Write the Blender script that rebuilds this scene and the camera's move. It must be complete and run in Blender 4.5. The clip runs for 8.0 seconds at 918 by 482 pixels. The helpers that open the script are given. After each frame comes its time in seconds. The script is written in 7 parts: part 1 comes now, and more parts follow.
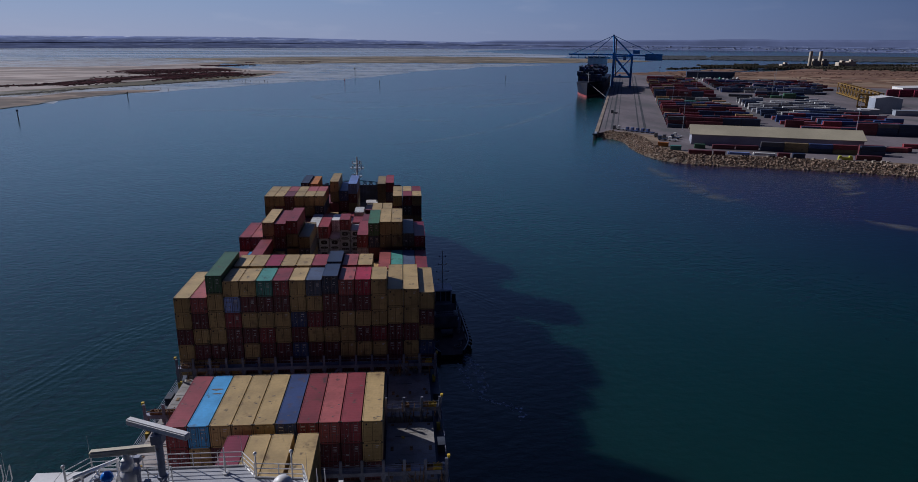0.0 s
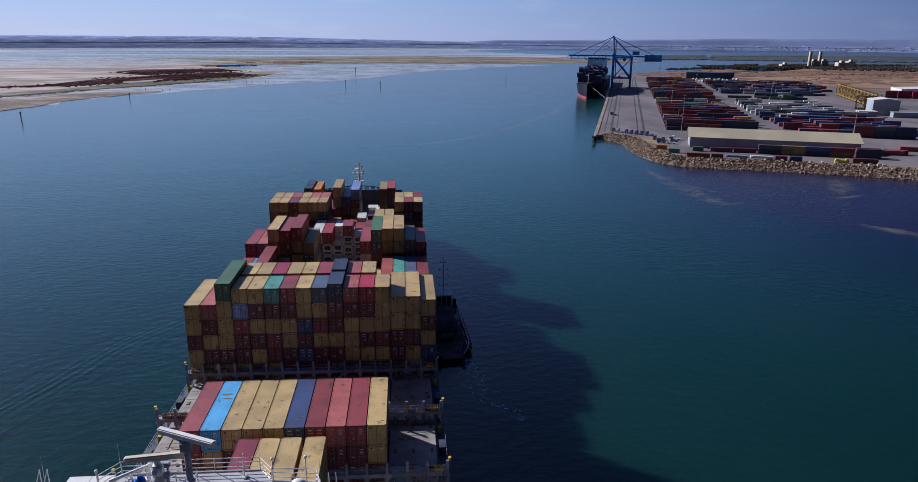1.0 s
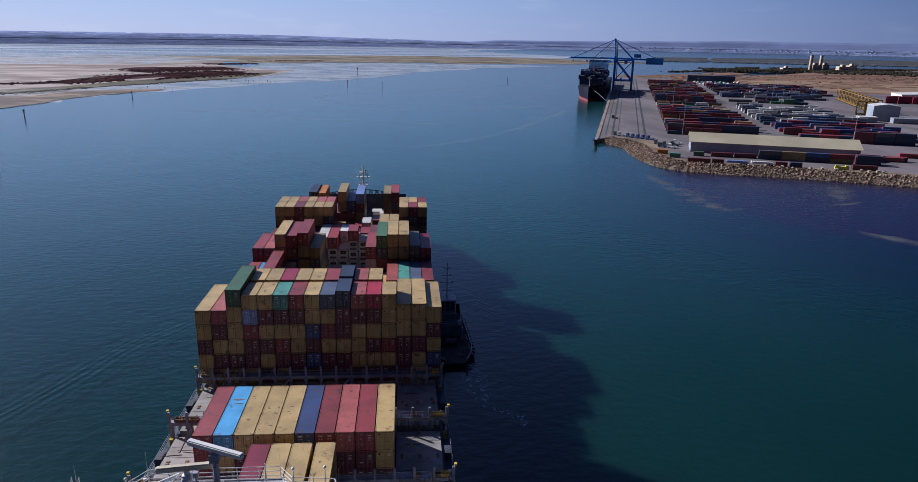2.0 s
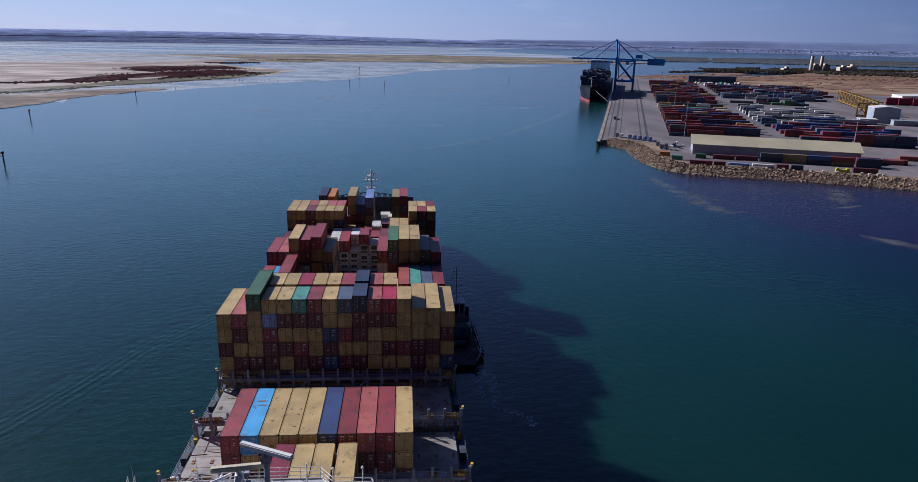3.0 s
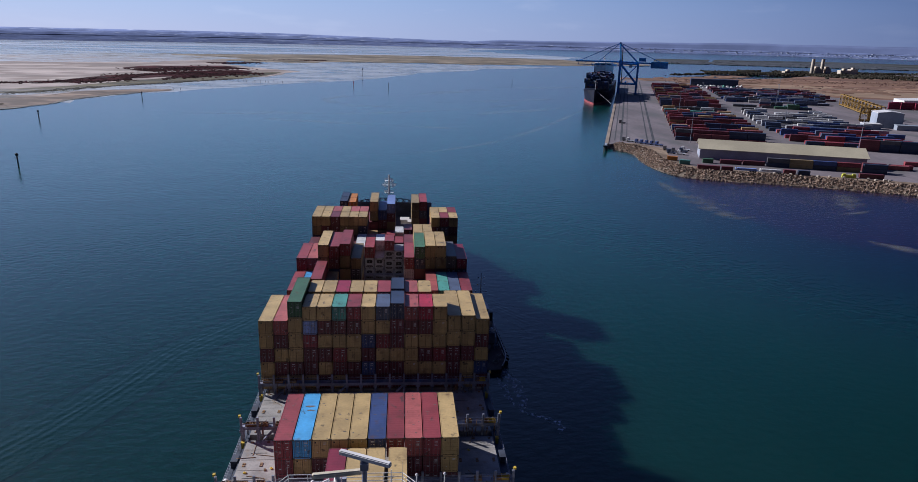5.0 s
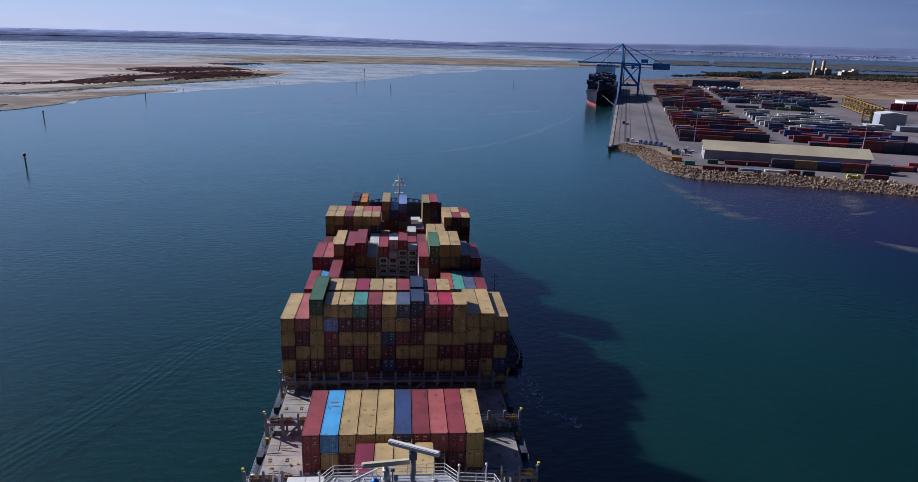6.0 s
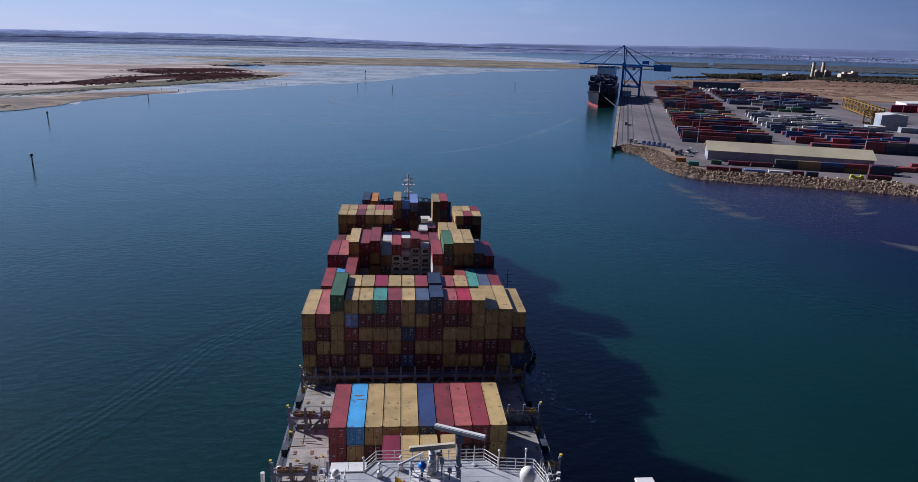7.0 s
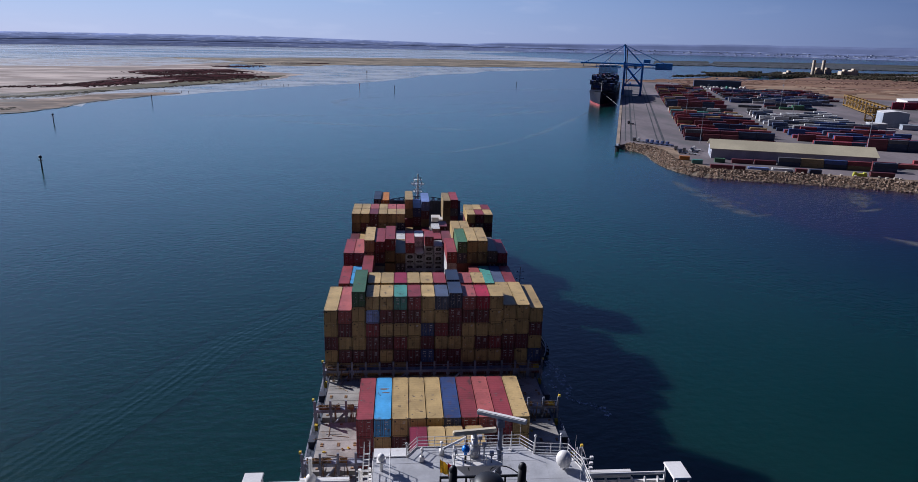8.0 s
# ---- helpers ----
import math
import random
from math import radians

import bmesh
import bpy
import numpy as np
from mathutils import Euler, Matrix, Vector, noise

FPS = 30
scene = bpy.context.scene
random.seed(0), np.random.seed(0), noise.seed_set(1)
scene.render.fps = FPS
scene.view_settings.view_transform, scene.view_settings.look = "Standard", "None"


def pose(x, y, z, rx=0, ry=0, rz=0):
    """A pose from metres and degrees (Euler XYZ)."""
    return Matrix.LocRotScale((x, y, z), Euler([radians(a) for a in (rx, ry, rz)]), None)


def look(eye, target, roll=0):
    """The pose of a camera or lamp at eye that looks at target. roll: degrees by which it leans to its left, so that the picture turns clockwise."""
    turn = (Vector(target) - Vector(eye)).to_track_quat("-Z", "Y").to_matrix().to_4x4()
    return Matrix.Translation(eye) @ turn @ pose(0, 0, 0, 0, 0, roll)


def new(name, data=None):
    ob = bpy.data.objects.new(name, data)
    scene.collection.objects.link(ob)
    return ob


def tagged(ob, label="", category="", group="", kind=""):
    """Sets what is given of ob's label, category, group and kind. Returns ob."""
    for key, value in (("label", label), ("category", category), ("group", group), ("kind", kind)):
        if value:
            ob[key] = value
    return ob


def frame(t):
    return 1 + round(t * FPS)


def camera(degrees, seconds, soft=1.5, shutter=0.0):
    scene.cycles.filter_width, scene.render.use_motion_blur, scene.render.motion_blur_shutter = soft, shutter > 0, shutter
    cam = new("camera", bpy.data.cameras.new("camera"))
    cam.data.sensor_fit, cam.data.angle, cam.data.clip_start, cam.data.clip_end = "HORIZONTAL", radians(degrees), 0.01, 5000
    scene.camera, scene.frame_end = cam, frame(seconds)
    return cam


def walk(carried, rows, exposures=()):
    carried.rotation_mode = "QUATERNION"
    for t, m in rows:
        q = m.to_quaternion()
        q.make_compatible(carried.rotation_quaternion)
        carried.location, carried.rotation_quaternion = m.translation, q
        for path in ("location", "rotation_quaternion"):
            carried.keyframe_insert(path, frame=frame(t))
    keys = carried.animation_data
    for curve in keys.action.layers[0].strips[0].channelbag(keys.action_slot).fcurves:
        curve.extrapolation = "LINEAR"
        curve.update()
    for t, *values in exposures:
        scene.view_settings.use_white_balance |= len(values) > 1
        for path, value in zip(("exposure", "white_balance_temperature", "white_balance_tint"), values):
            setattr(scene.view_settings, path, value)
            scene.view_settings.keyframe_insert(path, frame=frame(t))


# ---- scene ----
cam = camera(69.47, 8.0, 0.8)
PATH = [
    (0, (15.763, 3.022, 64.097), (15.925, 4.928, 63.512), 0.30),
    (0.5, (15.671, 1.336, 65.429), (15.832, 3.242, 64.844), 0.27),
    (1, (15.475, 0.077, 66.643), (15.636, 1.982, 66.056), 0.29),
    (1.5, (15.054, -0.407, 67.654), (15.216, 1.498, 67.067), 0.60),
    (3, (11.737, -4.013, 70.915), (11.900, -2.110, 70.323), 1.01),
    (3.5, (10.208, -4.679, 71.824), (10.372, -2.775, 71.233), 1.11),
    (4, (8.528, -5.168, 72.651), (8.694, -3.265, 72.060), 1.17),
    (4.5, (6.804, -5.717, 73.298), (6.971, -3.814, 72.706), 1.27),
    (6, (1.564, -7.192, 73.174), (1.732, -5.288, 72.586), 1.35),
    (6.5, (-0.433, -8.037, 72.961), (-0.262, -6.132, 72.375), 1.47),
    (7, (-2.061, -8.544, 72.632), (-1.890, -6.639, 72.049), 1.40),
    (7.5, (-3.813, -9.474, 72.606), (-3.642, -7.568, 72.024), 1.36),
    (8, (-5.521, -10.899, 72.929), (-5.351, -8.994, 72.345), 1.08),
]
EXPOSURES = [(0.0, -0.72), (0.25, -0.3), (0.5, -0.03), (0.7, 0.02), (8.0, 0.0)]
EXPOSURES = [(t, e + 0.35, 5350, 17) for t, e in EXPOSURES]
walk(cam, [(t, look(eye, target, roll)) for t, eye, target, roll in PATH], EXPOSURES)

# ---- world and sun ----
SUN_TO = Vector((-37.3, 27.3, 25)).normalized()
world = bpy.data.worlds.new("sky")
scene.world = world
world.use_nodes = True
wn = world.node_tree.nodes
sky = wn.new("ShaderNodeTexSky")
sky.sky_type = "NISHITA"
sky.sun_disc = False
sky.sun_elevation = math.asin(SUN_TO.z)
sky.sun_rotation = math.atan2(SUN_TO.x, SUN_TO.y)
sky.air_density, sky.dust_density, sky.ozone_density = 1.0, 0.3, 3.0
tc, sep, haze = wn.new("ShaderNodeTexCoord"), wn.new("ShaderNodeSeparateXYZ"), wn.new("ShaderNodeValToRGB")
wl = world.node_tree.links
wl.new(tc.outputs["Generated"], sep.inputs[0])
wl.new(sep.outputs["Z"], haze.inputs[0])
for e, (at, c) in zip((haze.color_ramp.elements[0], haze.color_ramp.elements.new(0.12), haze.color_ramp.elements.new(0.35), haze.color_ramp.elements[-1]),
                      ((0.0, (5.3, 6.05, 8.1)), (0.12, (3.4, 5.2, 7.9)), (0.35, (2.05, 3.1, 6.3)), (1.0, (0.7, 0.9, 2.1)))):
    e.position, e.color = at, (*c, 1)
blend = wn.new("ShaderNodeMix")
blend.data_type = "RGBA"
blend.inputs[0].default_value = 0.85
wl.new(sky.outputs[0], blend.inputs[6])
wl.new(haze.outputs[0], blend.inputs[7])
wn["Background"].inputs["Strength"].default_value = 0.055
# sky graded by hand: brighter ahead to port, dimmed astern to shade after faces
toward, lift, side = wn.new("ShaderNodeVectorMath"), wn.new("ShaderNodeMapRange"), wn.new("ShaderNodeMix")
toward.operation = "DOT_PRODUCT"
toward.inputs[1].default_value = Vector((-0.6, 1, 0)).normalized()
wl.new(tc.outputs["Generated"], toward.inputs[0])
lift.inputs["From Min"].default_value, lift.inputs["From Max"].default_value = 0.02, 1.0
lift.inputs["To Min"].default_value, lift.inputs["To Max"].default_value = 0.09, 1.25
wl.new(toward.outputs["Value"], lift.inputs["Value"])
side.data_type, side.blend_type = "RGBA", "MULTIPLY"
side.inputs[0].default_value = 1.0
# faint streaks of high cloud
cmap, cnoise, cramp, cmix = wn.new("ShaderNodeMapping"), wn.new("ShaderNodeTexNoise"), wn.new("ShaderNodeValToRGB"), wn.new("ShaderNodeMix")
cmap.inputs["Scale"].default_value = (1.0, 1.0, 5.0)
cnoise.inputs["Scale"].default_value, cnoise.inputs["Detail"].default_value = 7.0, 6.0
wl.new(tc.outputs["Generated"], cmap.inputs["Vector"])
wl.new(cmap.outputs[0], cnoise.inputs["Vector"])
wl.new(cnoise.outputs[0], cramp.inputs[0])
cramp.color_ramp.elements[0].position, cramp.color_ramp.elements[1].position = 0.58, 0.80
cramp.color_ramp.elements[1].color = (0.35, 0.35, 0.35, 1)
cmix.data_type = "RGBA"
cmix.inputs[7].default_value = (8.0, 8.2, 9.0, 1)
wl.new(cramp.outputs[0], cmix.inputs[0])
wl.new(blend.outputs[2], cmix.inputs[6])
wl.new(cmix.outputs[2], side.inputs[6])
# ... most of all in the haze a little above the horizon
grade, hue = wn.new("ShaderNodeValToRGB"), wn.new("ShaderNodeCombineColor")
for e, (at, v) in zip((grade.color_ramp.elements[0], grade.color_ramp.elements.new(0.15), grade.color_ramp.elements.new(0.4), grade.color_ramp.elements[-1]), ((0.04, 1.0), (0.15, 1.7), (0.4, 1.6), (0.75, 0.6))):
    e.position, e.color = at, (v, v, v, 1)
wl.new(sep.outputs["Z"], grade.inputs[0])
for channel, k in (("Red", 1.10), ("Green", 0.98), ("Blue", 0.74)):  # bluer away from the bright side
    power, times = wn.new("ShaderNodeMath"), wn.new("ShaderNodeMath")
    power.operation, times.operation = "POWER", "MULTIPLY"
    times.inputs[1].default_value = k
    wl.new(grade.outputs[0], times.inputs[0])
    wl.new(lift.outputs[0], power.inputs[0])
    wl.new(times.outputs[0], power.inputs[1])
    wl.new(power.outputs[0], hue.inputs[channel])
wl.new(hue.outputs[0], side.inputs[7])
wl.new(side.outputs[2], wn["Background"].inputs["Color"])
sun = new("sun", bpy.data.lights.new("sun", "SUN"))
sun.data.energy, sun.data.angle, sun.data.color = 4.7, radians(0.8), (1.0, 0.91, 0.76)
sun.matrix_basis = look(SUN_TO * 300, (0, 0, 0))


# ---- materials ----
def nodes_of(name):
    m = bpy.data.materials.new(name)
    m.use_nodes = True
    return m, m.node_tree.nodes, m.node_tree.links, m.node_tree.nodes["Principled BSDF"]


def ramp(n, stops):
    r = n.new("ShaderNodeValToRGB")
    while len(r.color_ramp.elements) < len(stops):
        r.color_ramp.elements.new(0.5)
    for e, (at, c) in zip(r.color_ramp.elements, stops):
        e.position, e.color = at, (*c, 1) if len(c) == 3 else c
    return r


def noise_tex(n, l, scale, detail=4, coord="Object", stretch=(1, 1, 1)):
    tc, mp, t = n.new("ShaderNodeTexCoord"), n.new("ShaderNodeMapping"), n.new("ShaderNodeTexNoise")
    mp.inputs["Scale"].default_value = stretch
    t.inputs["Scale"].default_value, t.inputs["Detail"].default_value = scale, detail
    if coord == "World":
        geo = n.new("ShaderNodeNewGeometry")
        l.new(geo.outputs["Position"], mp.inputs["Vector"])
    else:
        l.new(tc.outputs[coord], mp.inputs["Vector"])
    l.new(mp.outputs[0], t.inputs["Vector"])
    return t


def mix(n, l, fac, a, b, kind="MIX"):
    m = n.new("ShaderNodeMix")
    m.data_type, m.blend_type = "RGBA", kind
    for sock, v in ((m.inputs[0], fac), (m.inputs[6], a), (m.inputs[7], b)):
        if isinstance(v, (int, float)):
            sock.default_value = v
        elif isinstance(v, tuple):
            sock.default_value = (*v, 1) if len(v) == 3 else v
        else:
            l.new(v, sock)
    return m.outputs[2]


def surface(name, color, rough=0.6, vary=0.25, scale=0.6, fine=8.0, stain=None, stain_at=(0.6, 0.72), metal=0.0, bump=0.1, coord="Object", stretch=(1, 1, 1), spread=0.0, spots=0.0, spec=0.5):
    """A painted, weathered or natural surface: a broad and a fine variation of one colour, with optional stains."""
    m, n, l, p = nodes_of(name)
    big, small = noise_tex(n, l, scale, 3, coord, stretch), noise_tex(n, l, fine, 5, coord, stretch)
    lo, hi = tuple(c * (1 - vary) for c in color), tuple(min(1, c * (1 + vary)) for c in color)
    r1 = ramp(n, [(0.38, lo), (0.62, hi)])
    l.new(big.outputs[0], r1.inputs[0])
    r2 = ramp(n, [(0.36, (1 - vary * 0.7,) * 3), (0.62, (1.0,) * 3)])
    l.new(small.outputs[0], r2.inputs[0])
    c = mix(n, l, 1.0, r1.outputs[0], r2.outputs[0], "MULTIPLY")
    if spread:
        info = n.new("ShaderNodeObjectInfo")
        r3 = ramp(n, [(0.0, (1 - spread,) * 3), (1.0, (1.0,) * 3)])
        l.new(info.outputs["Random"], r3.inputs[0])
        c = mix(n, l, 1.0, c, r3.outputs[0], "MULTIPLY")
    if stain:
        st = noise_tex(n, l, scale * 2.3, 6, coord, stretch)
        r4 = ramp(n, [(stain_at[0], (0, 0, 0)), (stain_at[1], (0.75,) * 3)])
        l.new(st.outputs[0], r4.inputs[0])
        c = mix(n, l, r4.outputs[0], c, stain)
    if spots:
        sp = noise_tex(n, l, 0.9, 4, coord, (1, 0.6, 1))
        r5 = ramp(n, [(0.63, (0, 0, 0)), (0.71, (spots,) * 3)])
        l.new(sp.outputs[0], r5.inputs[0])
        c = mix(n, l, r5.outputs[0], c, (0.035, 0.03, 0.025))
    l.new(c, p.inputs["Base Color"])
    p.inputs["Roughness"].default_value, p.inputs["Metallic"].default_value = rough, metal
    p.inputs["Specular IOR Level"].default_value = spec
    if bump:
        b = n.new("ShaderNodeBump")
        b.inputs["Strength"].default_value, b.inputs["Distance"].default_value = bump, 0.05
        l.new(small.outputs[0], b.inputs["Height"])
        l.new(b.outputs[0], p.inputs["Normal"])
    return m


RUST = (0.09, 0.04, 0.02)
PAINTS = {k: surface("container_paint_" + w, c, 0.55, 0.14, 0.28, 3.0, RUST, (0.60, 0.78), 0, 0.15, "World", spread=0.3, spots=0.7) for k, w, c in (
    ("T", "tan", (0.545, 0.38, 0.155)), ("M", "maroon", (0.16, 0.035, 0.045)), ("R", "red", (0.31, 0.05, 0.06)), ("C", "coral", (0.43, 0.11, 0.10)),
    ("P", "crimson", (0.27, 0.02, 0.055)), ("B", "blue", (0.045, 0.08, 0.23)), ("L", "light_blue", (0.10, 0.42, 0.80)), ("N", "navy", (0.028, 0.047, 0.10)), ("K", "bright_red", (0.50, 0.03, 0.07)),
    ("G", "green", (0.065, 0.165, 0.08)), ("E", "teal", (0.10, 0.33, 0.27)), ("W", "white", (0.78, 0.77, 0.74)), ("H", "slate_blue", (0.105, 0.135, 0.215)), ("V", "lavender", (0.20, 0.28, 0.56)), ("Q", "pale_blue", (0.31, 0.41, 0.78)),
    ("D", "grey", (0.10, 0.10, 0.11)), ("O", "orange", (0.60, 0.22, 0.03)), ("S", "reefer", (0.47, 0.465, 0.46)), ("Y", "olive", (0.30, 0.22, 0.10)))}
PAINT_WORDS = {"T": "tan", "M": "maroon", "R": "red", "C": "coral red", "P": "crimson", "B": "blue", "L": "light blue", "N": "dark navy", "K": "bright red", "G": "green",
               "E": "teal", "W": "white", "H": "slate blue", "V": "lavender blue", "Q": "pale blue", "D": "dark grey", "O": "orange", "S": "grey refrigerated", "Y": "olive brown"}
CASTING = surface("worn_corner_casting", (0.07, 0.05, 0.04), 0.7, 0.4, 2, 12)
GEAR = surface("worn_locking_gear", (0.19, 0.17, 0.175), 0.55, 0.3, 2, 12)
SCRAPE = surface("bare_rusty_steel", (0.145, 0.12, 0.105), 0.8, 0.35, 2, 14)
MARKING = surface("faded_white_lettering_bars", (0.60, 0.60, 0.60), 0.7, 0.2, 2, 20)
STEEL = surface("galvanised_bars", (0.30, 0.30, 0.30), 0.5, 0.2, 1, 10, metal=0.6)
HULL = surface("hull_paint", (0.013, 0.017, 0.036), 0.6, 0.2, 0.1, 2, RUST, (0.62, 0.8), coord="World", spec=0.15)
BOOT = surface("boot_topping_red", (0.30, 0.04, 0.035), 0.5, 0.2, 0.1, 2, coord="World")
DECKBLUE = surface("deck_steel_blue_grey", (0.055, 0.064, 0.09), 0.6, 0.3, 0.4, 5, RUST, (0.6, 0.8), coord="World")
LASHING = surface("lashing_bridge_grey_paint", (0.26, 0.275, 0.34), 0.55, 0.25, 0.5, 4, RUST, (0.62, 0.8), coord="World")
HATCH = surface("hatch_cover_pale_grey", (0.33, 0.305, 0.275), 0.65, 0.22, 0.3, 4, (0.24, 0.16, 0.08), (0.58, 0.78), coord="World")
WHITE = surface("ship_white_paint", (0.75, 0.725, 0.69), 0.45, 0.1, 0.3, 5, (0.35, 0.25, 0.18), (0.7, 0.85), coord="World")
DECKGREY = surface("monkey_island_grey_deck", (0.40, 0.40, 0.415), 0.6, 0.12, 0.5, 6, (0.22, 0.2, 0.19), (0.62, 0.8), coord="World")
YELLOW = surface("yellow_paint", (0.65, 0.45, 0.04), 0.5, 0.2, 1, 8, RUST, (0.6, 0.75), coord="World")
BREAK = surface("breakwater_blue_grey_paint", (0.05, 0.07, 0.15), 0.6, 0.3, 0.5, 4, RUST, (0.6, 0.8), coord="World")
BLACK = surface("black_paint", (0.012, 0.012, 0.014), 0.5, 0.3, 1, 8)
RUSTY = surface("rusty_lashing_gear", (0.30, 0.17, 0.07), 0.7, 0.4, 2, 9, RUST, (0.5, 0.7))
CRANEBLUE = surface("crane_blue_paint", (0.06, 0.33, 0.76), 0.45, 0.2, 0.1, 1.0, coord="World")
ASPHALT = surface("yard_pavement", (0.175, 0.146, 0.152), 0.85, 0.22, 0.02, 0.4, (0.10, 0.098, 0.095), (0.5, 0.64), coord="World", stretch=(1, 0.35, 1))
ROCK = surface("revetment_rock", (0.30, 0.24, 0.175), 0.9, 0.3, 0.3, 2.0, (0.11, 0.09, 0.07), (0.52, 0.68), coord="World", spread=0.35, spec=0.15)
SHEDROOF = surface("shed_roof_cream", (0.50, 0.44, 0.30), 0.6, 0.1, 0.05, 1.0, coord="World")
SHEDWALL = surface("shed_wall_blue_grey", (0.44, 0.42, 0.49), 0.6, 0.15, 0.08, 1.5, coord="World")
PALE = surface("pale_cladding", (0.29, 0.32, 0.37), 0.6, 0.12, 0.08, 1.5, coord="World")
CONCRETE = surface("pale_concrete", (0.42, 0.36, 0.29), 0.8, 0.15, 0.05, 0.8, coord="World")
REDPAINT = surface("red_paint", (0.55, 0.04, 0.05), 0.5, 0.15, 0.2, 2, coord="World")
GOLD = surface("straddle_carrier_yellow", (0.25, 0.145, 0.025), 0.5, 0.2, 0.2, 2, coord="World")
DIRT = surface("brown_reclaimed_dirt", (0.27, 0.165, 0.11), 0.95, 0.35, 0.008, 0.06, (0.15, 0.085, 0.065), (0.46, 0.62), coord="World", stretch=(0.2, 1, 1), spec=0.1)
SAND = surface("pale_bare_sand", (0.42, 0.35, 0.31), 0.9, 0.35, 0.011, 0.05, (0.22, 0.17, 0.145), (0.50, 0.60), coord="World", stretch=(0.55, 1, 1), spec=0.1)
SPIT = surface("brown_wet_spit_sand", (0.26, 0.19, 0.14), 0.8, 0.4, 0.02, 0.1, (0.10, 0.075, 0.06), (0.48, 0.56), coord="World", stretch=(0.6, 1, 1), spec=0.1)
MUD = surface("olive_tidal_mud", (0.125, 0.105, 0.055), 0.8, 0.4, 0.012, 0.06, (0.055, 0.05, 0.035), (0.46, 0.58), coord="World", stretch=(0.5, 1, 1), spec=0.12)
FLAT = surface("mottled_tidal_flat", (0.31, 0.255, 0.19), 0.85, 0.4, 0.016, 0.09, (0.085, 0.075, 0.05), (0.47, 0.55), coord="World", stretch=(0.35, 1, 1), spec=0.1)
SCRUB = surface("saltmarsh_scrub", (0.085, 0.03, 0.034), 0.95, 0.5, 0.02, 0.2, (0.035, 0.025, 0.022), (0.5, 0.6), coord="World", spec=0.02)
MANGROVE = surface("mangrove_foliage", (0.050, 0.047, 0.036), 0.95, 0.45, 0.02, 0.2, (0.055, 0.04, 0.028), (0.52, 0.62), coord="World", spec=0.02)


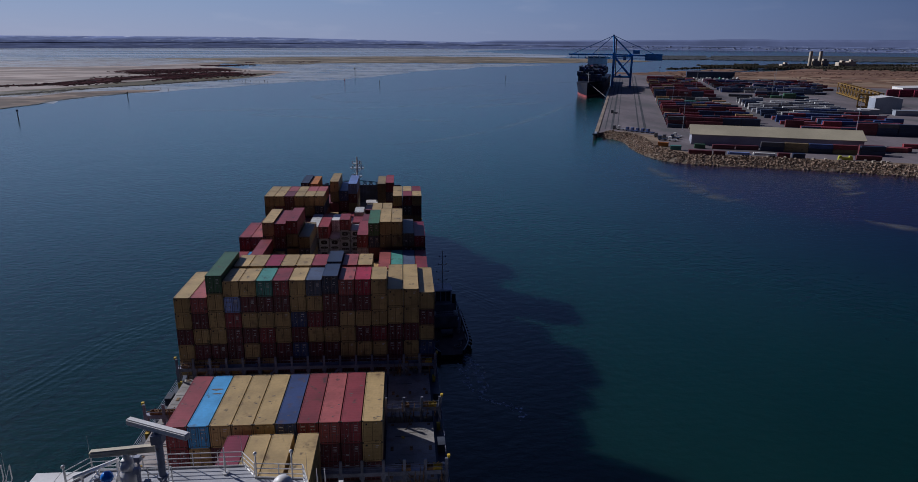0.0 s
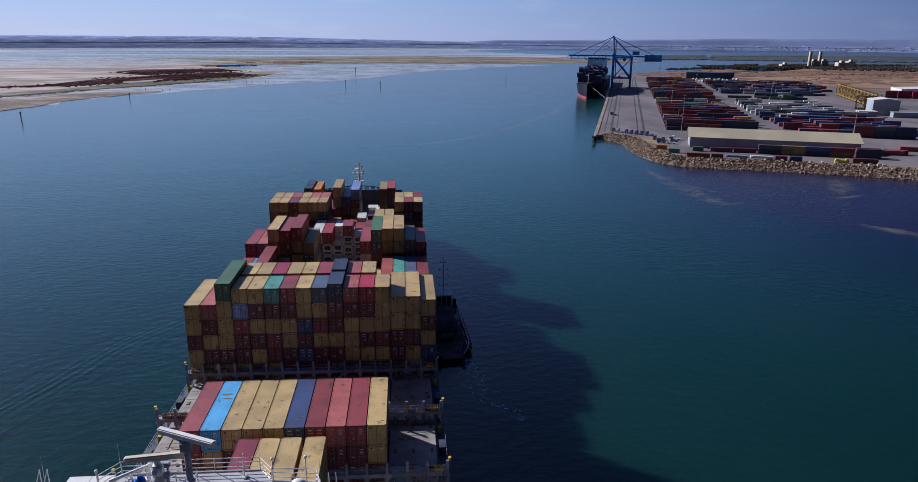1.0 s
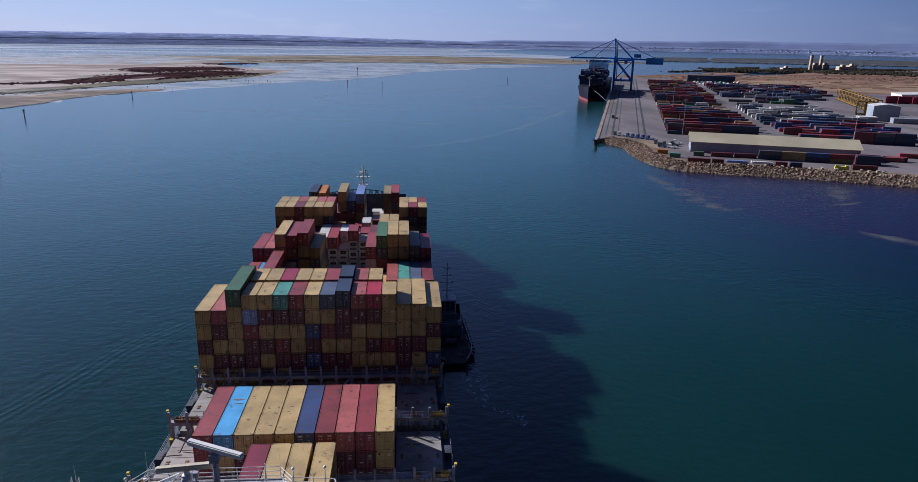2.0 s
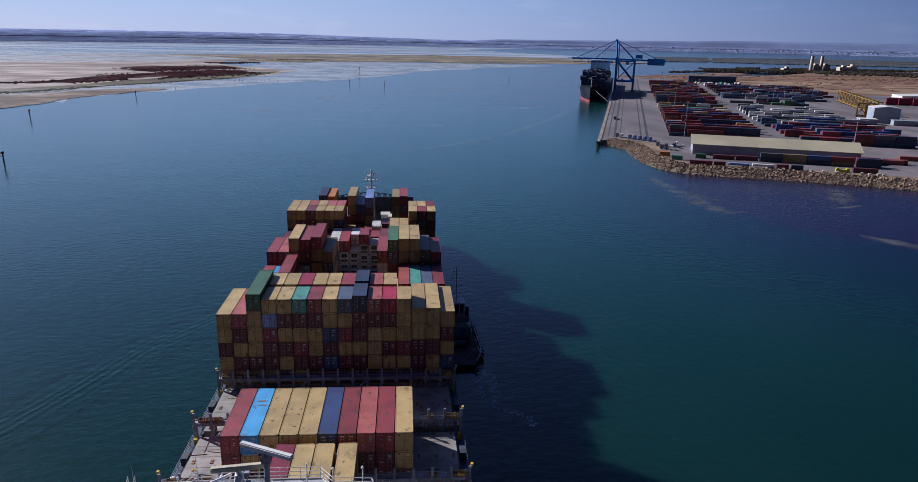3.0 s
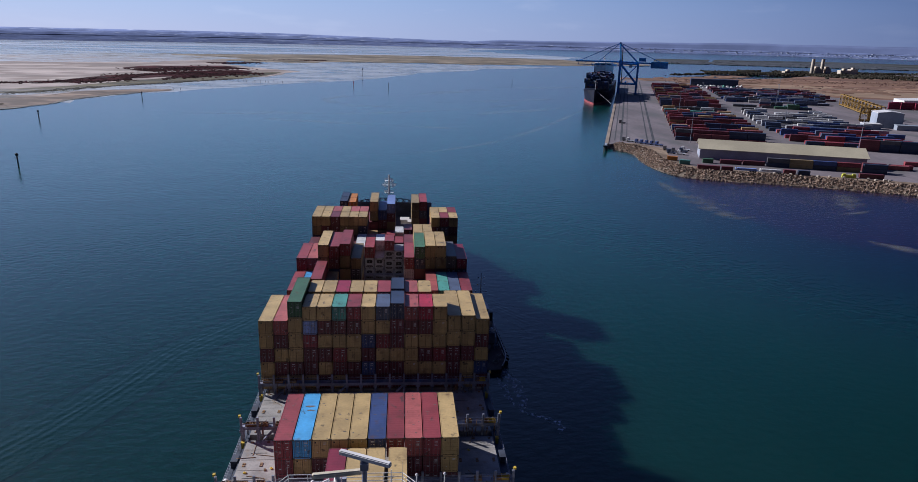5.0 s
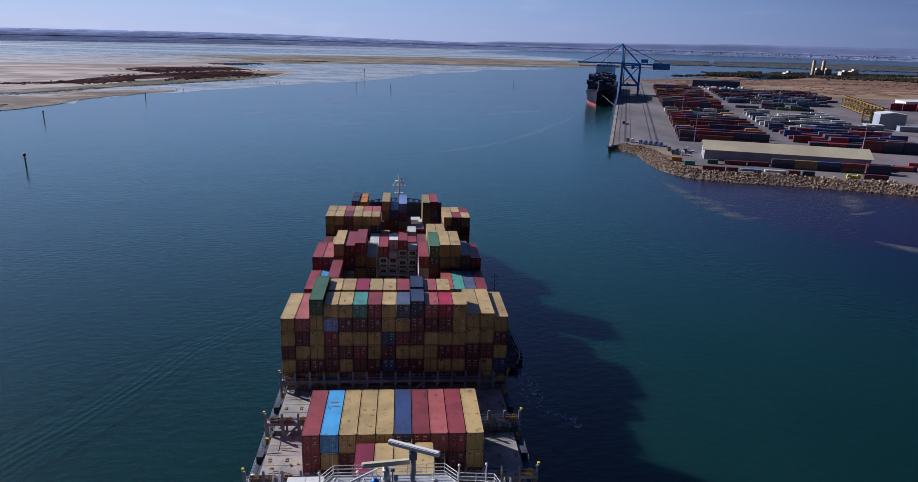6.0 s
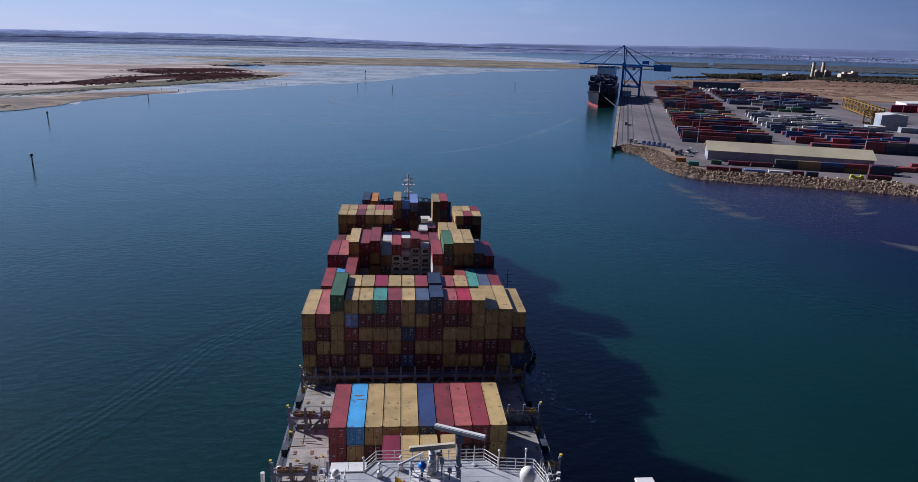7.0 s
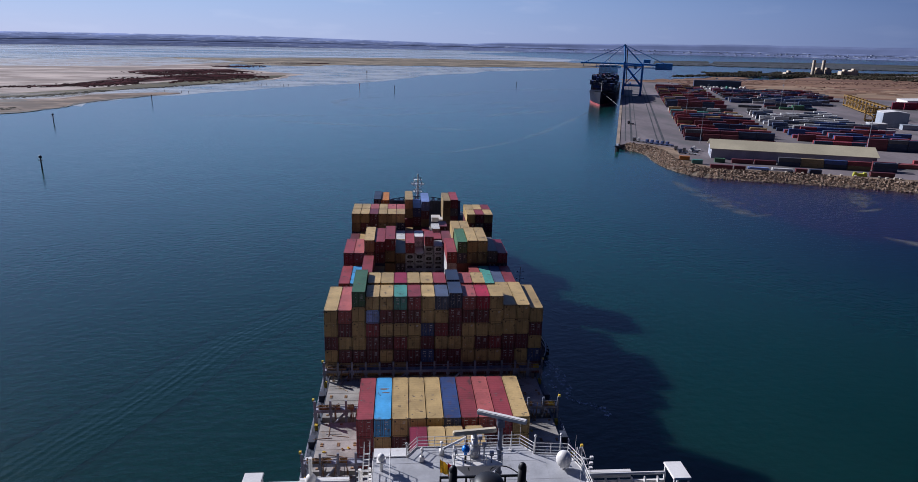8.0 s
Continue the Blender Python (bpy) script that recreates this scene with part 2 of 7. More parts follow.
def water_material(name="harbour_water", scatter=1.0):
    m, n, l, p = nodes_of(name)
    big = noise_tex(n, l, 0.004, 4, "World", (1, 0.5, 1))
    r = ramp(n, [(0.35, (0.0040, 0.0222, 0.0190)), (0.65, (0.0072, 0.0325, 0.0280))])
    l.new(big.outputs[0], r.inputs[0])
    # the water in front of the terminal is darker and bluer
    geo, far, pool = n.new("ShaderNodeNewGeometry"), n.new("ShaderNodeVectorMath"), n.new("ShaderNodeMapRange")
    far.operation = "DISTANCE"
    far.inputs[1].default_value = (262, 268, 0)
    l.new(geo.outputs["Position"], far.inputs[0])
    l.new(far.outputs["Value"], pool.inputs["Value"])
    pool.interpolation_type = "SMOOTHSTEP"
    pool.inputs["From Min"].default_value, pool.inputs["From Max"].default_value = 80, 215
    pool.inputs["To Min"].default_value, pool.inputs["To Max"].default_value = 0.9, 0.0
    # ... in the fairway ahead it is paler and greener
    off, teal_zone = n.new("ShaderNodeVectorMath"), n.new("ShaderNodeMapRange")
    off.operation = "DISTANCE"
    off.inputs[1].default_value = (70, 470, 0)
    l.new(geo.outputs["Position"], off.inputs[0])
    l.new(off.outputs["Value"], teal_zone.inputs["Value"])
    teal_zone.interpolation_type = "SMOOTHSTEP"
    teal_zone.inputs["From Min"].default_value, teal_zone.inputs["From Max"].default_value = 90, 430
    teal_zone.inputs["To Min"].default_value, teal_zone.inputs["To Max"].default_value = 0.85, 0.0
    body = mix(n, l, teal_zone.outputs[0], r.outputs[0], (0.005, 0.056, 0.054))
    deep = mix(n, l, pool.outputs[0], body, (0.0025, 0.009, 0.0235))
    # ... and violet close under the shore, with a wavering edge
    violet_zone, near, edge, wobble = n.new("ShaderNodeMapRange"), n.new("ShaderNodeVectorMath"), n.new("ShaderNodeMath"), noise_tex(n, l, 0.03, 4, "World")
    near.operation, edge.operation = "DISTANCE", "MULTIPLY_ADD"
    near.inputs[1].default_value = (262, 300, 0)
    l.new(geo.outputs["Position"], near.inputs[0])
    l.new(wobble.outputs[0], edge.inputs[0])
    edge.inputs[1].default_value = 30
    l.new(near.outputs["Value"], edge.inputs[2])
    l.new(edge.outputs[0], violet_zone.inputs["Value"])
    violet_zone.interpolation_type = "SMOOTHSTEP"
    violet_zone.inputs["From Min"].default_value, violet_zone.inputs["From Max"].default_value = 122, 138
    violet_zone.inputs["To Min"].default_value, violet_zone.inputs["To Max"].default_value = 0.95, 0.0
    l.new(mix(n, l, violet_zone.outputs[0], deep, (0.0105, 0.005, 0.025)), p.inputs["Base Color"])
    p.inputs["Roughness"].default_value, p.inputs["IOR"].default_value = 0.17, 1.33
    p.subsurface_method = "BURLEY"
    p.inputs["Subsurface Weight"].default_value, p.inputs["Subsurface Scale"].default_value = scatter, 1.0
    p.inputs["Subsurface Radius"].default_value = (2.5, 8.0, 9.0)
    w1, w2 = noise_tex(n, l, 0.5, 3, "World", (0.7, 1, 1)), noise_tex(n, l, 0.05, 3, "World")
    b1, b2 = n.new("ShaderNodeBump"), n.new("ShaderNodeBump")
    b1.inputs["Strength"].default_value, b1.inputs["Distance"].default_value = 0.5, 0.15
    b2.inputs["Strength"].default_value, b2.inputs["Distance"].default_value = 0.3, 0.3
    l.new(w1.outputs[0], b1.inputs["Height"])
    l.new(w2.outputs[0], b2.inputs["Height"])
    l.new(b2.outputs[0], b1.inputs["Normal"])
    chop = n.new("ShaderNodeMath")
    chop.operation = "MULTIPLY_ADD"
    chop.inputs[1].default_value, chop.inputs[2].default_value = 0.6, 0.6
    l.new(pool.outputs[0], chop.inputs[0])
    # the water round the hull is ruffled
    hull, ruffle, total = n.new("ShaderNodeVectorMath"), n.new("ShaderNodeMapRange"), n.new("ShaderNodeMath")
    hull.operation, total.operation = "DISTANCE", "MULTIPLY_ADD"
    hull.inputs[1].default_value = (-24, 110, 0)
    l.new(geo.outputs["Position"], hull.inputs[0])
    l.new(hull.outputs["Value"], ruffle.inputs["Value"])
    ruffle.interpolation_type = "SMOOTHSTEP"
    ruffle.inputs["From Min"].default_value, ruffle.inputs["From Max"].default_value = 20, 105
    ruffle.inputs["To Min"].default_value, ruffle.inputs["To Max"].default_value = 1.0, 0.0
    l.new(ruffle.outputs[0], total.inputs[0])
    total.inputs[1].default_value = 0.55
    l.new(chop.outputs[0], total.inputs[2])
    l.new(total.outputs[0], b1.inputs["Strength"])
    l.new(b1.outputs[0], p.inputs["Normal"])
    return m


WATER = water_material()
WAKE = water_material("rippled_wake_water", 0.0)


# ---- mesh helpers ----
def box(bm, x0, x1, y0, y1, z0, z1, mat_index=0):
    v = [bm.verts.new(c) for c in ((x0, y0, z0), (x1, y0, z0), (x1, y1, z0), (x0, y1, z0), (x0, y0, z1), (x1, y0, z1), (x1, y1, z1), (x0, y1, z1))]
    for f in ((3, 2, 1, 0), (4, 5, 6, 7), (0, 1, 5, 4), (1, 2, 6, 5), (2, 3, 7, 6), (3, 0, 4, 7)):
        bm.faces.new([v[i] for i in f]).material_index = mat_index


def rod(bm, a, b, r, n=6, r2=None, caps=True):
    a, b = Vector(a), Vector(b)
    q = (b - a).to_track_quat("Z", "Y")
    rings = []
    for c, rad in ((a, r), (b, r if r2 is None else r2)):
        rings.append([bm.verts.new(c + q @ Vector((rad * math.cos(2 * math.pi * (k + 0.5) / n), rad * math.sin(2 * math.pi * (k + 0.5) / n), 0))) for k in range(n)])
    for k in range(n):
        bm.faces.new((rings[0][k], rings[0][(k + 1) % n], rings[1][(k + 1) % n], rings[1][k]))
    if caps:
        bm.faces.new(rings[0][::-1])
        bm.faces.new(rings[1])


def dome(bm, c, r, seg=16, rings=8, squash=1.0, low=-0.5):
    rows = []
    for i in range(rings + 1):
        a = math.pi * (low + (0.5 - low) * i / rings)
        rad, z = r * math.cos(a), r * math.sin(a) * squash
        rows.append([bm.verts.new((c[0] + rad * math.cos(2 * math.pi * k / seg), c[1] + rad * math.sin(2 * math.pi * k / seg), c[2] + z)) for k in range(seg)] if rad > 1e-4 * r else [bm.verts.new((c[0], c[1], c[2] + z))])
    for lo, hi in zip(rows, rows[1:]):
        for k in range(seg):
            a, b = lo[k % len(lo)], lo[(k + 1) % len(lo)]
            c2, d = hi[(k + 1) % len(hi)], hi[k % len(hi)]
            vs = []
            for v in (a, b, c2, d):
                if v not in vs:
                    vs.append(v)
            if len(vs) > 2:
                bm.faces.new(vs)
    for f in bm.faces:
        f.smooth = True


def mesh_of(name, bm, *materials):
    me = bpy.data.meshes.new(name)
    bm.normal_update()
    bm.to_mesh(me)
    bm.free()
    for m in materials:
        me.materials.append(m)
    return me


def part(name, bm, material, parent, label=""):
    """Links a bmesh as one mesh object under a thing or a part."""
    ob = new(name, mesh_of(name, bm, *(material if isinstance(material, (list, tuple)) else (material,))))
    ob.parent = parent
    return tagged(ob, label)


def thing(name, bm, material, label, category, group="", kind="", at=None):
    ob = new(name, mesh_of(name, bm, *(material if isinstance(material, (list, tuple)) else (material,))))
    if at is not None:
        ob.matrix_basis = at
    return tagged(ob, label, category, group, kind)


def paint_object(ob, material):
    ob.material_slots[0].link = "OBJECT"
    ob.material_slots[0].material = material
    return ob


def sheet(bm, outline, z):
    f = bm.faces.new([bm.verts.new((x, y, z)) for x, y in outline])
    if f.normal.z < 0:
        f.normal_flip()
    return f


def lay(x, y):
    """Sets a place of the sketched shore plan out on the water at its true distance."""
    k = max(0.0, min(1.0, (y - 400) / 450))
    k = k * k * (3 - 2 * k)
    return x * (1.004 + 0.036 * k) + 1 * k, y * (1.036 + 0.054 * k)


# ---- water ----
bm = bmesh.new()
sheet(bm, [(4900 * math.cos(a), 4900 * math.sin(a)) for a in [2 * math.pi * k / 64 for k in range(64)]], 0)
bm.normal_update()
thing("water", bm, WATER, "calm deep teal harbour water with small ripples", "water", kind="structure")

# ---- the container ship, heeled slightly to starboard ----
SHIP = Matrix.Translation((0, 100, 0.77)) @ Matrix.Rotation(radians(-0.4), 4, "X") @ Matrix.Translation((0, -100, 0)) @ Matrix.Rotation(radians(0.61), 4, "Y")
ship = tagged(new("container_ship"), "large container ship with dark hull, laden deck and white bridge", "container ship")
ship.matrix_basis = SHIP
HATCH_TOP, TIER, HIGH = 12.0, 2.591, 2.896
COL = 2.5


def half_breadth(y):
    if y > 178:
        u = min(1.0, (y - 178) / 57)
        return 20.6 * math.sqrt(max(0.0, 1 - u ** 2.2)) + 0.05
    if y < -15:
        return 20.6 - 3.0 * ((-15 - y) / 35) ** 2
    return 20.6


def build_hull():
    bm = bmesh.new()
    rows = []
    ys = [-50 + 4 * k for k in range(59)] + [186 + 3.5 * k for k in range(15)]
    for y in ys:
        b = half_breadth(y)
        rise = 0 if y < 200 else 3.6 * min(1, (y - 200) / 12)
        low = b * (0.92 if y < 178 else max(0.02, 0.92 - (y - 178) / 62))
        rows.append([bm.verts.new(p) for p in ((-low * 0.9, y, -4), (-low, y, 1.2), (-b, y, 6), (-b, y, 10.6 + rise), (b, y, 10.6 + rise), (b, y, 6), (low, y, 1.2), (low * 0.9, y, -4))])
    for a, b in zip(rows, rows[1:]):
        for k in range(7):
            f = bm.faces.new((a[k], a[k + 1], b[k + 1], b[k]))
            f.material_index = 1 if k in (0, 6) else 2 if k == 3 else 0
    bm.faces.new(rows[0][::-1])
    bm.faces.new(rows[-1])
    bmesh.ops.recalc_face_normals(bm, faces=bm.faces)
    part("hull", bm, [HULL, BOOT, DECKBLUE], ship, "dark hull with red boot topping")


build_hull()

# ---- shipping containers ----
WIDTH = 2.37


def container_body(length, height):
    """A corrugated steel box with corner posts, rails and castings; its aft end is at y = 0 and stays open for the doors."""
    bm = bmesh.new()
    w = WIDTH / 2
    for x in (-w, w - 0.12):
        for y in (0, length - 0.16):
            box(bm, x, x + 0.12, y, y + 0.16, 0, height)
    for x in (-w, w - 0.1):
        for z in (0, height - 0.12):
            box(bm, x + 0.002, x + 0.098, 0.16, length - 0.16, z, z + 0.12)
    for z in (0, height - 0.12):
        for y in (0.03, length - 0.12):
            box(bm, -w + 0.12, w - 0.12, y, y + 0.12, z, z + 0.12)
    # corrugated side walls
    n = int(length / 0.56)
    for sx in (-1, 1):
        prev = None
        for k in range(n * 2 + 1):
            y = 0.16 + (length - 0.32) * k / (2 * n)
            x = sx * (w - (0.03 if k % 2 else 0.075))
            cur = (bm.verts.new((x, y, 0.1)), bm.verts.new((x, y, height - 0.1)))
            if prev:
                bm.faces.new((prev[0], cur[0], cur[1], prev[1]) if sx > 0 else (cur[0], prev[0], prev[1], cur[1]))
            prev = cur
    # corrugated roof
    prev = None
    for k in range(n * 2 + 1):
        y = 0.12 + (length - 0.24) * k / (2 * n)
        z = height - (0.015 if k % 2 else 0.024)
        cur = (bm.verts.new((-w + 0.1, y, z)), bm.verts.new((w - 0.1, y, z)))
        if prev:
            bm.faces.new((prev[0], prev[1], cur[1], cur[0]))
        prev = cur
    box(bm, -w + 0.1, w - 0.1, length - 0.12, length - 0.07, 0.12, height - 0.12)
    box(bm, -w + 0.1, w - 0.1, 0.12, length - 0.12, 0.08, 0.14)
    # corner castings, a little proud
    for x in (-w - 0.004, w - 0.174):
        for y in (-0.004, length - 0.174):
            for z in (-0.004, height - 0.114):
                box(bm, x, x + 0.178, y, y + 0.178, z, z + 0.118, 1)
    return mesh_of("shipping_container", bm, PAINTS["T"], CASTING)


def door_mesh(height, marks=()):
    bm = bmesh.new()
    box(bm, 0.012, 1.055, 0.07, 0.12, 0.15, height - 0.15)
    for k in range(4):
        z = 0.24 + k * (height - 0.42) / 4
        box(bm, 0.05, 1.01, 0.045, 0.072, z, z + (height - 0.42) / 4 - 0.09)
    for x0, x1, z0, z1 in ((0.012, 0.028, 0.15, height - 0.15), (1.025, 1.055, 0.15, height - 0.15), (0.028, 1.025, 0.15, 0.185), (0.028, 1.025, height - 0.185, height - 0.15)):
        box(bm, x0, x1, 0.055, 0.0705, z0, z1, 2)
    for x, z, w, h, *dark in marks:
        box(bm, x, x + w, 0.037, 0.042, z * height, z * height + h, 2 if dark else 1)
    return mesh_of("container_door", bm, PAINTS["T"], MARKING, BLACK)


MARKS = [(), ((0.34, 0.80, 0.42, 0.10), (0.34, 0.73, 0.3, 0.08)), ((0.34, 0.82, 0.5, 0.09), (0.5, 0.6, 0.2, 0.14), (0.36, 0.5, 0.36, 0.07)),
         ((0.36, 0.78, 0.44, 0.09), (0.36, 0.70, 0.44, 0.06), (0.36, 0.63, 0.36, 0.06), (0.36, 0.56, 0.4, 0.06)), ((0.36, 0.35, 0.3, 0.2),),
         ((0.40, 0.86, 0.12, 0.1),), ((0.35, 0.84, 0.2, 0.07), (0.45, 0.62, 0.14, 0.1), (0.36, 0.3, 0.1, 0.16), (0.62, 0.22, 0.12, 0.07)),
         ((0.60, 0.80, 0.26, 0.24, True),), ((0.60, 0.80, 0.26, 0.24, True), (0.40, 0.30, 0.14, 0.12)), ((0.34, 0.80, 0.5, 0.16), (0.30, 0.66, 0.22, 0.12), (0.66, 0.66, 0.18, 0.12), (0.36, 0.40, 0.16, 0.30), (0.7, 0.2, 0.14, 0.1))]


def bars_mesh(height):
    bm = bmesh.new()
    for x in (0.28, 0.80):
        rod(bm, (x, 0.005, 0.08), (x, 0.005, height - 0.08), 0.024, 5)
        box(bm, x - 0.05, x + 0.3, -0.012, 0.008, height * 0.42, height * 0.42 + 0.05)
        for z in (0.2, height * 0.35, height * 0.65, height - 0.28):
            box(bm, x - 0.06, x + 0.06, -0.01, 0.035, z, z + 0.07)
    return mesh_of("locking_gear", bm, STEEL)


def reefer_mesh(height):
    """The machinery end of a refrigerated box: a plate with one wide round-cornered opening and a lower bay."""
    bm = bmesh.new()
    w, n = WIDTH / 2 - 0.13, 20
    lo, hi = 0.13, height - 0.13
    for z0, z1, rx, rz in ((lo, height * 0.40, 0.86, 0.30), (height * 0.40, hi, 0.72, 0.50)):
        cz = (z0 + z1) / 2
        rim, outer = [], []
        for k in range(n):
            a = 2 * math.pi * (k + 0.5) / n
            c, d = math.cos(a), math.sin(a)
            rim.append(bm.verts.new((rx * math.copysign(abs(c) ** 0.6, c), 0.02, cz + rz * math.copysign(abs(d) ** 0.6, d))))
            q = min(w / max(abs(c), 1e-6), (z1 - z0) / 2 / max(abs(d), 1e-6))
            outer.append(bm.verts.new((max(-w, min(w, c * q)), 0.02, cz + d * q)))
        deep = [bm.verts.new((v.co.x, 0.10, v.co.z)) for v in rim]
        for k in range(n):
            q = (k + 1) % n
            bm.faces.new((outer[k], outer[q], rim[q], rim[k]))
            bm.faces.new((rim[k], rim[q], deep[q], deep[k]))
    bmesh.ops.recalc_face_normals(bm, faces=list(bm.faces))
    return mesh_of("refrigeration_unit", bm, PAINTS["S"])


def fan_mesh(height):
    """Dark fan bay with two hubs, a cross strut and the lower machinery."""
    bm = bmesh.new()
    box(bm, -0.9, 0.9, 0.085, 0.11, 0.3, height - 0.4)
    for cx in (-0.36, 0.36):
        rod(bm, (cx, 0.05, height * 0.67), (cx, 0.09, height * 0.67), 0.25, 12)
    for k in range(3):
        box(bm, -0.7 + 0.5 * k, -0.35 + 0.5 * k, 0.05, 0.086, 0.42, 0.62 + 0.12 * (k % 2), 1)
    box(bm, -0.10, 0.12, 0.04, 0.086, height * 0.60, height * 0.72, 1)
    return mesh_of("condenser_fan", bm, BLACK, GEAR)


BODY = {(L, H): container_body(L, H) for L in (12.192, 6.058) for H in (TIER, HIGH)}
DOOR = {(H, k): door_mesh(H, m) for H in (TIER, HIGH) for k, m in enumerate(MARKS)}
door_rng = random.Random(12)
BARS = {H: bars_mesh(H) for H in (TIER, HIGH)}
REEFER = {H: reefer_mesh(H) for H in (TIER, HIGH)}
FANS = {H: fan_mesh(H) for H in (TIER, HIGH)}


def container(m, length, height, paint, doors=True, where="stacked on the deck", group="containers on the ship"):
    ob = new("shipping_container", BODY[length, height])
    paint_object(ob, PAINTS[paint])
    ob.matrix_basis = m
    word = PAINT_WORDS[paint]
    tagged(ob, f"{word} {'twenty' if length < 7 else 'forty'} foot steel container {where}", "shipping container", group)
    if paint == "S":
        unit = new("refrigeration_unit", REEFER[height])
        unit.parent = ob
        fan = new("condenser_fan", FANS[height])
        fan.parent = unit
    elif doors:
        for side in (-1, 1):
            plain = paint in "TY"
            marks = ((0, 1, 5, 5) if plain else (2, 3, 3, 6, 9)) if side > 0 else ((7, 7, 8) if plain else (4, 6, 6, 9))
            d = paint_object(new("container_door", DOOR[height, door_rng.choice(marks)]), PAINTS[paint])
            d.parent = ob
            d.matrix_basis = Matrix.Diagonal((side, 1, 1, 1))
            b = paint_object(new("locking_gear", BARS[height]), PAINTS[paint] if plain else GEAR)
            b.parent = d
    return ob


def stack_heights(tiers):
    """Whole tiers; the fraction is made up by high-cube boxes."""
    n = int(tiers + 1e-6)
    high = min(n, round((tiers - n) * TIER / (HIGH - TIER)))
    return [HIGH if k >= n - high else TIER for k in range(n)]


# Bays from the bridge to the bow: aft end, stacks port to starboard as paint letter and tiers ('-' is an empty slot), box length
BAYS = [
    (58.0, "- - - - - - P3 T3 T3 T3 - - - - - -", 40),
    (71.8, "- - - R3.12 L3.12 T3.12 T3.12 T3.12 B3.12 R3.12 C3.12 R3.12 T3.12 - - -", 40),
    (100.0, "T5 C5 G6.35 T6 T6 E6 R6 T6 H6 N6.24 C6 K6 T6 T5.36 T5.36 T5.12", 40),
    (114.1, "M2 T2 M2 T3 M3 M3 T3 T3 R3 N3 M3 T3 M2 T2 M2 T2", 40),
    (128.1, "R3 L3 R4 Y3 M2 T2 M2 T2 M2 T2 M2 T2 C3 E3 H3 R3", 40),
    (142.1, "R4 C4 T5.24 R5.12 R5.35 Y4 - - - - R4.1 G5.12 T5.24 T5.24 D4.2 P4", 40),
    (156.3, "M3 T3 M3 T3 M3 W3.36 R3.36 S2.24 S3 S3 M3.3 T4.7 T4.7 T1 M1 M1", 40),
    (170.3, "T5 T5 M5 T5 T5 T5 - - - - - - - T5 R5 T5", 20),
    (184.5, "M3 M3 M3 M3 M3 M3 T5.35 B4.3 V5.12 - - - - M1 M1 M1", 40),
    (198.5, "- - N4.12 O4 - - - - - - - Y4 R4.12 - - -", 40),
]
FACES = {  # lower boxes of the tall after stack, from the second tier from the top downwards
    100.0: "TMTT MTMT TTTMT QRMMT MTMTM MTRMT MTTMM TBMBM TRTMM MMTMM MTTTM MTMTM TTRTM TMMM TMTT MTBM".split(),
    71.8: "RR TM MM MT MT MM MM MM MM TM".split(),
}
FARROW = "T T C T C C - - - - - - - T T R".split()
REEFERS = {6: 2, 7: 2, 8: 3, 9: 3}
FORWARD = "---TTPTTRNCT----"


def bay_tiers(spec):
    return [0 if c == "-" else float(c[1:]) for c in spec.split()]


def roof_scrapes(ob, height, seed):
    """Worn patches on a roof where the paint is scraped off."""
    rng = random.Random(seed + 40)
    spots = ((0.1, 8.6, 0.75, 0.28), (0.25, 7.5, 0.6, 0.16)) if seed == 4 else [(rng.uniform(-0.8, 0.8), rng.uniform(0.4, 11.6), rng.uniform(0.08, 0.3), rng.uniform(0.05, 0.12)) for _ in range(4)]
    for x, y, rx, ry in spots:
        bm = bmesh.new()
        bm.faces.new([bm.verts.new((x + rx * rng.uniform(0.8, 1.15) * math.cos(a), y + ry * rng.uniform(0.75, 1.2) * math.sin(a), height - 0.008)) for a in [2 * math.pi * k / 11 for k in range(11)]])
        part("roof_scrape", bm, SCRAPE, ob)


LOWER = []  # lower boxes of the bays towards the bow, as x, y, z and paint


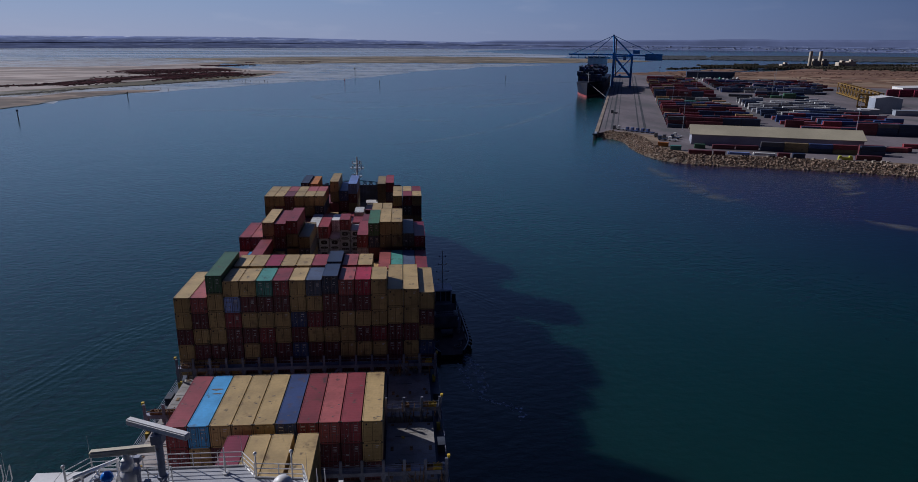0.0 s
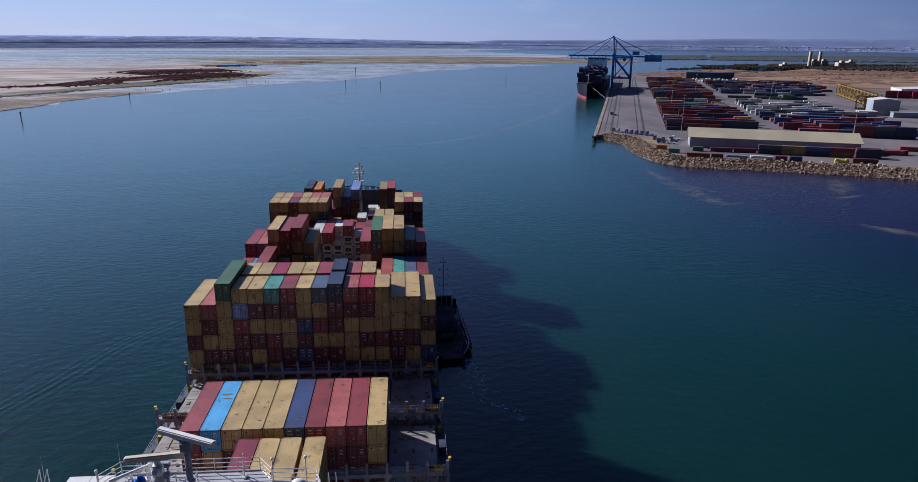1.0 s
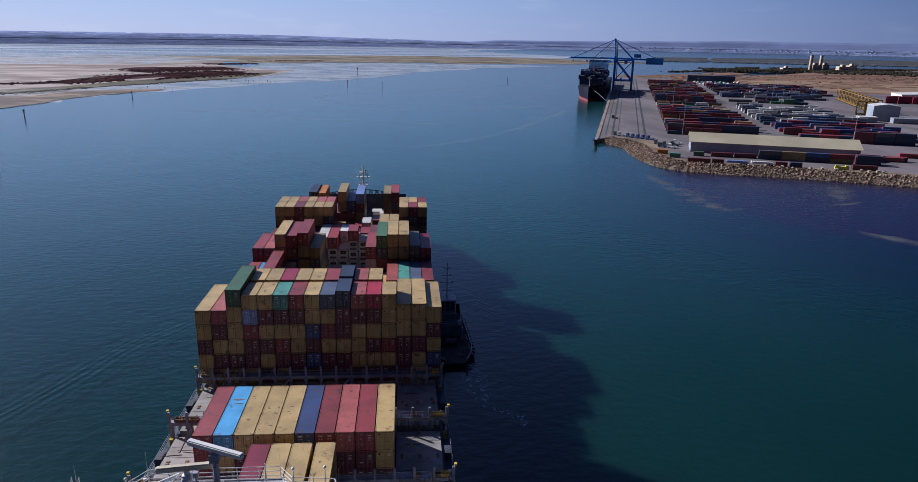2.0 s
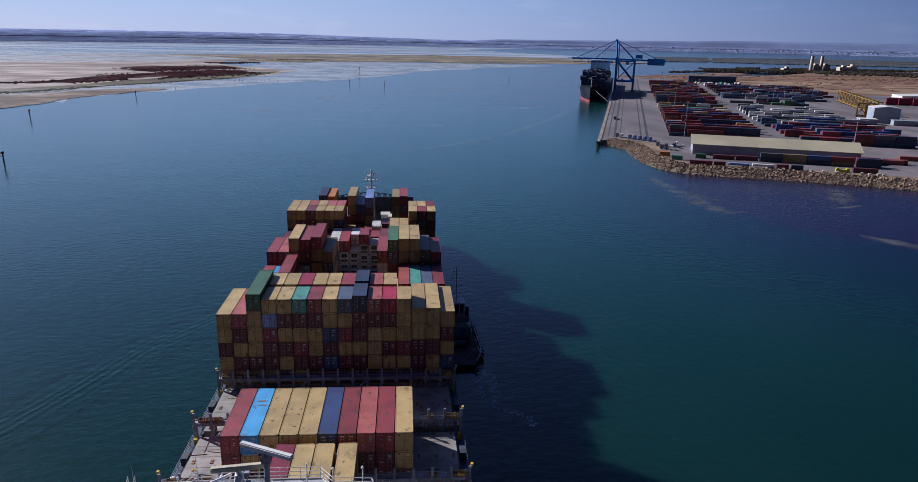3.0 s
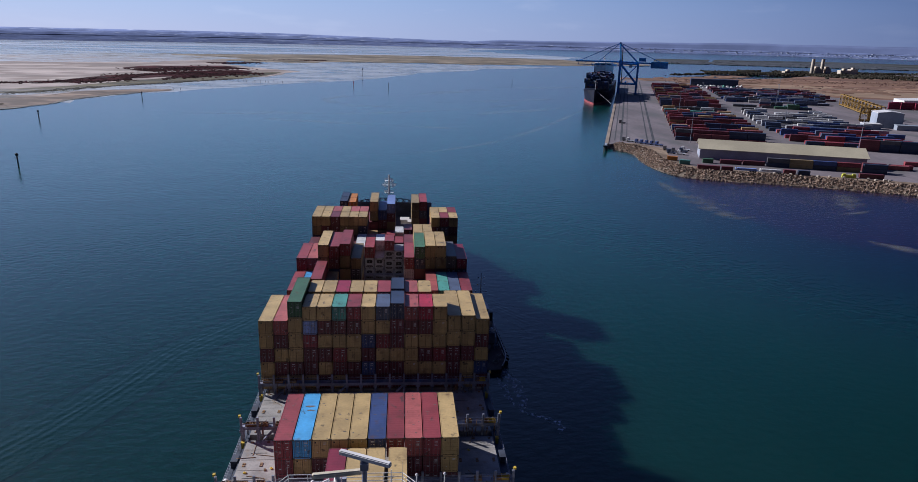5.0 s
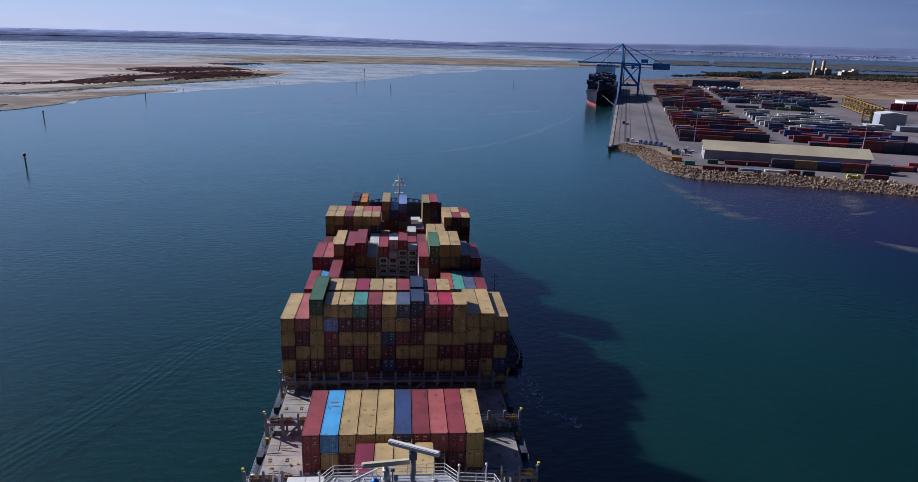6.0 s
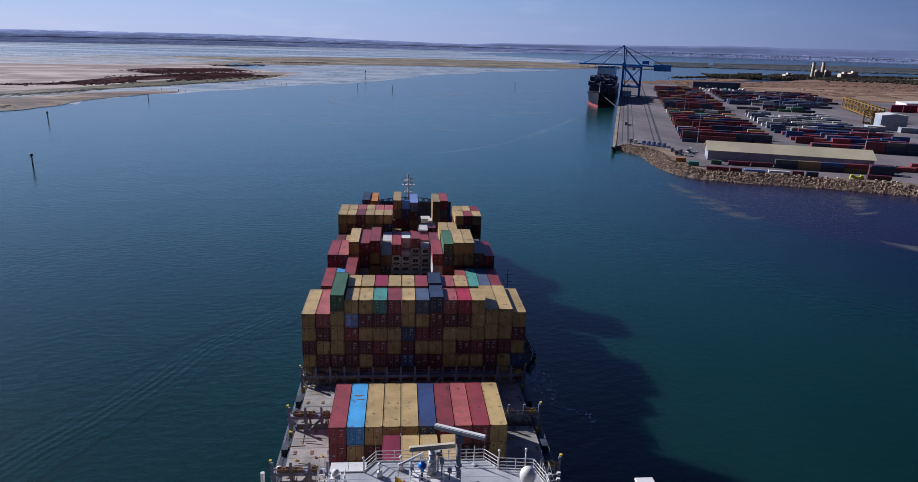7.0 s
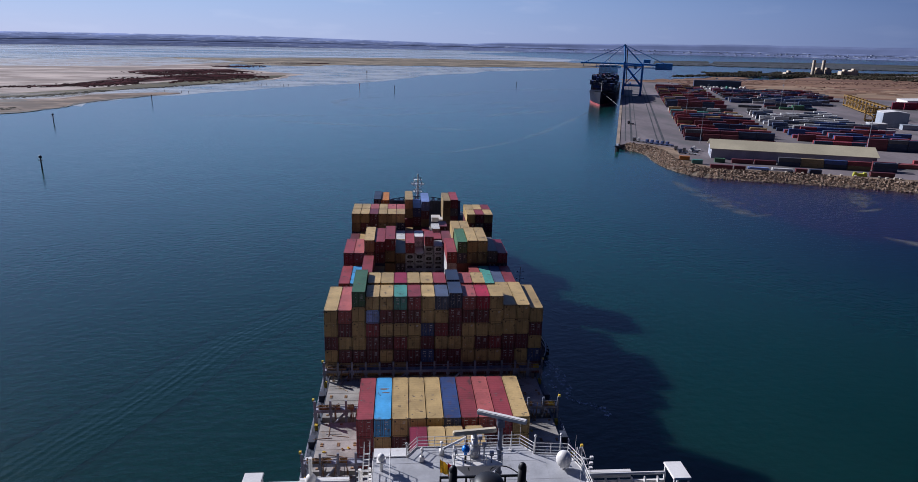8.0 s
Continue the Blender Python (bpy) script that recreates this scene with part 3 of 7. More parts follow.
def load_bays():
    rng = random.Random(4)
    before = [0] * 16
    for y0, spec, length in BAYS:
        tiers = bay_tiers(spec)
        for c, code in enumerate(spec.split()):
            if code == "-":
                continue
            hs = stack_heights(tiers[c])
            x = -20 + COL * (c + 0.5) + (0.35 if y0 == 58.0 and c == 9 else 0)
            for k, h in enumerate(hs):
                down = len(hs) - 1 - k
                aft_open = HATCH_TOP + sum(hs[:k + 1]) > HATCH_TOP + before[c] * TIER - 1.0 or y0 == 100.0
                side = c in (0, 15) or min(tiers[c - 1], tiers[min(15, c + 1)]) < k + 1 and y0 in (71.8, 142.1, 156.3)
                if down > 0 and not aft_open and not side:
                    continue
                paint = code[0]
                if down:
                    row = FACES.get(y0)
                    col = c if y0 == 100.0 else c - 3
                    if row and down - 1 < len(row[col]):
                        paint = row[col][down - 1]
                    elif y0 == 142.1 and c == 10:
                        paint = "W" if down < 3 else "M"
                    elif y0 == 156.3 and c in REEFERS and k < REEFERS[c]:
                        paint = "S"
                    else:
                        paint = rng.choice("TTMMMMRNYD" if y0 < 140 else "MMMNYYDM")
                z = HATCH_TOP + 0.02 + sum(hs[:k]) + 0.025 * k
                if y0 > 110 and down >= (1 if y0 < 120 else 2) and paint not in "SW" and c not in (0, 15):
                    LOWER.append((x, y0, z, paint))
                elif y0 == 100.0 and c == 12 and not down:
                    container(SHIP @ pose(x, y0, z), 6.058, h, paint, True)
                elif y0 == 100.0 and FORWARD[c] != "-" and not down:
                    container(SHIP @ pose(x, y0, z), 6.058, h, paint, True)
                    container(SHIP @ pose(x, y0 + 7.1, z), 6.058, h, FORWARD[c], True)
                elif length == 20 or paint in "NO" and y0 in (100.0, 114.1, 198.5):
                    container(SHIP @ pose(x, y0, z), 6.058, h, paint, aft_open)
                    container(SHIP @ pose(x, y0 + 6.13, z), 6.058, h, FARROW[c] if length == 20 and not down else paint, False)
                else:
                    ob = container(SHIP @ pose(x, y0, z), 6.058 if y0 == 156.3 and c == 9 else 12.192, h, paint, aft_open)
                    if y0 == 71.8 and not down:
                        roof_scrapes(ob, h, c)
        before = tiers
    # shorter boxes on and behind the refrigerated stacks
    container(SHIP @ pose(1.25, 156.3, HATCH_TOP + 0.1 + 3 * TIER), 6.058, TIER, "R", True)
    for k, paint in enumerate("MMR"):
        container(SHIP @ pose(3.75, 162.5, HATCH_TOP + 0.02 + k * (TIER + 0.025)), 6.058, HIGH if k == 2 else TIER, paint, True)
    container(SHIP @ pose(-1.25, 162.4, HATCH_TOP + 0.07 + 2 * HIGH), 6.058, HIGH, "W", True)
    for x, n, h, paint in ((-3.75, 2, HIGH, "T"), (-1.25, 2, TIER, "M"), (1.25, 2, HIGH, "R"), (6.25, 3, TIER, "M")):
        for k in range(n):
            container(SHIP @ pose(x, 176.4, HATCH_TOP + 0.02 + k * (h + 0.025)), 6.058, h, paint if k == n - 1 else "M", True)
    for k in range(3):
        container(SHIP @ pose(3.75, 170.3, HATCH_TOP + 0.02 + k * (HIGH + 0.025)), 6.058, HIGH, "MMW"[k], True)


load_bays()


# ---- hatch covers and coamings ----
def build_hatches():
    for y0 in [b[0] for b in BAYS] + [86.2]:
        for x0, x1 in ((-19.0, -12.6), (-12.4, -0.1), (0.1, 12.4), (12.6, 19.0)):
            if half_breadth(y0 + 12) < abs(x1) + 0.5:
                continue
            bm = bmesh.new()
            box(bm, x0, x1, y0 - 0.3, y0 + 12.5, 10.9, HATCH_TOP)
            for k in range(1, 5):
                box(bm, x0 + 0.2, x1 - 0.2, y0 + 2.5 * k, y0 + 2.5 * k + 0.12, HATCH_TOP, HATCH_TOP + 0.035)
            for yy in (y0 + 3.1, y0 + 9.1):
                box(bm, x0 + 1.2, x0 + 3.6, yy, yy + 0.14, HATCH_TOP + 0.002, HATCH_TOP + 0.012, 1)
            for xx in [x0 + 0.6 + 2.5 * k for k in range(int((x1 - x0) / 2.5) + 1)]:
                for yy in (y0 + 0.2, y0 + 5.9, y0 + 6.4, y0 + 11.8):
                    if xx + 0.4 < x1:
                        box(bm, xx, xx + 0.4, yy, yy + 0.35, HATCH_TOP, HATCH_TOP + 0.09, 2)
            part("hatch_cover", bm, [HATCH, BLACK, RUSTY], ship, "pale grey steel hatch cover with rust stains")
    bm = bmesh.new()
    box(bm, -19.3, -19.05, 55, 212, 10.55, 11.6)
    part("hatch_coaming", bm, DECKBLUE, ship)
    bm = bmesh.new()
    box(bm, 19.05, 19.3, 55, 212, 10.55, 11.6)
    part("hatch_coaming", bm, DECKBLUE, ship)


build_hatches()


# ---- lashing bridges ----
def build_lashing_bridge(y):
    bridge = new("lashing_bridge")
    bridge.parent = ship
    tagged(bridge, "blue-grey painted steel lashing bridge with posts and braces")
    top = 13.8
    bm = bmesh.new()
    box(bm, -20.2, 20.2, y - 0.55, y + 0.55, top - 0.16, top)
    box(bm, -20.2, 20.2, y - 0.6, y - 0.5, top - 0.42, top + 0.1)
    box(bm, -20.2, 20.2, y + 0.5, y + 0.6, top - 0.42, top + 0.1)
    part("walkway", bm, LASHING, bridge)
    for k in range(17):
        x = -20 + COL * k
        bm = bmesh.new()
        box(bm, x - 0.17, x + 0.17, y - 0.64, y - 0.42, 10.6, top + 1.75)
        box(bm, x - 0.13, x + 0.13, y + 0.42, y + 0.62, 10.6, top + 0.1)
        # haunches under the walkway
        for s in (-1, 1):
            box(bm, x + s * 0.13 - 0.18, x + s * 0.13 + 0.18, y - 0.6, y - 0.45, top - 0.85, top - 0.42)
        part("post", bm, LASHING, bridge)
    for x0, x1 in ((-17.5, -15.0), (-7.5, -5.0), (2.5, 5.0), (17.5, 15.0)):
        bm = bmesh.new()
        rod(bm, (x0, y - 0.5, 10.7), (x1, y - 0.5, top - 0.3), 0.2, 6)
        part("brace", bm, LASHING, bridge)
    for z in (top + 0.55, top + 1.05):
        bm = bmesh.new()
        rod(bm, (-20.2, y - 0.52, z), (20.2, y - 0.52, z), 0.03, 5)
        part("handrail", bm, LASHING, bridge)
    for s in (-1, 1):
        bm = bmesh.new()
        rod(bm, (s * 20.3, y, top), (s * 20.3, y, top + 1.6), 0.06, 6)
        part("lamp_post", bm, LASHING, bridge)
        bm = bmesh.new()
        box(bm, s * 20.3 - 0.17, s * 20.3 + 0.17, y - 0.2, y + 0.2, top + 1.5, top + 1.85)
        part("floodlight", bm, YELLOW, bridge, "small yellow floodlight")


for yy in (57.0, 71.2, 85.6, 99.1, 127.2, 155.3, 183.4):
    build_lashing_bridge(yy)


# ---- lashing gear on the walkways ----
def lashing_bin(x, y, z, rusty=True):
    bm = bmesh.new()
    w, d, h, t = 0.55, 0.35, 0.5, 0.05
    box(bm, -w, w, -d, -d + t, 0, h)
    box(bm, -w, w, d - t, d, 0, h)
    box(bm, -w, -w + t, -d + t, d - t, 0, h)
    box(bm, w - t, w, -d + t, d - t, 0, h)
    box(bm, -w + t, w - t, -d + t, d - t, 0, t)
    rng = random.Random(int(x * 10 + y))
    for _ in range(7):
        a = Vector((rng.uniform(-0.45, 0.45), rng.uniform(-0.25, 0.25), rng.uniform(0.3, 0.6)))
        rod(bm, a, a + Vector((rng.uniform(-0.5, 0.5), rng.uniform(-0.3, 0.3), rng.uniform(0, 0.3))), 0.05, 5)
    thing("lashing_bin", bm, RUSTY if rusty else YELLOW, "open steel bin of rusty lashing rods" if rusty else "yellow steel bin of lashing gear", "bin", "lashing bins", at=SHIP @ pose(x, y, z))


for yy in (57.0, 71.2, 85.6, 99.1):
    for x in (-18.9, -17.8, -16.6, -14.3, 15.2, 17.9, 19.0):
        lashing_bin(x, yy, 13.8, x != 19.0)


def loose_gear():
    rng = random.Random(21)
    for k in range(26):
        s = -1 if k % 3 else 1
        x, y = s * rng.uniform(13.2, 18.2), rng.choice((58, 72, 86)) + rng.uniform(1, 12)
        bm = bmesh.new()
        if k % 2:
            rod(bm, (-1.3, 0, 0.05), (1.3, 0, 0.05), 0.045, 5)
            rod(bm, (-1.3, 0, 0.05), (-1.5, 0.12, 0.05), 0.04, 5)
            thing("lashing_rod", bm, RUSTY, "rusty steel lashing rod lying on the hatch", "lashing rod", "loose lashing rods", at=SHIP @ pose(x, y, HATCH_TOP + 0.002, 0, 0, rng.uniform(0, 180)))
        else:
            box(bm, -0.22, 0.22, -0.16, 0.16, 0, 0.14)
            rod(bm, (0, 0, 0.14), (0, 0, 0.3), 0.07, 6, 0.03)
            thing("twist_lock", bm, YELLOW if k % 4 else RUSTY, "loose container twist lock lying on the hatch", "twist lock", "loose twist locks", at=SHIP @ pose(x, y, HATCH_TOP + 0.002, 0, 0, rng.uniform(0, 180)))


loose_gear()


def stowed_rods(y, s):
    """Turnbuckles and lashing rods that lean in their racks along a lashing bridge."""
    rng = random.Random(int(y * 3) + s)
    for k in range(13):
        x = s * rng.uniform(13.0, 19.6)
        lean, h = rng.uniform(-0.5, 0.5), rng.uniform(1.6, 3.1)
        bm = bmesh.new()
        rod(bm, (0, 0, 0), (lean, rng.uniform(0.2, 0.5), h), 0.045, 5)
        rod(bm, (lean * 0.35, 0.12, h * 0.3), (lean * 0.55, 0.2, h * 0.55), 0.09, 6)
        thing("lashing_rod", bm, RUSTY if k % 3 == 0 else GEAR, "steel lashing rod leaning against the lashing bridge", "lashing rod", "stowed lashing rods", at=SHIP @ pose(x, y - 1.25, HATCH_TOP + 0.01))


for yy in (57.0, 71.2, 85.6, 99.1):
    for s in (-1, 1):
        stowed_rods(yy, s)


def side_gear(y, s):
    """Vents and lockers on the narrow side deck."""
    rng = random.Random(int(y) + s)
    bm = bmesh.new()
    rod(bm, (0, 0, 0), (0, 0, 1.3), 0.22, 10)
    dome(bm, (0, 0, 1.3), 0.42, 12, 6, 0.7)
    thing("deck_vent", bm, WHITE, "white mushroom vent on the side deck", "vent", "deck vents", at=SHIP @ pose(s * 19.9, y + 3 + rng.uniform(-1, 1), 10.6))
    bm = bmesh.new()
    box(bm, -0.45, 0.45, -0.9, 0.9, 0, 1.1)
    box(bm, -0.5, 0.5, -0.95, 0.95, 1.1, 1.18)
    thing("deck_locker", bm, DECKBLUE, "dark blue-grey steel locker on the side deck", "locker", "deck lockers", at=SHIP @ pose(s * 19.95, y + 8 + rng.uniform(-1, 1), 10.6))
    bm = bmesh.new()
    box(bm, -0.22, 0.22, -0.3, 0.3, 0, 0.9)
    box(bm, -0.27, 0.27, -0.35, 0.35, 0.9, 1.0)
    thing("cable_drum_box", bm, YELLOW, "yellow painted box on the side deck", "box", "yellow deck boxes", at=SHIP @ pose(s * 19.8, y + 12.6, 10.6))


for yy in (58, 72, 86):
    for s in (-1, 1):
        side_gear(yy, s)


def hull_rail(s):
    rail = new("hull_railing")
    rail.parent = ship
    for k in range(28):
        y = 56 + 5.6 * k
        bm = bmesh.new()
        rod(bm, (s * 20.45, y, 10.6), (s * 20.45, y, 11.7), 0.035, 5)
        part("stanchion", bm, LASHING, rail)
    for z in (10.95, 11.3, 11.68):
        bm = bmesh.new()
        rod(bm, (s * 20.45, 56, z), (s * 20.45, 56 + 5.6 * 27, z), 0.03, 5)
        part("rail", bm, LASHING, rail)


hull_rail(-1)
hull_rail(1)

# ---- bow: breakwater, foremast ----
bm = bmesh.new()
box(bm, -14.5, 14.5, 213, 213.25, 13, 19.1)
for k in range(26):
    x = -12.5 + k
    box(bm, x - 0.08, x + 0.08, 212.6, 213.0, 13, 19.0)
part("breakwater", bm, BREAK, ship, "dark ribbed steel breakwater across the bow")
for k in range(22):
    x = -10.5 + k
    bm = bmesh.new()
    rod(bm, (x, 213.1, 19.1), (x + (0.9 if k % 2 else -0.9), 213.1, 20.5 - 0.012 * x * x), 0.13, 5)
    rod(bm, (x, 213.1, 19.1), (x, 213.1, 20.5 - 0.012 * x * x), 0.07, 5)
    part("lattice_strut", bm, BREAK, ship)
for k in range(21):
    bm = bmesh.new()
    a, b = -10.5 + k, -9.5 + k
    rod(bm, (a, 213.1, 20.5 - 0.012 * a * a), (b, 213.1, 20.5 - 0.012 * b * b), 0.12, 5)
    part("lattice_top", bm, BREAK, ship)
# mooring gear on the forecastle
for x, y, w in ((5.4, 203.5, 2.6), (7.3, 201.0, 1.6)):
    bm = bmesh.new()
    box(bm, x - w / 2, x + w / 2, y - 0.9, y + 0.9, 14.2, 15.6)
    lo = [bm.verts.new(c) for c in ((x - w / 2 - 0.2, y - 1.1, 15.6), (x + w / 2 + 0.2, y - 1.1, 15.6), (x + w / 2 + 0.2, y + 1.1, 16.0), (x - w / 2 - 0.2, y + 1.1, 16.0))]
    hi = [bm.verts.new(v.co + Vector((0, 0, 0.15))) for v in lo]
    bm.faces.new(hi)
    bm.faces.new(lo[::-1])
    for k in range(4):
        bm.faces.new((lo[k], lo[(k + 1) % 4], hi[(k + 1) % 4], hi[k]))
    part("winch_house", bm, WHITE, ship, "small white forecastle winch house")
foremast = new("foremast")
foremast.parent = ship
tagged(foremast, "white foremast with platforms and lights")
bm = bmesh.new()
rod(bm, (-0.1, 225, 14), (-0.1, 225, 25.4), 0.5, 10, 0.28)
part("mast_pole", bm, WHITE, foremast)
for z, w in ((19.6, 1.6), (22.3, 2.3), (23.9, 1.5)):
    bm = bmesh.new()
    box(bm, -0.1 - w, -0.1 + w, 224.4, 225.6, z, z + 0.14)
    for sx in (-w, w):
        rod(bm, (-0.1 + sx, 224.5, z), (-0.1 + sx, 224.5, z + 0.9), 0.07, 5)
    rod(bm, (-0.1 - w, 224.5, z + 0.9), (-0.1 + w, 224.5, z + 0.9), 0.07, 5)
    rod(bm, (-0.1 - w, 225, z), (-0.1, 225, z - 1.2), 0.09, 5)
    rod(bm, (-0.1 + w, 225, z), (-0.1, 225, z - 1.2), 0.09, 5)
    part("mast_platform", bm, WHITE, foremast)

for dx, z in ((-1.5, 22.5), (1.3, 22.5), (-0.9, 19.8), (0.8, 24.1), (-0.1, 25.4)):
    bm = bmesh.new()
    box(bm, dx - 0.22, dx + 0.22, 224.3, 224.8, z, z + 0.55)
    dome(bm, (dx, 224.55, z + 0.65), 0.24, 8, 5)
    part("mast_light", bm, WHITE, foremast)

# ---- bridge superstructure ----
before_bridge = set(ship.children)
DECK = 37.8
PLAN = [(-8.75, 41.6), (-5.76, 41.65), (-4.84, 43.0), (4.84, 43.0), (5.86, 41.7), (8.97, 41.4), (9.7, 39.2), (9.7, 24), (-8.75, 24)]


def prism(bm, outline, z0, z1):
    lo, hi = [bm.verts.new((x, y, z0)) for x, y in outline], [bm.verts.new((x, y, z1)) for x, y in outline]
    fs = [bm.faces.new(hi), bm.faces.new(lo[::-1])]
    for k in range(len(outline)):
        q = (k + 1) % len(outline)
        fs.append(bm.faces.new((lo[k], lo[q], hi[q], hi[k])))
    bmesh.ops.recalc_face_normals(bm, faces=fs)


bm = bmesh.new()
prism(bm, [(x * 0.985, y - 0.2) for x, y in PLAN], 31, DECK - 0.3)
box(bm, -10.8, 10.8, 24, 40.9, 31, 34.9)
box(bm, -16.5, 16.5, 20, 41.5, 10.6, 31)
part("superstructure", bm, WHITE, ship, "white painted bridge superstructure")
bm = bmesh.new()
prism(bm, PLAN, DECK - 0.3, DECK)
part("monkey_island_deck", bm, DECKGREY, ship, "pale grey weathered upper bridge deck")
bm = bmesh.new()
for k in range(len(PLAN) - 2):
    (xa, ya), (xb, yb) = PLAN[k], PLAN[k + 1]
    rod(bm, (xa * 0.995, ya - 0.06, DECK + 0.06), (xb * 0.995, yb - 0.06, DECK + 0.06), 0.06, 6)
part("deck_edge_bar", bm, WHITE, ship)
for x0, x1 in ((-8.74, -7.2), (-7.16, -5.62)):
    bm = bmesh.new()
    box(bm, x0, x1, 42.05, 43.7, DECK - 0.75, DECK - 0.5)
    part("roof_panel", bm, WHITE, ship)
# welded seams across the deck plating
for x in (-6.1, -2.9, 0.3, 3.4, 6.6):
    bm = bmesh.new()
    box(bm, x, x + 0.03, 30, 41.3, DECK, DECK + 0.012)
    part("deck_seam", bm, DECKGREY, ship)
for y in (35.0, 38.0, 40.6):
    bm = bmesh.new()
    box(bm, -8.4, 9.0, y, y + 0.03, DECK + 0.002, DECK + 0.013)
    part("deck_seam", bm, DECKGREY, ship)


def railing(points, z, parent, h=1.1, step=1.5):
    rail = new("deck_railing")
    rail.parent = parent
    for (xa, ya), (xb, yb) in zip(points, points[1:]):
        a, b = Vector((xa, ya, z)), Vector((xb, yb, z))
        n = max(1, round((b - a).length / step))
        for k in range(n):
            p = a.lerp(b, k / n)
            bm = bmesh.new()
            rod(bm, p, p + Vector((0, 0, h)), 0.035, 5)
            part("stanchion", bm, WHITE, rail)
        for f in (0.36, 0.68, 1.0):
            bm = bmesh.new()
            rod(bm, a + Vector((0, 0, h * f)), b + Vector((0, 0, h * f)), 0.032, 5)
            part("rail", bm, WHITE, rail)


railing([(-5.7, 41.5), (-4.75, 42.9), (4.75, 42.9), (5.8, 41.6), (8.9, 41.3), (9.6, 39.15), (9.6, 30)], DECK, ship)
railing([(-8.65, 39.6), (-8.65, 30)], DECK, ship)
railing([(-7.2, 40.1), (-7.2, 37.2)], DECK, ship, 1.5, 1.0)


def pole_light(x, y, h):
    bm = bmesh.new()
    rod(bm, (x, y, DECK), (x, y, DECK + h), 0.05, 6)
    dome(bm, (x, y, DECK + h + 0.1), 0.13, 8, 5)
    part("signal_pole", bm, WHITE, ship)


for x, y, h in ((-5.76, 41.5, 1.3), (5.9, 41.6, 1.7), (8.2, 41.4, 1.9)):
    pole_light(x, y, h)
for x, y, h in ((9.3, 40.4, 2.6), (-8.6, 40.6, 3.2), (-4.8, 42.9, 2.6), (4.75, 42.9, 2.2), (8.9, 37, 3.0)):
    bm = bmesh.new()
    rod(bm, (x, y, DECK), (x, y, DECK + h), 0.022, 5, 0.008)
    part("whip_aerial", bm, WHITE, ship)
# a furled white flag and its staff
bm = bmesh.new()
rod(bm, (3.8, 42.2, DECK), (3.8, 42.2, DECK + 1.9), 0.04, 6)
rod(bm, (3.8, 42.2, DECK + 0.5), (3.8, 42.2, DECK + 1.5), 0.1, 8, 0.03)
rod(bm, (3.8, 42.2, DECK), (3.8, 42.2, DECK + 0.12), 0.2, 8)
part("furled_flag", bm, WHITE, ship)


def satellite_dome(x, y, r, h):
    d = new("satellite_dome")
    d.parent = ship
    tagged(d, "white rounded satellite antenna dome on a short post")
    bm = bmesh.new()
    rod(bm, (x, y, DECK), (x, y, DECK + h), 0.18, 8)
    box(bm, x - 0.4, x + 0.4, y - 0.4, y + 0.4, DECK + h - 0.08, DECK + h)
    part("dome_post", bm, WHITE, d)
    bm = bmesh.new()
    dome(bm, (x, y, DECK + h + r * 0.75), r, 20, 10, 1.15)
    part("dome_shell", bm, WHITE, d)


satellite_dome(8.0, 39.3, 0.68, 0.45)
satellite_dome(-7.95, 39.75, 0.33, 1.0)
satellite_dome(-14.3, 41.8, 0.5, -2.6)
# inclined ladders beside the upper deck
for side, pts in ((1, ((9.75, 41.3, DECK - 0.2), (10.5, 38.2, DECK - 2.9))), (-1, ((-9.0, 41.7, DECK + 0.6), (-9.2, 39.2, DECK - 2.9)))):
    lad = new("inclined_ladder")
    lad.parent = ship
    a, b = Vector(pts[0]), Vector(pts[1])
    for dx in (0, 0.5 * side):
        bm = bmesh.new()
        rod(bm, a + Vector((dx, 0, 0)), b + Vector((dx, 0, 0)), 0.03, 6)
        rod(bm, a + Vector((dx, 0, 0.95)), b + Vector((dx, 0, 0.95)), 0.022, 6)
        rod(bm, a + Vector((dx, 0, 0)), a + Vector((dx, 0, 0.95)), 0.035, 6)
        part("stringer", bm, WHITE, lad)
    for k in range(9):
        p = a.lerp(b, (k + 0.5) / 9)
        bm = bmesh.new()
        box(bm, min(p.x, p.x + 0.5 * side), max(p.x, p.x + 0.5 * side), p.y - 0.06, p.y + 0.06, p.z - 0.015, p.z + 0.015)
        part("tread", bm, WHITE, lad)
for x, y, h in ((10.4, 41.2, 2.6), (-9.9, 41.2, 2.0)):
    bm = bmesh.new()
    rod(bm, (x, y, 34.9), (x, y, 34.9 + h), 0.16, 8)
    for dz in (0.2, 0.8, 1.3):
        rod(bm, (x - 0.3, y, 34.9 + h - dz), (x + 0.9, y + 0.2, 34.9 + h - dz), 0.05, 5)
        box(bm, x + 0.7, x + 1.0, y + 0.1, y + 0.35, 34.8 + h - dz, 35.05 + h - dz)
    part("lamp_bracket_post", bm, WHITE, ship)


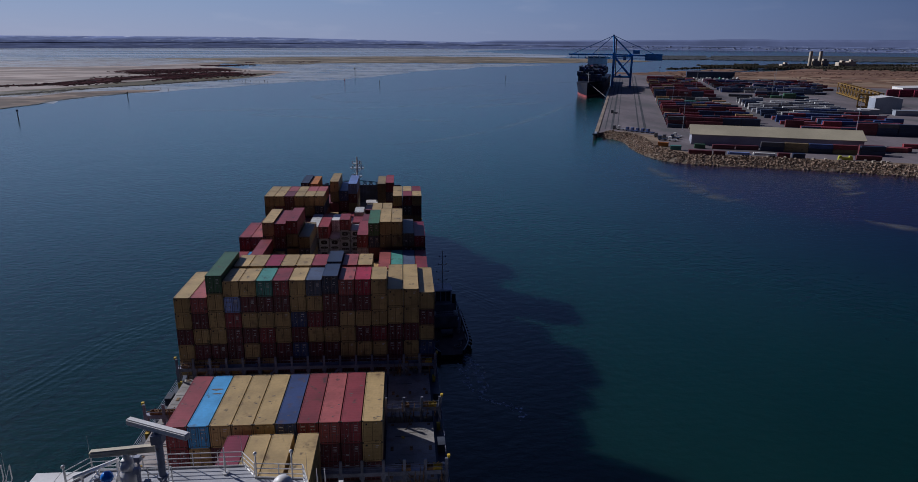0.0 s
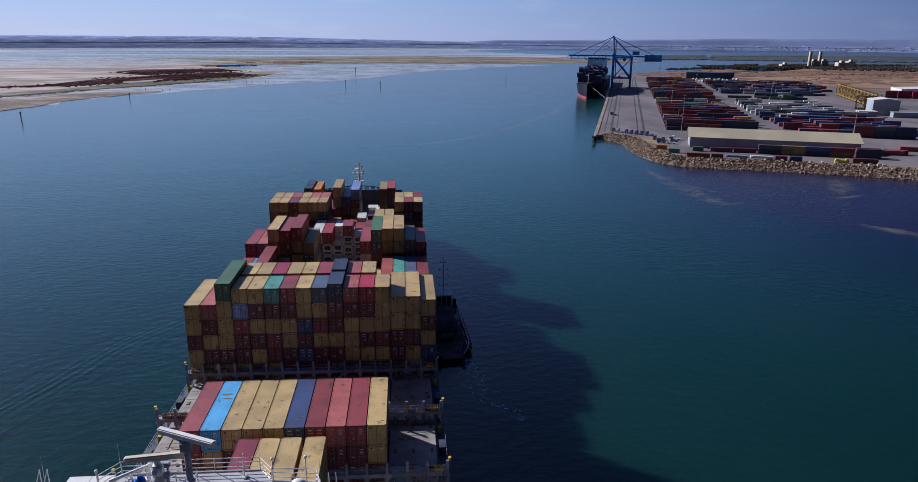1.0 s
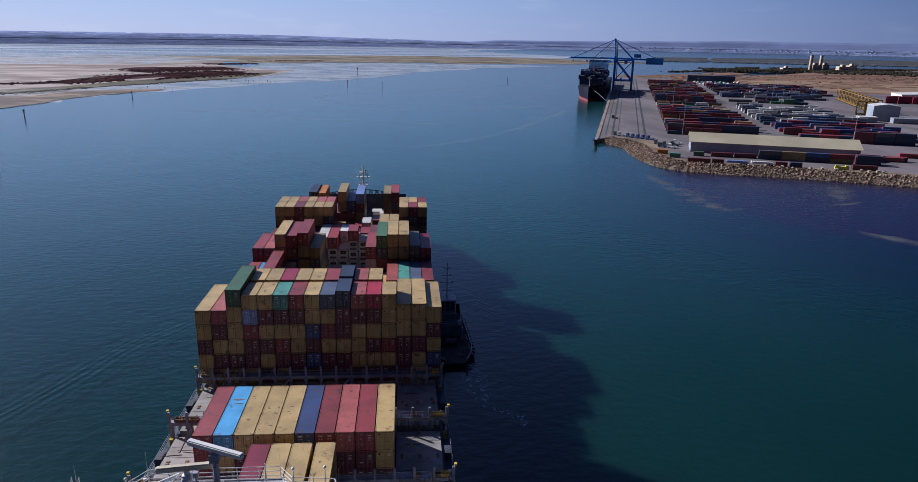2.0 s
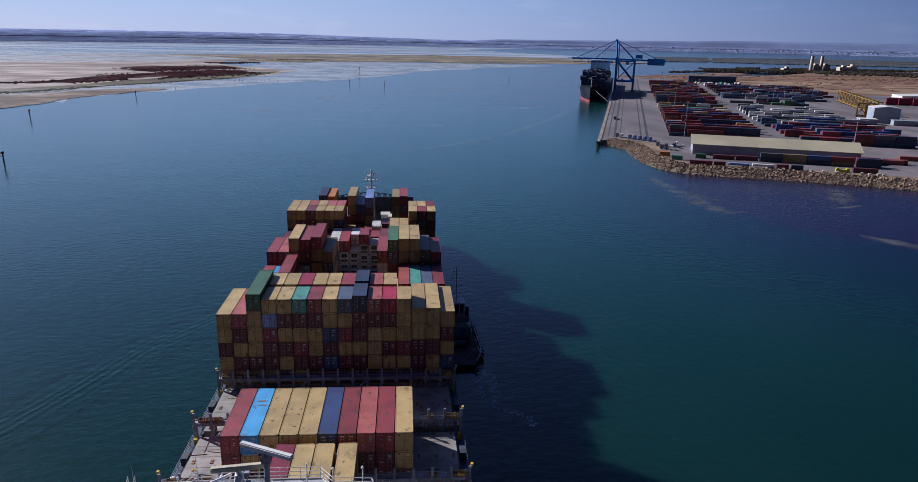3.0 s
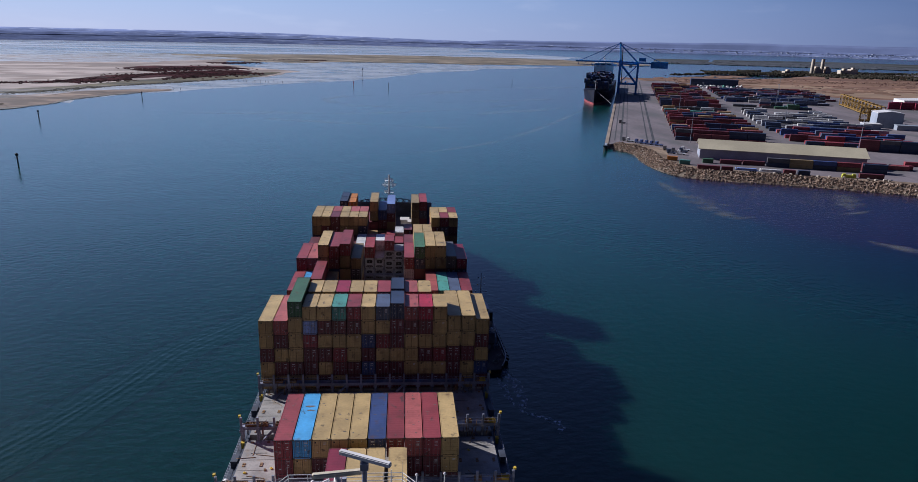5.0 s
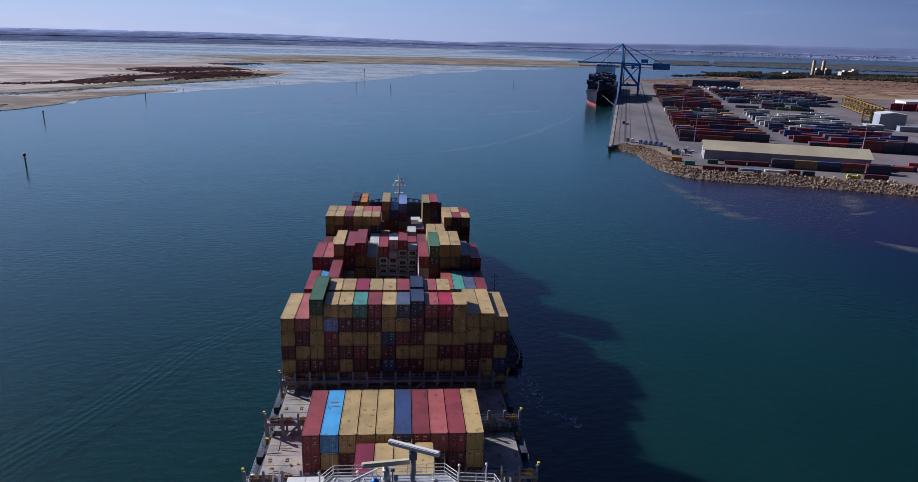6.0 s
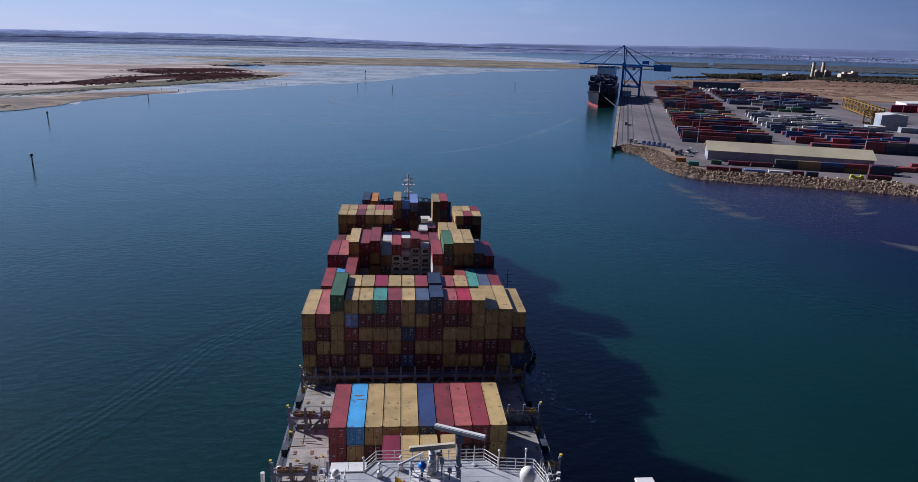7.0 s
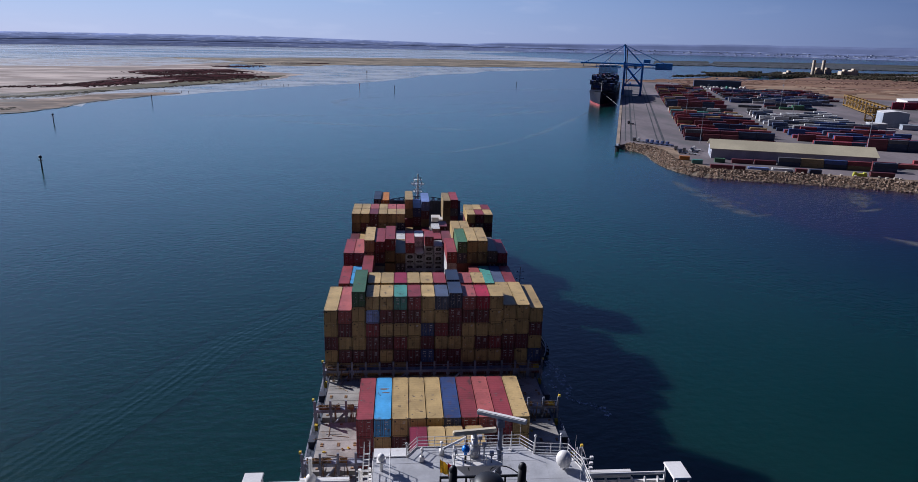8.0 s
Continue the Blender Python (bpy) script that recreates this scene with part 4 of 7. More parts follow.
def radar_mast():
    m = new("radar_mast")
    m.parent = ship
    tagged(m, "white radar mast with platform, scanners and flags")
    P = 40.3
    bm = bmesh.new()
    prism(bm, [(-1.95, 36.5), (2.1, 36.5), (2.1, 38.2), (-1.95, 38.2)], P - 0.12, P)
    part("mast_platform", bm, WHITE, m)
    bm = bmesh.new()
    for y in (36.7, 37.9):
        lo = [bm.verts.new(c) for c in ((-1.9, y, P - 0.13), (2.05, y, P - 0.13), (0.35, y, P - 1.5), (-0.45, y, P - 1.5))]
        hi = [bm.verts.new((v.co.x, y + 0.08, v.co.z)) for v in lo]
        bm.faces.new(lo)
        bm.faces.new(hi[::-1])
        for k in range(4):
            bm.faces.new((lo[k], hi[k], hi[(k + 1) % 4], lo[(k + 1) % 4]))
    bmesh.ops.recalc_face_normals(bm, faces=list(bm.faces))
    part("platform_bracket", bm, WHITE, m)
    bm = bmesh.new()
    rod(bm, (-0.05, 37.3, DECK), (-0.05, 37.3, P - 0.13), 0.42, 14)
    part("mast_column", bm, WHITE, m)
    bm = bmesh.new()
    rod(bm, (1.9, 37.3, DECK), (1.9, 37.3, 43.6), 0.2, 10)
    box(bm, 1.6, 2.2, 37.0, 37.6, 43.4, 43.95)
    rod(bm, (1.9, 37.3, 43.9), (1.9, 37.3, 44.1), 0.16, 10)
    for z in (39.0, 41.2):
        rod(bm, (1.9, 37.3, z), (1.9, 37.3, z + 0.16), 0.3, 10)
    part("radar_post", bm, LASHING, m, "dark grey radar post")
    cream = surface("cream_scanner_paint", (0.66, 0.58, 0.42), 0.5, 0.12)
    for (cx, cy, cz), half, yaw, paint in (((1.95, 37.3, 44.25), 2.1, -25, WHITE), ((-0.15, 37.85, 42.6), 1.85, 7, cream)):
        bm = bmesh.new()
        box(bm, -half, half, -0.2, 0.2, -0.19, 0.19)
        bmesh.ops.bevel(bm, geom=list(bm.edges), offset=0.06, segments=2, affect="EDGES")
        box(bm, -half * 0.97, half * 0.97, -0.215, -0.198, -0.1, -0.03)
        ob = part("radar_scanner", bm, paint, m)
        ob.matrix_basis = pose(cx, cy, cz, 0, 0, yaw)
    bm = bmesh.new()
    prism(bm, [(-0.5, 37.5), (0.2, 37.5), (0.2, 38.15), (-0.5, 38.15)], P, P + 1.1)
    prism(bm, [(-0.42, 37.55), (0.12, 37.55), (0.12, 38.1), (-0.42, 38.1)], P + 1.1, P + 1.8)
    rod(bm, (-0.15, 37.85, P + 1.8), (-0.15, 37.85, P + 2.2), 0.2, 10)
    dome(bm, (-0.15, 37.45, P + 1.5), 0.26, 12, 8)
    part("scanner_turret", bm, WHITE, m)
    bm = bmesh.new()
    rod(bm, (-0.83, 38.4, 41.7), (-2.82, 37.16, 41.5), 0.11, 8)
    part("yard_arm", bm, WHITE, m)
    bm = bmesh.new()
    rod(bm, (-0.9, 38.1, P), (-0.9, 38.3, 41.7), 0.07, 6)
    rod(bm, (-1.5, 37.9, P), (-1.9, 37.75, 41.55), 0.05, 6)
    part("yard_strut", bm, WHITE, m)
    bm = bmesh.new()
    dome(bm, (-0.95, 37.0, 41.55), 0.34, 16, 10)
    rod(bm, (-0.95, 37.0, 41.0), (-0.95, 37.0, 41.35), 0.15, 8)
    part("signal_lamp", bm, surface("signal_lamp_blue", (0.03, 0.22, 0.75), 0.25, 0.1), m, "bright blue signal lamp")
    bm = bmesh.new()
    rod(bm, (-0.95, 37.0, P), (-0.95, 37.0, 41.0), 0.09, 8)
    part("lamp_stem", bm, BLACK, m)
    for x, y, h in ((-1.75, 37.6, 0.5), (0.6, 37.2, 1.3), (1.2, 36.9, 0.7), (0.35, 38.0, 1.5)):
        bm = bmesh.new()
        rod(bm, (x, y, P), (x, y, P + h), 0.06, 6)
        box(bm, x - 0.16, x + 0.16, y - 0.14, y + 0.14, P + h, P + h + 0.32)
        part("navigation_light", bm, LASHING, m)
    corners = [(-1.9, 36.55), (-1.9, 38.15), (2.05, 38.15), (2.05, 36.55), (-1.9, 36.55)]
    for (xa, ya), (xb, yb) in zip(corners, corners[1:]):
        for k in range(3):
            x, y = xa + (xb - xa) * k / 3, ya + (yb - ya) * k / 3
            bm = bmesh.new()
            rod(bm, (x, y, P), (x, y, P + 1.0), 0.035, 5)
            part("stanchion", bm, WHITE, m)
        for z in (0.5, 0.98):
            bm = bmesh.new()
            rod(bm, (xa, ya, P + z), (xb, yb, P + z), 0.03, 5)
            part("rail", bm, WHITE, m)
    # bundled cables hanging from the platform
    for x0, x1 in ((-0.8, -0.4), (2.0, 4.6), (1.6, 0.3)):
        bm = bmesh.new()
        ps = [Vector((x0 + (x1 - x0) * k / 6, 36.55 + 0.5 * k / 6, P - 0.1 - 2.3 * (k / 6) ** 1.6)) for k in range(7)]
        for a, b in zip(ps, ps[1:]):
            rod(bm, a, b, 0.05, 5)
        part("cable", bm, BLACK, m)
    # signal flags on a halyard
    bm = bmesh.new()
    rod(bm, (-2.75, 37.1, 41.45), (-3.1, 36.6, DECK), 0.018, 4)
    part("halyard", bm, BLACK, m)
    for x, z, c in ((-3.05, 39.75, (0.75, 0.52, 0.03)), (-2.4, 39.4, (0.5, 0.02, 0.04))):
        bm = bmesh.new()
        grid = [[bm.verts.new((x + 0.75 * a / 5, 36.5 + 0.08 * math.sin(a * 1.7 + b) + 0.7 * b / 3, z + 0.8 * b / 3 * (1 - 0.1 * a) - 0.25 * a / 5)) for a in range(6)] for b in range(4)]
        for b in range(3):
            for a in range(5):
                bm.faces.new((grid[b][a], grid[b][a + 1], grid[b + 1][a + 1], grid[b + 1][a]))
        bmesh.ops.solidify(bm, geom=list(bm.faces), thickness=0.02)
        part("signal_flag", bm, surface("flag_cloth", c, 0.8, 0.1), m)


radar_mast()
# deck fittings
for x, y in ((-4.4, 40.9), (-2.6, 41.8)):
    bm = bmesh.new()
    box(bm, x - 0.2, x + 0.2, y - 0.2, y + 0.2, DECK, DECK + 0.5)
    rod(bm, (x, y, DECK + 0.5), (x, y, DECK + 1.1), 0.08, 6)
    dome(bm, (x, y, DECK + 1.2), 0.16, 8, 5)
    part("searchlight", bm, WHITE, ship)


def bridge_wing(s):
    w = new("bridge_wing")
    w.parent = ship
    tagged(w, "white open bridge wing with a roofed end")
    bm = bmesh.new()
    box(bm, min(s * 10.9, s * 20), max(s * 10.9, s * 20), 38.6, 41.7, 32.4, 32.6)
    part("wing_floor", bm, DECKGREY, w)
    bm = bmesh.new()
    box(bm, min(s * 10.9, s * 18.45), max(s * 10.9, s * 18.45), 41.45, 41.65, 32.6, 34.75)
    box(bm, min(s * 10.9, s * 18.45), max(s * 10.9, s * 18.45), 38.7, 38.85, 32.6, 34.0)
    part("wing_bulwark", bm, WHITE, w)
    bm = bmesh.new()
    box(bm, min(s * 10.9, s * 15.3), max(s * 10.9, s * 15.3), 41.75, 42.1, 34.9, 35.55)
    part("wind_deflector", bm, WHITE, w)
    for k in range(6):
        bm = bmesh.new()
        x = s * (11.5 + 1.25 * k)
        box(bm, x - 0.06, x + 0.06, 41.1, 41.45, 32.6, 35.2)
        part("frame", bm, WHITE, w)
    bm = bmesh.new()
    rod(bm, (s * 10.9, 41.5, 35.5), (s * 18.45, 41.5, 35.5), 0.15, 8)
    part("wing_top_rail", bm, WHITE, w)
    for x in (18.6, 19.95):
        for y in (39.7, 41.8):
            bm = bmesh.new()
            box(bm, s * x - 0.08, s * x + 0.08, y - 0.08, y + 0.08, 32.6, 36.1)
            part("cab_post", bm, WHITE, w)
    bm = bmesh.new()
    box(bm, min(s * 18.68, s * 19.87), max(s * 18.68, s * 19.87), 41.75, 41.86, 32.6, 33.8)
    part("cab_front", bm, WHITE, w)
    bm = bmesh.new()
    box(bm, min(s * 18.42, s * 20.1), max(s * 18.42, s * 20.1), 39.5, 42.0, 36.1, 36.32)
    bmesh.ops.bevel(bm, geom=list(bm.edges), offset=0.04, segments=2, affect="EDGES")
    part("cab_roof", bm, WHITE, w)


bridge_wing(-1)
bridge_wing(1)

# ---- funnel, abaft the bridge ----
fun = new("funnel")
fun.parent = ship
tagged(fun, "black topped funnel with exhaust pipes and guard rail")
bm = bmesh.new()
prism(bm, [(-3.2, 25.5), (3.1, 25.5), (3.1, 32.0), (2.4, 32.6), (-2.5, 32.6), (-3.2, 32.0)], 31, 40.0)
part("funnel_casing", bm, BLACK, fun)
for x, y, r, z, q in ((0.2, 31.6, 1.2, 42.2, 0.6), (-2.4, 32.2, 0.32, 43.0, 1.4), (2.8, 32.2, 0.32, 43.1, 1.4)):
    bm = bmesh.new()
    rod(bm, (x, y, 40.0), (x, y, z), r, 18)
    dome(bm, (x, y, z), r, 18, 6, q, 0.0)
    part("exhaust_pipe", bm, BLACK, fun)
bm = bmesh.new()
for z in (41.0, 41.85):
    box(bm, -3.35, 3.25, 32.85, 32.97, z, z + 0.16)
for x in (-3.35, -1.4, 1.6, 3.1):
    box(bm, x, x + 0.14, 32.85, 32.96, 38.5, 41.85)
box(bm, -3.35, 3.25, 32.5, 32.9, 38.3, 38.5)
part("guard_rail", bm, BLACK, fun)

# the whole house stands a little lower and further aft than its own drawing
for ob in set(ship.children) - before_bridge:
    ob.matrix_basis = Matrix.Translation((-0.05, -2.3, -1.46)) @ Matrix.Diagonal((0.982, 1, 1, 1)) @ ob.matrix_basis


# ---- tug alongside ----
def build_tug():
    tug = tagged(new("tugboat"), "black harbour tug with pale wheelhouse alongside the ship", "tugboat")
    tug.matrix_basis = pose(25.0, 127.6, 0, 0, 0, 3)
    bm = bmesh.new()
    rows = []
    for k in range(13):
        u = k / 12
        y = 30 * u
        b = 4.6 * (1 - max(0, (u - 0.72) / 0.30) ** 2) ** 0.5 * (0.45 + 0.55 * math.sin(min(1, u * 3.6 + 0.12) * math.pi / 2))
        sheer = 2.0 + 1.7 * max(0, u - 0.45) ** 1.4 * 2
        rows.append([bm.verts.new(p) for p in ((-b * 0.85, y, -1), (-b, y, sheer), (-b + 0.25, y, sheer), (-b + 0.25, y, sheer - 0.9), (b - 0.25, y, sheer - 0.9), (b - 0.25, y, sheer), (b, y, sheer), (b * 0.85, y, -1))])
    for a, b in zip(rows, rows[1:]):
        for k in range(7):
            bm.faces.new((a[k], a[k + 1], b[k + 1], b[k])).material_index = 1 if k == 3 else 2 if k in (1, 5) else 0
    bm.faces.new(rows[0][::-1])
    bm.faces.new(rows[-1])
    bmesh.ops.recalc_face_normals(bm, faces=bm.faces)
    part("tug_hull", bm, [BLACK, surface("tug_deck", (0.11, 0.075, 0.065), 0.8, 0.2), surface("tug_bulwark_cap", (0.42, 0.41, 0.40), 0.6, 0.3)], tug, "black hull with brown deck")
    for k in range(14):
        bm = bmesh.new()
        y = 3.2 + 1.6 * k
        b = 4.6 * (1 - max(0, (y / 30 - 0.72) / 0.30) ** 2) ** 0.5 * (0.45 + 0.55 * math.sin(min(1, y / 30 * 3.6 + 0.12) * math.pi / 2)) + 0.1
        rod(bm, (b, y - 0.45, 1.2), (b, y + 0.45, 1.2), 0.5, 10)
        part("tyre_fender", bm, BLACK, tug)
    bm = bmesh.new()
    box(bm, -3.0, 3.0, 12.5, 23.5, 1.6, 4.4)
    box(bm, -2.4, 2.4, 14, 22, 4.4, 6.6)
    part("deckhouse", bm, surface("tug_house_grey", (0.24, 0.235, 0.23), 0.6, 0.25), tug)
    bm = bmesh.new()
    prism(bm, [(-1.7, 16.2), (1.7, 16.2), (2.0, 18), (1.7, 20.4), (-1.7, 20.4), (-2.0, 18)], 6.6, 9.0)
    part("wheelhouse", bm, surface("tinted_wheelhouse_glazing", (0.06, 0.07, 0.085), 0.25, 0.2), tug, "dark glazed wheelhouse")
    bm = bmesh.new()
    prism(bm, [(-2.0, 15.9), (2.0, 15.9), (2.2, 18), (2.0, 20.7), (-2.0, 20.7), (-2.2, 18)], 9.0, 9.25)
    part("wheelhouse_roof", bm, surface("tug_roof", (0.65, 0.65, 0.65), 0.6, 0.2), tug)
    for s in (-1, 1):
        bm = bmesh.new()
        rod(bm, (s * 2.3, 15.0, 4.4), (s * 2.3, 15.0, 8.8), 0.5, 10, 0.42)
        part("funnel", bm, BLACK, tug)
    # rails round the boat deck and slim window posts
    for z in (4.95, 5.45):
        ring = [(-2.9, 12.6), (2.9, 12.6), (2.9, 23.4), (-2.9, 23.4), (-2.9, 12.6)]
        bm = bmesh.new()
        for (xa, ya), (xb, yb) in zip(ring, ring[1:]):
            rod(bm, (xa, ya, z), (xb, yb, z), 0.05, 5)
        part("boat_deck_rail", bm, WHITE, tug)
    for x, y in ((-1.75, 16.15), (-0.6, 16.15), (0.6, 16.15), (1.75, 16.15), (2.05, 18), (1.75, 20.45)):
        bm = bmesh.new()
        box(bm, x - 0.09, x + 0.09, y - 0.09, y + 0.09, 6.6, 9.0)
        part("window_post", bm, WHITE, tug)
    bm = bmesh.new()
    rod(bm, (0, 17.5, 9.2), (0, 17.5, 18.2), 0.17, 6, 0.08)
    for z, w in ((11.2, 0.9), (13.2, 1.3), (15.0, 0.9), (16.8, 0.7)):
        rod(bm, (-w, 17.5, z), (w, 17.5, z), 0.06, 5)
        for sx in (-w, w):
            box(bm, sx - 0.12, sx + 0.12, 17.4, 17.6, z, z + 0.3)
    part("mast", bm, WHITE, tug)
    bm = bmesh.new()
    rod(bm, (-1.2, 9, 2.1), (1.2, 9, 2.1), 0.7, 12)
    for sx in (-1.3, 1.2):
        box(bm, sx, sx + 0.1, 8.2, 9.8, 1.1, 2.9)
    part("tow_winch", bm, surface("winch_grey", (0.18, 0.18, 0.18), 0.6, 0.2), tug)
    for x, y in ((2.6, 5), (-2.6, 5), (2.9, 10.5)):
        bm = bmesh.new()
        for dx in (-0.35, 0.35):
            rod(bm, (x + dx, y, 1.1), (x + dx, y, 2.2), 0.18, 8)
        rod(bm, (x - 0.6, y, 1.9), (x + 0.6, y, 1.9), 0.12, 8)
        part("bollard", bm, surface("bollard_grey", (0.3, 0.3, 0.3), 0.6, 0.2), tug)
    bm = bmesh.new()
    for k in range(16):
        a, b = (Vector((1.6 + 0.7 * math.cos(q * 0.8), 3.4 + 0.7 * math.sin(q * 0.8), 1.15 + 0.02 * q)) for q in (k, k + 1))
        rod(bm, a, b, 0.09, 5)
    part("coiled_tow_rope", bm, surface("pale_rope", (0.4, 0.36, 0.28), 0.9, 0.2), tug)
    for x, y in ((2.3, 13.2), (-2.3, 13.2), (2.4, 22.6)):
        bm = bmesh.new()
        rod(bm, (x, y - 0.6, 4.95), (x, y + 0.6, 4.95), 0.34, 10)
        part("life_raft_canister", bm, WHITE, tug, "white life raft canister")
    bm = bmesh.new()
    rod(bm, (3.0, 12.0, 1.1), (3.0, 12.0, 4.2), 0.22, 8)
    rod(bm, (3.0, 12.0, 4.1), (2.2, 7.6, 5.4), 0.16, 6, 0.1)
    part("deck_crane", bm, PALE, tug, "pale folding deck crane")
    bm = bmesh.new()
    for x, y in ((-3.9, 6.5), (3.9, 6.5), (-3.9, 11), (3.9, 11)):
        rod(bm, (x, y - 1.6, 1.9), (x, y + 1.6, 1.9), 0.1, 6)
    part("bulwark_rail", bm, surface("tug_rail_grey", (0.45, 0.44, 0.42), 0.6, 0.2), tug)
    bm = bmesh.new()
    rod(bm, (3.6, 13, 4.3), (3.6, 20, 4.3), 0.05, 5)
    for y in (13, 15, 17, 19, 20):
        rod(bm, (3.6, y, 1.4), (3.6, y, 4.3), 0.04, 5)
    part("side_rail", bm, WHITE, tug)


build_tug()


# ---- foam and slicks on the water ----
def foam_material(name, color, scale, lo, hi, rough=0.6, stretch=(1, 1, 1), most=0.85):
    m, n, l, p = nodes_of(name)
    t = noise_tex(n, l, scale, 7, "World", stretch)
    t.inputs["Roughness"].default_value = 0.65
    r = ramp(n, [(lo, (0, 0, 0)), (hi, (most,) * 3)])
    l.new(t.outputs[0], r.inputs[0])
    l.new(r.outputs[0], p.inputs["Alpha"])
    p.inputs["Base Color"].default_value = (*color, 1)
    p.inputs["Roughness"].default_value = rough
    return m


def blob(bm, cx, cy, rx, ry, turn, z, rough=0.25, n=28, seed=0):
    vs = []
    for k in range(n):
        a = 2 * math.pi * k / n
        f = 1 + rough * noise.noise(Vector((math.cos(a) * 1.4 + seed, math.sin(a) * 1.4, seed * 0.7))) * 2
        x, y = rx * f * math.cos(a), ry * f * math.sin(a)
        vs.append(bm.verts.new((cx + x * math.cos(turn) - y * math.sin(turn), cy + x * math.sin(turn) + y * math.cos(turn), z)))
    return bm.faces.new(vs)


FOAM = foam_material("tug_wash_foam", (0.72, 0.75, 0.78), 1.1, 0.47, 0.64, most=0.6)
SLICK = foam_material("silty_slick", (0.22, 0.225, 0.225), 0.16, 0.42, 0.74, stretch=(0.4, 1, 1), most=0.28)

def smooth_line(pts, step):
    """Points along a smooth curve through the given ones."""
    out = []
    pts = [Vector((*p, 0)) for p in pts]
    pts = [pts[0] * 2 - pts[1]] + pts + [pts[-1] * 2 - pts[-2]]
    for a, b, c, d in zip(pts, pts[1:], pts[2:], pts[3:]):
        n = max(2, int((c - b).length / step))
        for k in range(n):
            u = k / n
            out.append(0.5 * (2 * b + (c - a) * u + (2 * a - 5 * b + 4 * c - d) * u * u + (3 * b - a - 3 * c + d) * u ** 3))
    return out + [pts[-2]]


def ribbon(bm, pts, width, z, step=6.0, seed=0.0):
    """A drifting streak that thins out at both ends, with an uneven edge."""
    line = smooth_line(pts, step)
    prev = None
    for k, p in enumerate(line):
        d = line[min(k + 1, len(line) - 1)] - line[max(0, k - 1)]
        side = Vector((-d.y, d.x, 0)).normalized()
        w = width * (0.15 + 0.85 * max(0.0, math.sin(math.pi * k / (len(line) - 1))) ** 0.6)
        a, b = [w * (0.5 + 0.45 * noise.noise(Vector((k * 0.45, seed, e)))) for e in (1.3, 7.9)]
        cur = (bm.verts.new((p.x + side.x * a, p.y + side.y * a, z)), bm.verts.new((p.x - side.x * b, p.y - side.y * b, z)))
        if prev:
            bm.faces.new((prev[0], prev[1], cur[1], cur[0]))
        prev = cur


bm = bmesh.new()
for k, (pts, w) in enumerate((([(26.4, 137), (27.1, 132), (28.2, 127), (29.6, 122), (30.2, 118), (29.8, 114), (28.8, 111)], 2.6), ([(28.6, 111.6), (31.5, 110.6), (34.6, 108.3), (36, 106), (35.2, 103.6)], 1.8),
                              ([(26.6, 134), (28, 129), (30.5, 124)], 2.2), ([(26.2, 126), (27, 120), (28, 114)], 1.6), ([(33.6, 108.8), (36.4, 106.8), (36, 104.4)], 1.4))):
    ribbon(bm, pts, w, 0.03 + 0.002 * k, 0.8, k * 3.1)
thing("tug_wash", bm, FOAM, "thin white foam streaks behind the tug", "foam", kind="stuff")
bm = bmesh.new()
for k, (pts, w) in enumerate((([(143, 336), (145, 303), (147, 285), (148, 266), (160, 263)], 11), ([(158, 279), (170, 277)], 3.5), ([(230, 308), (221, 292), (212, 276)], 11),
                              ([(201, 268), (212, 271), (222, 275)], 3), ([(187, 228), (193, 219), (203, 208), (224, 192)], 8), ([(150, 290), (158, 284)], 3))):
    for e, share in enumerate((1.15, 0.75, 0.4)):  # denser towards the middle of each streak
        ribbon(bm, pts, w * share, 0.02 + 0.001 * k + 0.006 * e, 2.5, k * 2.1 + e)
thing("silt_slick", bm, SLICK, "pale silty streaks drifting on dark water", "slick", kind="stuff")

# the slicks' sheen is a thin pale colour laid over the water
SHEEN = foam_material("painted_slick_sheen", (0.36, 0.46, 0.52), 0.02, 0.36, 0.70, 0.4, (1, 0.5, 1), 0.3)
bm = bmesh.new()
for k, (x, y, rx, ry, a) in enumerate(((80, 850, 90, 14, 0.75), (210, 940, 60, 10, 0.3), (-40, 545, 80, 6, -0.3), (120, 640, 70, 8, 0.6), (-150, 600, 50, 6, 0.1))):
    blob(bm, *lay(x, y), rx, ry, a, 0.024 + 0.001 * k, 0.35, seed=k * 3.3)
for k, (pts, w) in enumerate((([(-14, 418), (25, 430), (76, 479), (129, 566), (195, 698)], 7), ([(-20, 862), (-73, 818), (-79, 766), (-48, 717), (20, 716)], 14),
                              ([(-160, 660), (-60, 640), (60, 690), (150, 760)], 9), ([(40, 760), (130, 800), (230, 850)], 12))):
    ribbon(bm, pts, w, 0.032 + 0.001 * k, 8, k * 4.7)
thing("water_slick", bm, SHEEN, "faint slicks on the calm channel with painted pale sheen", "slick", kind="stuff")


